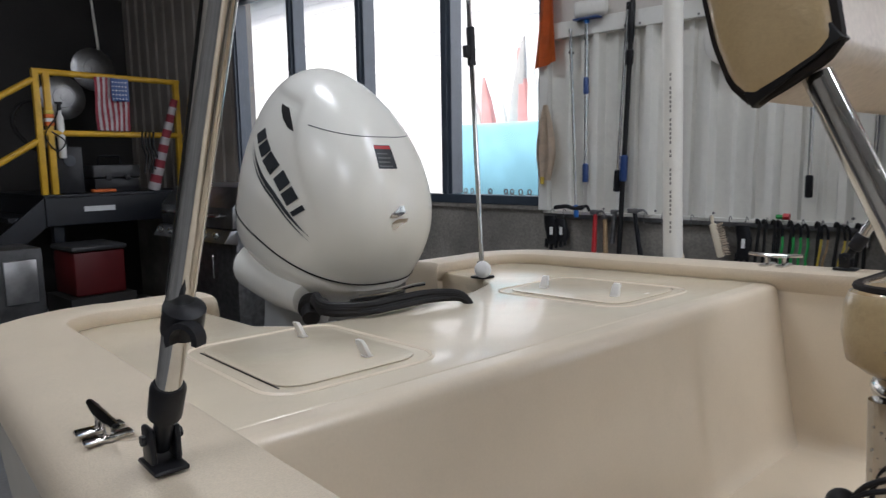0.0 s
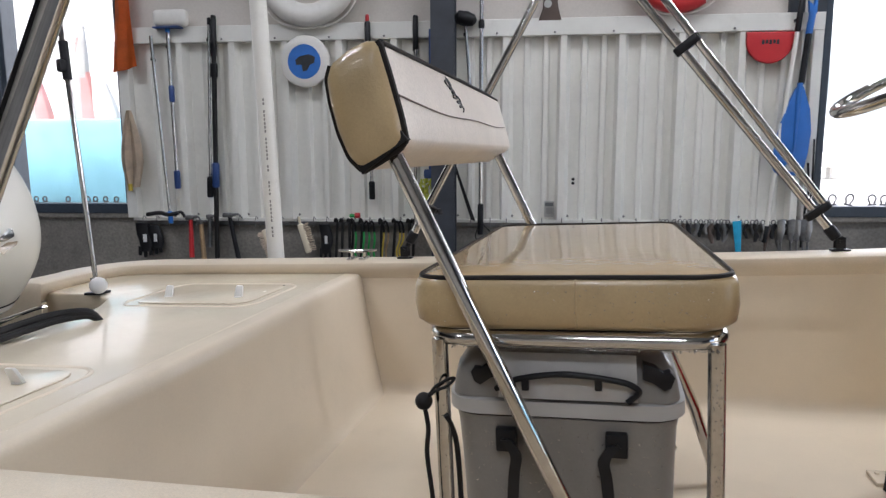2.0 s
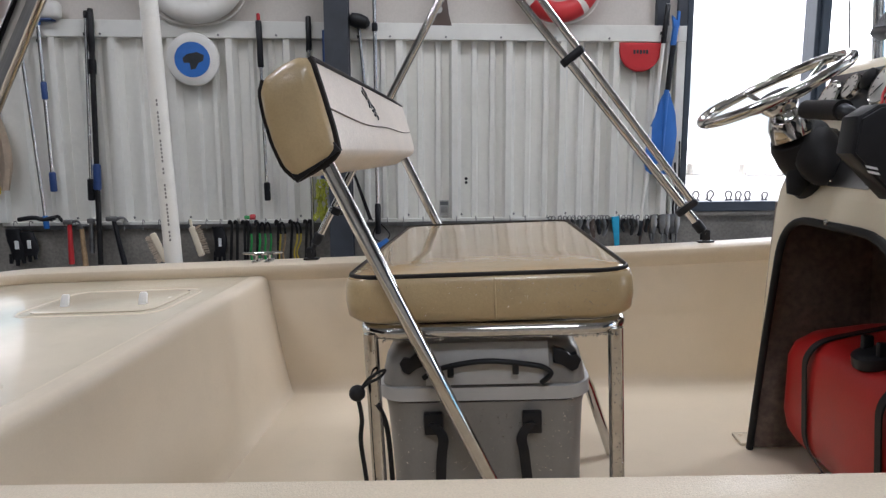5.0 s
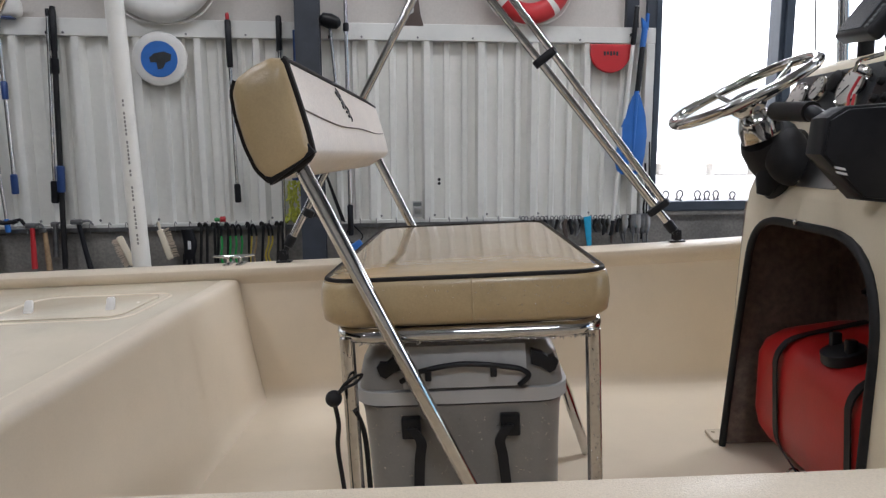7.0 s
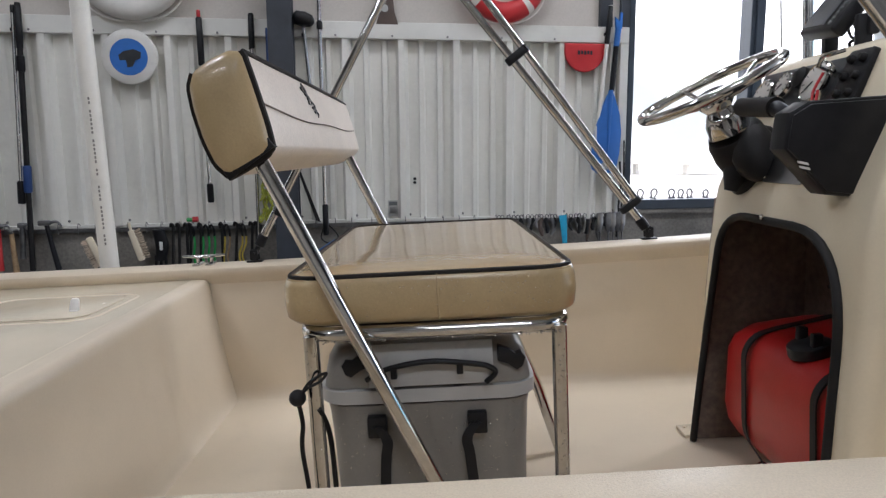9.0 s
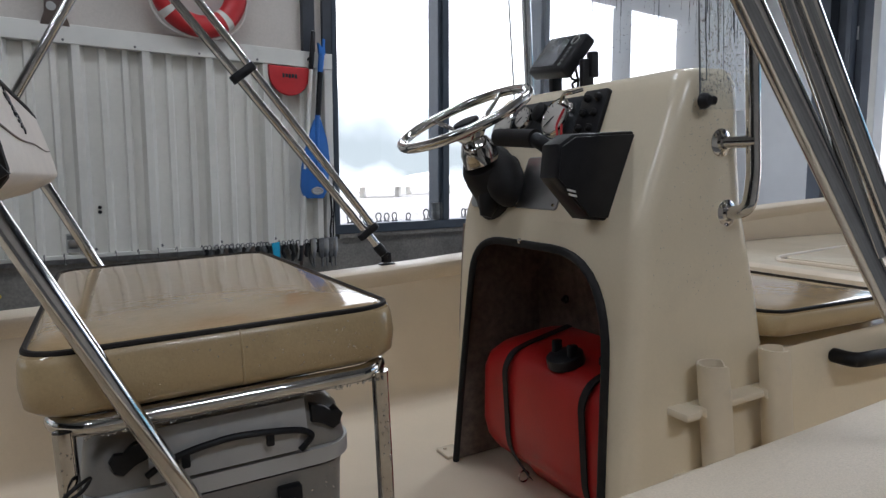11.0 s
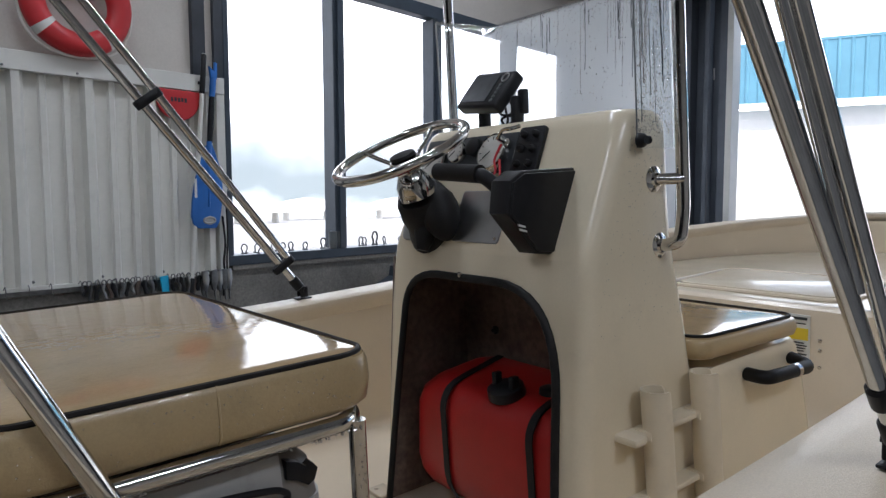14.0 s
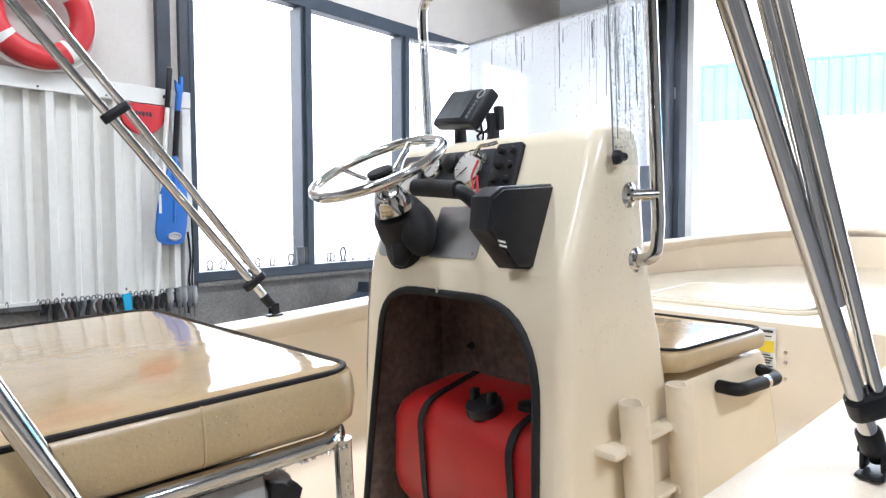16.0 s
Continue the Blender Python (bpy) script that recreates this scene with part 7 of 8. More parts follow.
for v in (0.080, -0.190):
    bm = bmesh.new()
    pts = rounded_line([(1.590, v - 0.004, FLOOR_Z + 0.012), (1.534, v, 0.868), (1.534, v + 0.01, 1.055), (1.560, v + 0.014, 1.088), (1.60, v + 0.02, 1.098), (1.75, v + 0.045, 1.115)], 0.03, 4)
    loops = [[p + Vector((0, -0.009, 0)), p + Vector((0, 0.009, 0)), p + Vector((0.003, 0.009, -0.003)), p + Vector((0.003, -0.009, -0.003))] for p in pts]
    rings(bm, loops)
    part("strap", bm, RUBBER, ft, "black hold-down strap")
    bm = bmesh.new()
    tube(bm, [Vector((1.578 + 0.014 * math.cos(g), v + 0.004, FLOOR_Z + 0.018 + 0.014 * math.sin(g))) for g in [2 * math.pi * q / 14 for q in range(14)]], 0.0022, 6, closed=True)
    part("ring", bm, CHROME, ft)
bm = bmesh.new()
lathe(bm, (1.600, -0.056, 1.090), (-0.25, 0, 1), [(0, 0.040), (0.004, 0.042), (0.022, 0.040), (0.026, 0.03)], 22)
for k in (-1, 1):
    box(bm, (1.585, -0.056 + k * 0.026 - 0.007, 1.109), (1.605, -0.056 + k * 0.026 + 0.007, 1.139), 0.003)
part("filler_cap", bm, BLACKP, ft, "black filler cap")
bm = bmesh.new()
lathe(bm, (1.66, -0.13, 1.098), (0, 0, 1), [(0, 0.028), (0.012, 0.027), (0.016, 0.015)], 18)
part("fuel_gauge", bm, BLACKP, ft)

# ---- things hung on the ribbed wall ----
WY_ = 3.352


def hung_pole(name, label, category, top, bottom, r, shaft, bits=(), group=""):
    """A pole on the wall: bits are (from, to, radius, material, part name) along its length in metres of height."""
    a, b = Vector((top[0], WY_, top[1])), Vector((bottom[0], WY_, bottom[1]))
    ob = thing(name, b, label, category, group)

    def at(z):
        return a.lerp(b, (a.z - z) / (a.z - b.z))

    bm = bmesh.new()
    rod(bm, a, b, r, seg=10)
    part("shaft", bm, shaft, ob)
    for z0, z1, rr, m, nm in bits:
        bm = bmesh.new()
        d = (at(z1) - at(z0)).normalized()
        ln = (at(z1) - at(z0)).length
        lathe(bm, at(z0), d, [(0, rr * 0.7), (0.006, rr), (ln - 0.006, rr), (ln, rr * 0.8)], 12)
        part(nm, bm, m, ob)
    bm = bmesh.new()
    zc = a.z - (a.z - b.z) * 0.12
    p = at(zc)
    box(bm, (p.x - r - 0.006, p.y - 0.004, p.z - 0.008), (p.x - r, 3.40, p.z + 0.008), 0.002)
    part("wall_clip", bm, BLACKP, ob)
    return ob


brush = hung_pole("deck_brush", "long-handled deck brush with a white head and blue grips", "brush", (-1.382, 2.245), (-1.376, 1.363), 0.010, ALU,
                  ((1.932, 1.842, 0.015, BLUE_D, "collar"), (1.466, 1.363, 0.017, BLUE_D, "grip"), (2.245, 2.215, 0.013, BLUE, "socket")))
bm = bmesh.new()
box(bm, (-1.452, WY_ - 0.035, 2.245), (-1.262, WY_ + 0.03, 2.335), 0.025, 3)
part("brush_head", bm, WHITE_P, brush, "worn white brush head")
bm = bmesh.new()
box(bm, (-1.455, WY_ - 0.03, 2.236), (-1.30, WY_ + 0.03, 2.244), 0.003)
part("brush_plate", bm, BLUE_D, brush)
hung_pole("thin_pole", "thin silver metal pole with a blue end cap", "pole", (-1.481, 2.20), (-1.430, 1.173), 0.0085, ALU, ((1.235, 1.165, 0.014, BLUE, "end_cap"),))
hung_pole("boat_hook", "black telescopic pole with a blue grip", "pole", (-1.118, 2.30), (-1.166, 0.967), 0.0135, RUBBER, ((2.285, 2.08, 0.016, BLACKP, "tip"), (2.05, 1.97, 0.019, BLACKP, "joint"), (1.508, 1.37, 0.020, BLUE_D, "grip")))
hung_pole("boat_hook", "silver boat hook with a black grip", "pole", (-1.143, 2.29), (-1.187, 1.314), 0.0085, ALU, ((1.43, 1.314, 0.018, BLACKP, "grip"), (2.29, 2.25, 0.010, BLACKP, "tip")))
hung_pole("boat_hook", "silver boat hook with a black head and red tip", "pole", (-0.269, 2.24), (-0.260, 1.305), 0.0095, ALU, ((2.25, 2.01, 0.016, BLACKP, "head"), (2.285, 2.25, 0.010, RED, "tip"), (1.405, 1.305, 0.017, BLACKP, "grip")))
hung_pole("boat_hook", "silver boat hook with a black head", "pole", (-0.011, 2.24), (-0.022, 1.10), 0.0095, ALU, ((2.275, 2.10, 0.015, BLACKP, "head"),))
hung_pole("boat_hook", "long silver pole with a black end", "pole", (0.338, 2.75), (0.336, 1.115), 0.0115, ALU, ((2.245, 2.20, 0.016, BLACKP, "joint"), (1.284, 1.115, 0.016, BLACKP, "end")))
mop = hung_pole("dark_broom", "dark broom hanging beside the steel column", "broom", (0.252, 2.25), (0.30, 1.60), 0.009, ALU)
bm = bmesh.new()
lathe(bm, (0.20, WY_ - 0.02, 2.262), (1, 0, -0.25), [(0, 0.012), (0.015, 0.034), (0.06, 0.04), (0.10, 0.03), (0.115, 0.01)], 16)
part("head", bm, BLACKP, mop)
hung_pole("long_pole", "long pale pole with a black foot leaning on the wall", "pole", (1.937, 2.36), (1.826, 1.089), 0.0115, PVC, ((1.175, 1.085, 0.014, BLACKP, "foot"), (2.36, 2.15, 0.014, BLACKP, "sleeve")))
dk = thing("diagonal_brace", (0.20, 3.34, 1.19), "black strap stretched beside the steel column", "strap")
bm = bmesh.new()
prism(bm, [(0.205, 3.33, 1.49), (0.205, 3.33, 1.45), (0.285, 3.33, 1.20), (0.31, 3.33, 1.19)], (0, -0.006, 0), (0, 0.006, 0))
part("strap", bm, RUBBER, dk)

# paddle
pd = thing("paddle", (1.94, WY_, 1.43), "blue plastic paddle with a black shaft hung on the wall", "paddle")
bm = bmesh.new()
out_ = [(1.955, 1.905), (1.975, 1.86), (2.005, 1.77), (2.018, 1.66), (2.010, 1.55), (1.995, 1.47), (1.975, 1.435), (1.88, 1.435), (1.850, 1.45), (1.838, 1.50), (1.846, 1.60), (1.875, 1.74), (1.925, 1.87)]
prism(bm, [(x, WY_, z) for x, z in out_], (0, -0.012, 0), (0, 0.010, 0), 0.006)
bl = part("blade", bm, BLUE, pd)
bm = bmesh.new()
tube(bm, [Vector((1.935 + 0.032 * math.cos(a), WY_ - 0.014, 1.478 + 0.016 * math.sin(a))) for a in [2 * math.pi * q / 20 for q in range(20)]], 0.006, 8, closed=True)
lathe(bm, (1.935, WY_ - 0.0135, 1.478), (0, -1, 0), [(0, 0.024), (0.0012, 0.024)], 16)
part("hand_slot", bm, GREY_L, bl)
bm = bmesh.new()
rod(bm, (1.945, WY_ - 0.012, 1.90), (1.935, WY_ - 0.012, 1.55), 0.014, 0.006)
part("spine", bm, BLUE, bl)
bm = bmesh.new()
rod(bm, (1.955, WY_, 1.895), (1.975, WY_, 2.14), 0.0155)
part("shaft", bm, BLACKP, pd)
bm = bmesh.new()
rod(bm, (1.975, WY_, 2.14), (1.985, WY_, 2.24), 0.0165)
prism(bm, [(1.968, WY_, 2.24), (2.003, WY_, 2.235), (2.006, WY_, 2.32), (1.993, WY_, 2.325), (1.988, WY_, 2.275), (1.962, WY_, 2.30)], (0, -0.010, 0), (0, 0.010, 0), 0.003)
part("hook_grip", bm, BLUE, pd)
bm = bmesh.new()
box(bm, (1.855, WY_ - 0.0145, 1.60), (1.868, WY_ - 0.0125, 1.70))
part("label", bm, STICK_W, bl, smooth=0)

# discs and rings
dc = thing("flying_disc", (-0.616, 3.39, 2.050), "white plastic flying disc with a round blue print", "flying disc")
bm = bmesh.new()
lathe(bm, (-0.616, 3.372, 2.050), (0, -1, 0), [(0, 0.134), (0.012, 0.138), (0.022, 0.134), (0.029, 0.118), (0.031, 0.10), (0.032, 0.04)], 40)
rim_ = part("disc", bm, WHITE_P, dc)
bm = bmesh.new()
lathe(bm, (-0.616, 3.3402, 2.047), (0, -1, 0), [(0, 0.091), (0.0012, 0.091)], 36)
part("print", bm, BLUE, rim_)
bm = bmesh.new()
prism(bm, [(-0.665, 3.3388, 2.055), (-0.640, 3.3388, 2.075), (-0.59, 3.3388, 2.085), (-0.555, 3.3388, 2.07), (-0.56, 3.3388, 2.04), (-0.585, 3.3388, 2.03), (-0.60, 3.3388, 2.0), (-0.625, 3.3388, 1.995), (-0.63, 3.3388, 2.03), (-0.66, 3.3388, 2.03)], (0, 0, 0), (0, -0.0012, 0))
part("emblem", bm, DECAL, rim_, "plain dark emblem shape", smooth=0)
rd = thing("red_half_disc", (1.797, 3.37, 2.07), "red plastic disc half hidden under the wall trim", "flying disc")
bm = bmesh.new()
half = [(1.797 + 0.117 * math.cos(a), 3.385, 2.118 + 0.117 * math.sin(a)) for a in [radians(180 + 7.5 * q) for q in range(25)]]
prism(bm, half + [(1.914, 3.385, 2.158), (1.680, 3.385, 2.158)], (0, 0, 0), (0, -0.022, 0), 0.008, 3)
h_ = part("disc", bm, RED, rd)
bm = bmesh.new()
for i in range(5):
    box(bm, (1.755 + i * 0.018, 3.3612, 2.095 + 0.003 * (i % 2)), (1.768 + i * 0.018, 3.3625, 2.118), 0.001)
part("print_marks", bm, DECAL, h_, "illegible dark print as plain bars", smooth=0)


def life_ring(c, r0, r1, main, bands, label):
    ob = thing("life_ring", (c[0], 3.38, c[1] - r0 - r1), label, "life ring", "life rings on the wall")
    n = 60
    pieces = []
    for k in range(8):
        lo, hi = 45 * k, 45 * (k + 1)
        cuts = ((lo, lo + 36, main), (lo + 36, hi, bands)) if k % 2 == 0 else ((lo, hi, main),)
        for a0, a1, m in cuts:
            bm = bmesh.new()
            pts = [Vector((c[0] + r0 * math.cos(radians(a)), 3.372 - r1 * 0.6, c[1] + r0 * math.sin(radians(a)))) for a in [a0 + (a1 - a0) * q / 8 for q in range(9)]]
            loops = []
            for q, p in enumerate(pts):
                rad = (p - Vector((c[0], p.y, c[1]))).normalized()
                loops.append([p + rad * r1 * math.cos(g) + Vector((0, -1, 0)) * r1 * 0.8 * math.sin(g) for g in [2 * math.pi * w / 14 for w in range(14)]])
            rings(bm, loops, cap0=False, cap1=False)
            part("band" if m is bands else "segment", bm, m, ob)
    bm = bmesh.new()
    tube(bm, smooth_line([Vector((c[0] + (r0 + r1 * (1.05 + 0.28 * math.sin(2 * radians(a)) ** 2)) * math.cos(radians(a)), 3.345, c[1] + (r0 + r1 * (1.05 + 0.28 * math.sin(2 * radians(a)) ** 2)) * math.sin(radians(a)))) for a in range(0, 361, 15)], 3), 0.005, 6)
    part("grab_line", bm, WHITE_P, ob)
    return ob


life_ring((-0.585, 2.50), 0.215, 0.060, WHITE_P, WHITE_P, "white life ring hung high on the wall")
life_ring((1.322, 2.492), 0.186, 0.055, RED, WHITE_P, "red life ring with white bands hung on the wall")
bt = thing("rubber_boot_shape", (0.69, 3.40, 2.24), "brown triangular rubber piece with a pale dot on the trim", "rubber piece")
bm = bmesh.new()
prism(bm, [(0.632, 3.39, 2.237), (0.752, 3.39, 2.237), (0.735, 3.39, 2.30), (0.720, 3.39, 2.42), (0.660, 3.39, 2.42), (0.655, 3.39, 2.30)], (0, -0.02, 0), (0, 0.02, 0), 0.004)
part("body", bm, BROWN, bt)
bm = bmesh.new()
lathe(bm, (0.680, 3.369, 2.32), (0, -1, 0), [(0, 0.020), (0.002, 0.020), (0.003, 0.01)], 16)
part("dot", bm, GREY_L, bt)
cd = thing("package_card", (0.708, 3.41, 1.21), "small blister pack standing on the wall rail", "package")
bm = bmesh.new()
box(bm, (0.682, 3.396, 1.2065), (0.735, 3.401, 1.295), 0.001)
part("card", bm, GREY_L, cd, smooth=0)
bm = bmesh.new()
box(bm, (0.690, 3.388, 1.225), (0.728, 3.396, 1.262), 0.004)
part("blister", bm, STEEL_D, cd)
bm = bmesh.new()
box(bm, (0.686, 3.394, 1.268), (0.731, 3.3957, 1.288))
part("header", bm, MOTOR_GREY, cd, smooth=0)

# cloths by the first window
oc = thing("orange_cloth", (-1.63, 3.36, 2.0), "orange cloth flag hanging beside the window", "cloth")
bm = bmesh.new()
loops = []
for j in range(12):
    t = j / 11
    z = 2.62 - 0.60 * t
    w0, w1 = -1.655 - 0.055 * t, -1.600 + 0.035 * t
    row = []
    for q in range(9):
        s = q / 8
        row.append(Vector((w0 + (w1 - w0) * s, 3.345 + 0.012 * math.sin(s * 9 + t * 3), z + 0.035 * (0.5 - s) * t * -1)))
    loops.append(row)
rings(bm, loops, closed=False, cap0=False, cap1=False)
bmesh.ops.solidify(bm, geom=bm.faces[:], thickness=0.003)
part("cloth", bm, ORANGE, oc)
tc_ = thing("tan_cloth", (-1.64, 3.36, 1.37), "tan work cloth hanging beside the window", "cloth")
bm = bmesh.new()
loops = []
for j in range(10):
    t = j / 9
    z = 1.80 - 0.43 * t
    hw = 0.012 + 0.055 * math.sin(min(t * 1.5, 1) * math.pi / 2) * (1 - 0.5 * max(0, t - 0.7) / 0.3)
    loops.append([Vector((-1.64 + hw * (2 * q / 8 - 1), 3.350 + 0.010 * math.sin(q * 1.7 + t * 2), z)) for q in range(9)])
rings(bm, loops, closed=False, cap0=False, cap1=False)
bmesh.ops.solidify(bm, geom=bm.faces[:], thickness=0.003)
part("cloth", bm, TANCLOTH, tc_)
bm = bmesh.new()
rod(bm, (-1.655, 3.345, 1.39), (-1.655, 3.345, 1.35), 0.012)
part("tag", bm, YCORD, tc_)


# ---- hooks and tools along the rail under the panel ----
rl = thing("tool_rail", (0.2, 3.40, 1.17), "dark hook rail along the foot of the panel", "tool rail")
bm = bmesh.new()
box(bm, (-1.66, 3.396, 1.153), (0.06, 3.424, 1.175), 0.002)
box(bm, (0.23, 3.396, 1.153), (2.05, 3.424, 1.175), 0.002)
part("rail", bm, SHADOW_STEEL, rl, smooth=0)
rnd = random.Random(9)
hook_xs = [-1.60 + 0.083 * i for i in range(20)] + [0.28 + 0.10 * i for i in range(10)] + [1.30 + 0.08 * i for i in range(10)]
for hx in hook_xs:
    bm = bmesh.new()
    x = hx + rnd.uniform(-0.015, 0.015)
    tube(bm, smooth_line([(x, 3.396, 1.19), (x, 3.372, 1.205), (x, 3.358, 1.19), (x, 3.362, 1.165), (x + 0.004, 3.350, 1.150)], 4), 0.0022, 6)
    part("hook", bm, SHADOW_STEEL, rl)


def hung(name, label, category, x, bits, group=""):
    """A small thing on a hook: bits are (points, radius, material, part name)."""
    ob = thing(name, (x, 3.36, 1.0), label, category, group)
    for pts, r, m, nm in bits:
        bm = bmesh.new()
        tube(bm, smooth_line([(x + a, 3.36 + d, z) for a, d, z in pts], 4), r, 8)
        part(nm, bm, m, ob)
    return ob


def pouch(x, w, z0, z1, m, label):
    ob = thing("work_glove", (x, 3.36, z0), label, "glove", "gloves on hooks")
    bm = bmesh.new()
    loops = []
    for j in range(6):
        t = j / 5
        hw = w * (0.55 + 0.45 * math.sin(math.pi * (0.25 + 0.6 * t)))
        loops.append([Vector((p.x, p.y, z1 + (z0 - z1) * t)) for p in oval((x + 0.01 * math.sin(4 * t + x), 3.365), hw, 0.022, 14, 2.4)])
    rings(bm, loops)
    part("palm", bm, m, ob)
    for k in range(3):
        bm = bmesh.new()
        tube(bm, [(x + (k - 1) * w * 0.6, 3.362, z0 + 0.03), (x + (k - 1) * w * 0.75, 3.36, z0 - 0.035 + 0.012 * abs(k - 1))], w * 0.30, 8, r_end=w * 0.22)
        part("finger", bm, m, ob)
    bm = bmesh.new()
    box(bm, (x + w * 0.1, 3.336, (z0 + z1) / 2 - 0.025), (x + w * 0.55, 3.341, (z0 + z1) / 2 + 0.02), 0.001)
    part("tag", bm, STICK_W, ob, smooth=0)
    return ob


pouch(-1.600, 0.045, 1.00, 1.165, BLACKP, "pair of black work gloves on a hook")
pouch(-1.535, 0.040, 1.02, 1.150, BLACKP, "black work glove with a white tag")
pouch(-0.535, 0.035, 1.00, 1.165, BLACKP, "black pouch with a white tag")


def hammer(x, m, z0, z1, label, lean=0.0, head=0.06):
    ob = thing("hammer", (x, 3.36, z0), label, "hammer", "hammers on the rail")
    bm = bmesh.new()
    tube(bm, [(x, 3.36, z1 + 0.01), (x + lean * 0.5, 3.358, (z0 + z1) / 2), (x + lean, 3.358, z0)], 0.011, 10, r_end=0.015)
    part("handle", bm, m, ob)
    bm = bmesh.new()
    box(bm, (x - head * 0.5, 3.345, z1), (x + head * 0.25, 3.375, z1 + 0.026), 0.006)
    tube(bm, smooth_line([(x + head * 0.2, 3.36, z1 + 0.014), (x + head * 0.7, 3.36, z1 + 0.018), (x + head, 3.36, z1 - 0.006)]), 0.009, 8, r_end=0.003)
    part("head", bm, SHADOW_STEEL, ob)


hammer(-1.315, RED, 0.97, 1.185, "hammer with a red handle hung on the rail", -0.005)
hammer(-1.255, WOOD, 0.96, 1.16, "hammer with a pale wooden handle on the rail", 0.008, 0.045)
hammer(-1.085, BLACKP, 0.955, 1.20, "claw hammer with a black grip on the rail", 0.045, 0.075)
hammer(-1.20, SHADOW_STEEL, 1.03, 1.19, "small steel hammer on the rail", -0.01, 0.04)


def scrub(x, z, tilt, label):
    ob = thing("scrub_brush", (x, 3.36, z - 0.07), label, "brush", "brushes on hooks")
    m = Matrix.Translation((x, 3.352, z)) @ Matrix.Rotation(radians(tilt), 4, "Y")
    bm = bmesh.new()
    box(bm, (-0.018, -0.012, -0.085), (0.018, 0.012, 0.085), 0.010, 3, m)
    tube(bm, [m @ Vector((0, 0, 0.08)), m @ Vector((0.004, 0, 0.125))], 0.008, 8)
    back = part("back", bm, CREAM_P, ob)
    bm = bmesh.new()
    r_ = random.Random(int(x * 1000) + 77)
    for i in range(90):
        a, b = r_.uniform(-0.075, 0.075), r_.uniform(-0.010, 0.010)
        p = m @ Vector((0.016, b, a))
        q = m @ Vector((0.046 + r_.uniform(-0.004, 0.004), b * 1.4, a * 1.1))
        rod(bm, p, q, 0.0022, 0.0014, seg=5)
    bristles = part("bristles", bm, TANCLOTH, ob)
    tagged(bristles, kind="stuff")


scrub(-0.852, 1.055, 158, "white scrubbing brush hung behind the pole")
scrub(-0.650, 1.085, -16, "worn cream scrubbing brush on a hook")
for i, (x, m) in enumerate([(-0.36, GREEN), (-0.315, GREEN), (-0.285, GREEN), (-0.255, GREEN)]):
    hung("bungee_strap", "green bungee strap with a black hook", "bungee strap", x, (([(0, 0, 1.13), (0.004, -0.006, 1.08), (-0.004, -0.004, 1.02), (0.002, 0, 0.96)], 0.006, GREEN, "cord"), ([(0, 0, 1.12), (0.002, -0.01, 1.16), (-0.01, -0.012, 1.185), (-0.022, -0.006, 1.17)], 0.006, BLACKP, "hook")), "straps on hooks")
for i, x in enumerate((-0.205, -0.180, -0.115, -0.095)):
    hung("bungee_strap", "yellow bungee strap with a black hook", "bungee strap", x, (([(0.006, 0, 1.13), (0.004, -0.006, 1.08), (-0.004 - 0.005 * i, -0.004, 1.02), (-0.008, 0, 0.97)], 0.005, YCORD if i != 1 else WOOD, "cord"), ([(0.006, 0, 1.12), (0.004, -0.01, 1.16), (-0.008, -0.012, 1.185), (-0.02, -0.006, 1.17)], 0.006, BLACKP, "hook")), "straps on hooks")
for i, x in enumerate((-0.475, -0.445, -0.405, -0.385, -0.335, -0.225, -0.15, -0.07, -0.045)):
    hung("bungee_strap", "black rubber tie-down strap on a hook", "bungee strap", x, (([(0, 0, 1.18), (0.006, -0.012, 1.195), (0.016, -0.01, 1.18), (0.012, -0.006, 1.12), (0.004 * (i % 3), 0, 0.98)], 0.0075, RUBBER, "cord"),), "straps on hooks")
hung("float", "small red and white float on the rail", "float", -0.345, (([(-0.015, 0, 1.215), (0.012, 0, 1.215)], 0.015, RED, "body"), ([(-0.045, 0, 1.213), (-0.017, 0, 1.213)], 0.010, GREEN, "end")))
hung("cable_coil", "dark pair of pliers and wire on the rail", "pliers", -1.44, (([(-0.13, -0.01, 1.215), (-0.05, -0.016, 1.225), (0.0, -0.016, 1.215), (0.06, -0.01, 1.225)], 0.012, BLACKP, "body"), ([(0.03, 0, 1.21), (0.07, -0.005, 1.23), (0.09, 0, 1.20)], 0.009, BLACKP, "grip")))
yg = thing("noodle_mop", (0.045, 3.34, 1.19), "yellow-green noodle wash mop hung by the column", "mop")
bm = bmesh.new()
r_ = random.Random(3)
for i in range(70):
    t = r_.random()
    x, y = 0.048 + r_.uniform(-0.034, 0.034) - 0.02 * (1 - t), 3.335 + r_.uniform(-0.02, 0.02)
    z = 1.215 + 0.215 * t
    tube(bm, [(x, y, z), (x + r_.uniform(-0.012, 0.012), y - 0.012, z - 0.012), (x + r_.uniform(-0.012, 0.012), y - 0.014, z - 0.03)], 0.006, 6)
tagged(part("strands", bm, YGREEN, yg), kind="stuff")
bm = bmesh.new()
box(bm, (0.03, 3.32, 1.42), (0.095, 3.35, 1.47), 0.01)
rod(bm, (0.065, 3.335, 1.46), (0.07, 3.335, 2.2), 0.009)
part("handle", bm, BLUE_D, yg)
bl_ = thing("blue_brush", (0.27, 3.33, 1.02), "small brush with a blue and yellow back on a hook", "brush")
bm = bmesh.new()
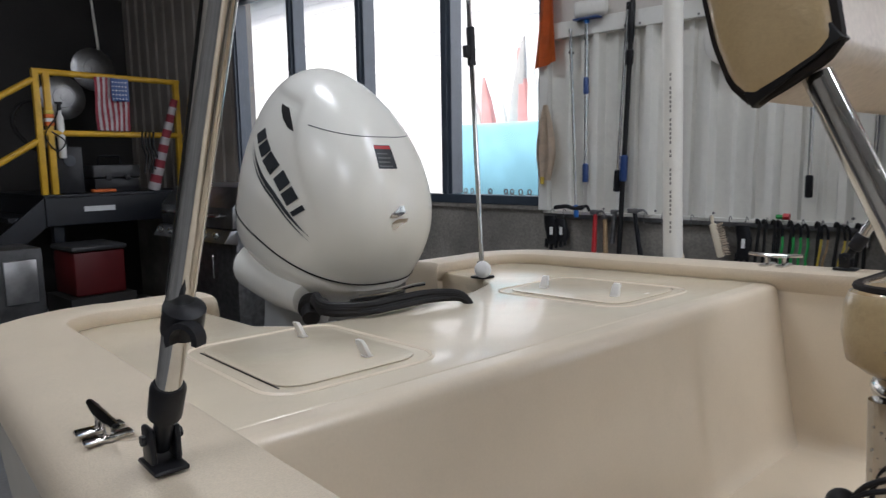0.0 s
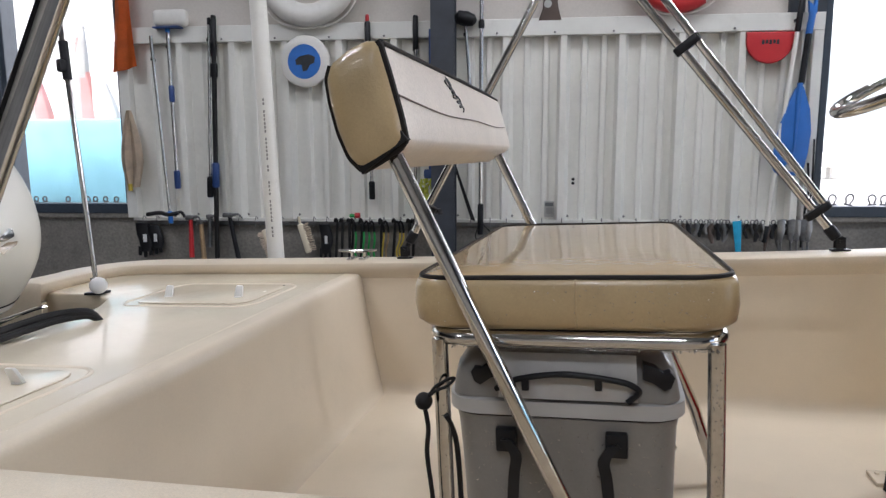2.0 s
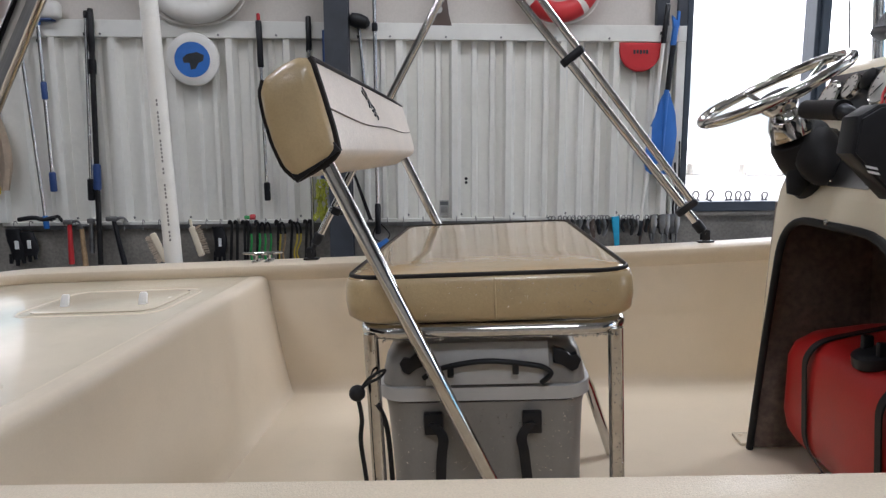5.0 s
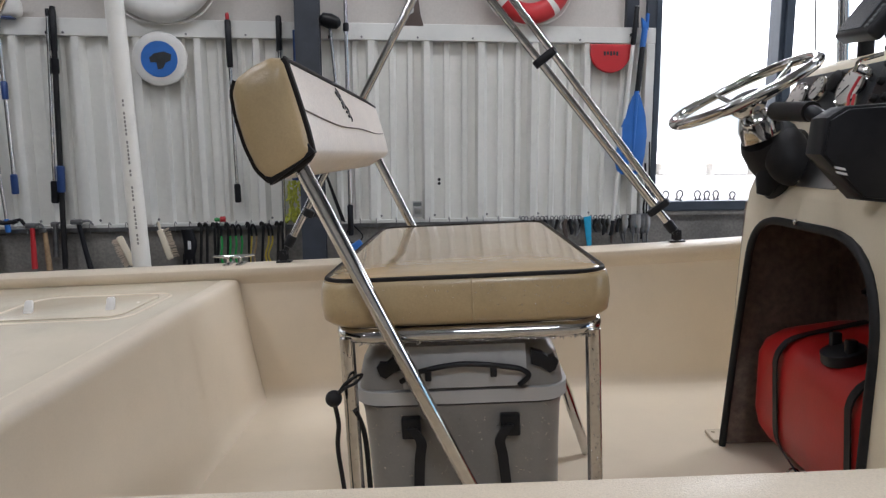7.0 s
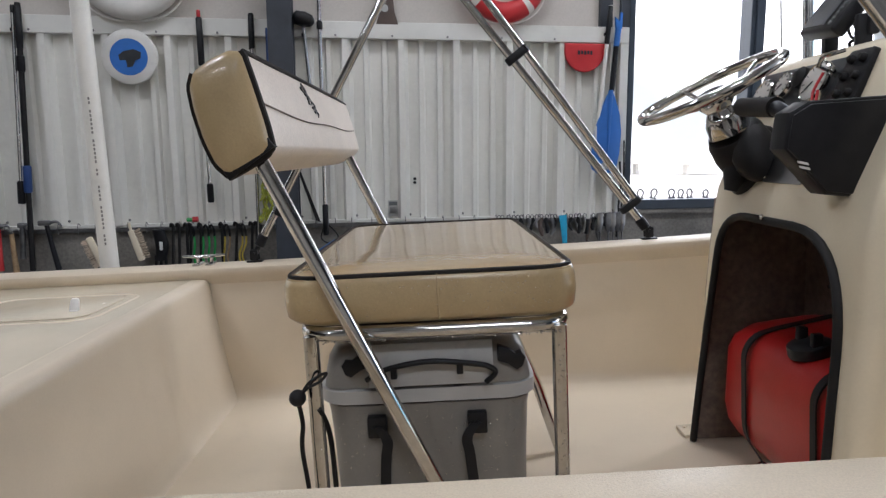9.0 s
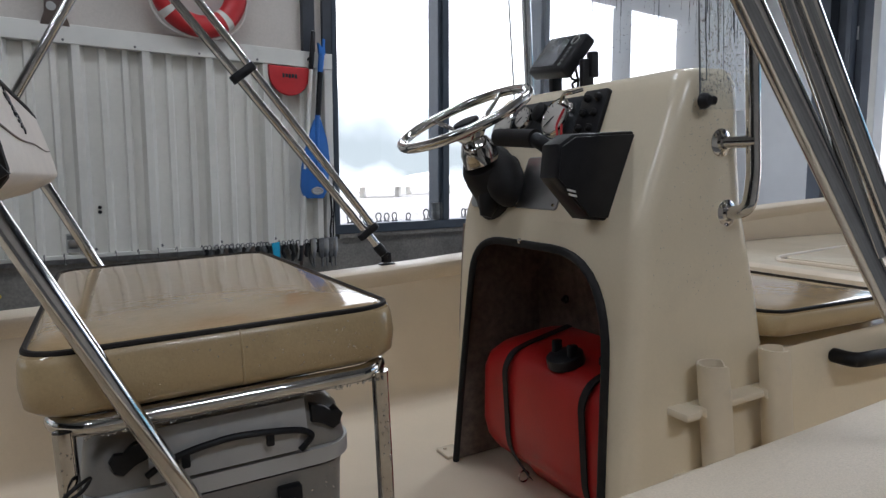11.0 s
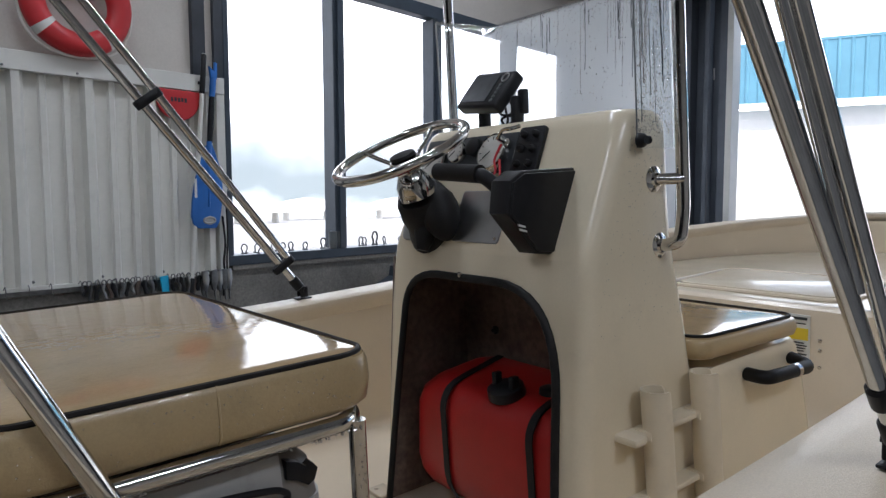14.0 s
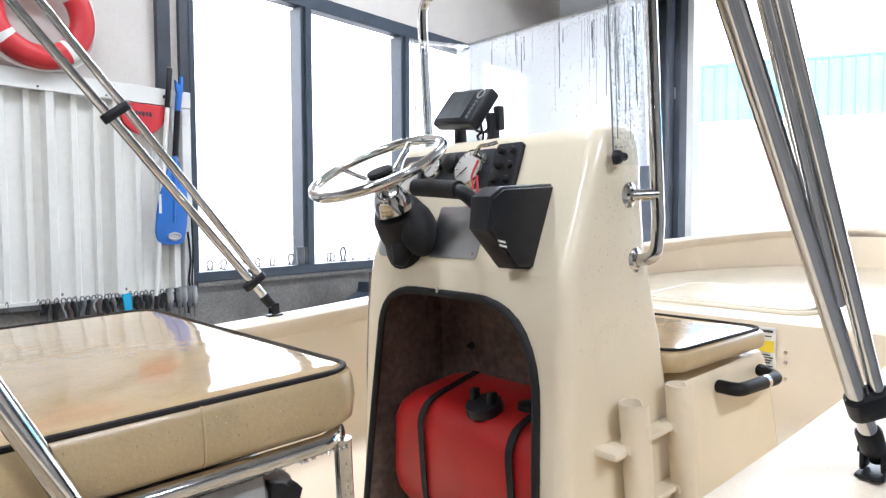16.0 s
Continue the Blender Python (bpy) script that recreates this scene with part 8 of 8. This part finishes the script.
box(bm, (-0.06, -0.018, -0.022), (0.06, 0.018, 0.022), 0.010, 2, Matrix.Translation((0.345, 3.335, 1.045)) @ Matrix.Rotation(radians(-32), 4, "Y"))
part("back", bm, BLUE, bl_)
bm = bmesh.new()
box(bm, (-0.055, -0.016, -0.045), (0.055, 0.016, -0.023), 0.004, 1, Matrix.Translation((0.345, 3.335, 1.045)) @ Matrix.Rotation(radians(-32), 4, "Y"))
part("bristles", bm, YCORD, bl_)
bm = bmesh.new()
tube(bm, smooth_line([(0.33, 3.36, 1.17), (0.31, 3.35, 1.10), (0.36, 3.345, 1.07), (0.40, 3.35, 1.11), (0.35, 3.36, 1.17)]), 0.004, 6)
part("loop", bm, RUBBER, bl_)

# right-hand end of the rail: clamps, chain ends and a blue strap
bs_ = thing("blue_strap", (1.685, 3.35, 1.02), "bright blue webbing strap hanging from the rail", "strap")
bm = bmesh.new()
prism(bm, [(1.660, 3.352, 1.195), (1.705, 3.352, 1.20), (1.712, 3.352, 1.03), (1.685, 3.352, 1.02)], (0, -0.004, 0), (0, 0.004, 0), 0.002)
part("webbing", bm, mk("cyan_webbing", (0.02, 0.38, 0.62), 0.7, var=0.1, scale=30), bs_)
r_ = random.Random(15)
for i in range(26):
    x = 1.30 + 0.0285 * i + r_.uniform(-0.006, 0.006)
    if 1.64 < x < 1.72:
        continue
    ln = r_.uniform(0.05, 0.15)
    m = [BLACKP, SHADOW_STEEL, RUBBER, STEEL_D, BROWN][i % 5]
    w = r_.uniform(0.008, 0.016)
    z1 = 1.185
    ob = thing("hand_tool", (x, 3.36, z1 - ln), "small dark hand tool hanging on the rail", "hand tool", "small tools on the rail")
    bm = bmesh.new()
    loops = []
    for t, k in ((0, 0.4), (0.15, 1.0), (0.45, 0.6), (0.7, 1.0), (1, 0.5)):
        loops.append([Vector((p.x, p.y, z1 - ln * t)) for p in oval((x + 0.008 * math.sin(5 * t + i), 3.352), w * k, 0.008, 10)])
    rings(bm, loops)
    part("body", bm, m, ob)
    bm = bmesh.new()
    tube(bm, [Vector((x + 0.010 * math.cos(a), 3.352, z1 + 0.006 + 0.012 * math.sin(a))) for a in [2 * math.pi * q / 12 for q in range(12)]], 0.003, 6, closed=True)
    part("loop", bm, SHADOW_STEEL, ob)
for i, x in enumerate((1.905, 1.955, 1.985, 2.015, 2.04)):
    ob = thing("spring_clamp", (x, 3.345, 1.06), "grey metal spring clamp on the rail", "clamp", "spring clamps on the rail")
    bm = bmesh.new()
    prism(bm, [(x - 0.020, 3.345, 1.205), (x + 0.012, 3.345, 1.21), (x + 0.018, 3.345, 1.15), (x + 0.004, 3.345, 1.09), (x - 0.014, 3.345, 1.10), (x - 0.022, 3.345, 1.15)], (0, -0.01, 0), (0, 0.01, 0), 0.004)
    part("jaw", bm, STEEL_D if i % 2 == 0 else SHADOW_STEEL, ob)
    bm = bmesh.new()
    rod(bm, (x, 3.345, 1.095), (x + 0.004, 3.345, 1.04), 0.005, seg=8)
    part("tail", bm, SHADOW_STEEL, ob)
hung("wire_coil", "black cable hanging down by the window", "cable", 2.03, (([(-0.01, 0.0, 1.50), (0.0, -0.005, 1.35), (-0.012, -0.006, 1.25), (0.0, 0, 1.17)], 0.006, RUBBER, "cable"), ([(0.012, 0.0, 1.62), (0.015, -0.005, 1.40), (0.006, -0.006, 1.25), (0.012, 0, 1.17)], 0.005, RUBBER, "cable")))


# ---- shackles and cups on the window sill ----
def shackle(x, h, w, tilt=0.0, lying=False):
    ob = thing("shackle", (x, 3.435, 1.274), "galvanised bow shackle standing on the window sill", "shackle", "shackles on the sill")
    m = Matrix.Translation((x, 3.428, 1.274)) @ Matrix.Rotation(radians(tilt), 4, "Y")
    bm = bmesh.new()
    pts = [m @ Vector((-w * 0.55, 0, 0.006)), m @ Vector((-w * 0.6, 0, h * 0.35)), m @ Vector((-w * 0.95, 0, h * 0.62)), m @ Vector((-w * 0.6, 0, h * 0.92)), m @ Vector((0, 0, h)), m @ Vector((w * 0.6, 0, h * 0.92)), m @ Vector((w * 0.95, 0, h * 0.62)), m @ Vector((w * 0.6, 0, h * 0.35)), m @ Vector((w * 0.55, 0, 0.006))]
    tube(bm, smooth_line(pts, 4), max(0.0042, h * 0.07), 8)
    part("bow", bm, SHADOW_STEEL, ob)
    bm = bmesh.new()
    rod(bm, m @ Vector((-w * 1.0, 0, 0.007)), m @ Vector((w * 1.1, 0, 0.007)), max(0.0045, h * 0.07), seg=8)
    part("pin", bm, SHADOW_STEEL, ob)


for x, h, w, t in ((2.185, 0.058, 0.020, 0), (2.262, 0.062, 0.020, 14), (2.385, 0.058, 0.020, -4), (2.44, 0.055, 0.018, 3), (2.50, 0.056, 0.018, -3), (2.60, 0.050, 0.018, 6), (2.74, 0.070, 0.022, 0), (3.045, 0.064, 0.018, 4), (3.08, 0.060, 0.018, -5), (3.17, 0.095, 0.024, 0), (3.26, 0.060, 0.012, -8), (3.40, 0.05, 0.016, 3)):
    shackle(x, h, w, t)
for i, x in enumerate((-2.30, -2.24, -2.10, -1.97, -1.93, -1.86, -1.80)):
    shackle(x, 0.036, 0.014, (-1) ** i * 8)
for i, x in enumerate((2.815, 2.872)):
    bm = bmesh.new()
    lathe(bm, (x, 3.425, 1.274), (0, 0, 1), [(0, 0.020), (0.01, 0.025), (0.03, 0.028), (0.055, 0.028), (0.058, 0.026), (0.06, 0.028), (0.09, 0.027), (0.108, 0.024), (0.112, 0.018), (0.112, 0.01)], 18)
    for q in range(12):
        a = 2 * math.pi * q / 12
        rod(bm, (x + 0.0265 * math.cos(a), 3.425 + 0.0265 * math.sin(a), 1.30), (x + 0.0275 * math.cos(a), 3.425 + 0.0275 * math.sin(a), 1.385), 0.0018, seg=5)
    solid("ribbed_cup", bm, MOTOR_GREY, (x, 3.425, 1.274), "dark ribbed plastic cup on the window sill", "cup", "cups on the sill")
an = thing("dark_machine", (3.3, 3.2, 0), "dark steel machine standing against the concrete wall", "machine")
bm = bmesh.new()
prism(bm, [(3.12, 3.25, 0.95), (3.12, 3.25, 1.03), (3.22, 3.25, 1.07), (3.235, 3.25, 1.135), (3.33, 3.25, 1.135), (3.34, 3.25, 1.11), (3.6, 3.25, 1.11), (3.6, 3.25, 0.95)], (0, -0.1, 0), (0, 0.1, 0), 0.006)
part("head", bm, FRAME_M, an)
bm = bmesh.new()
box(bm, (3.2, 3.18, 0), (3.5, 3.33, 0.95), 0.006)
part("stand", bm, FRAME_M, an)
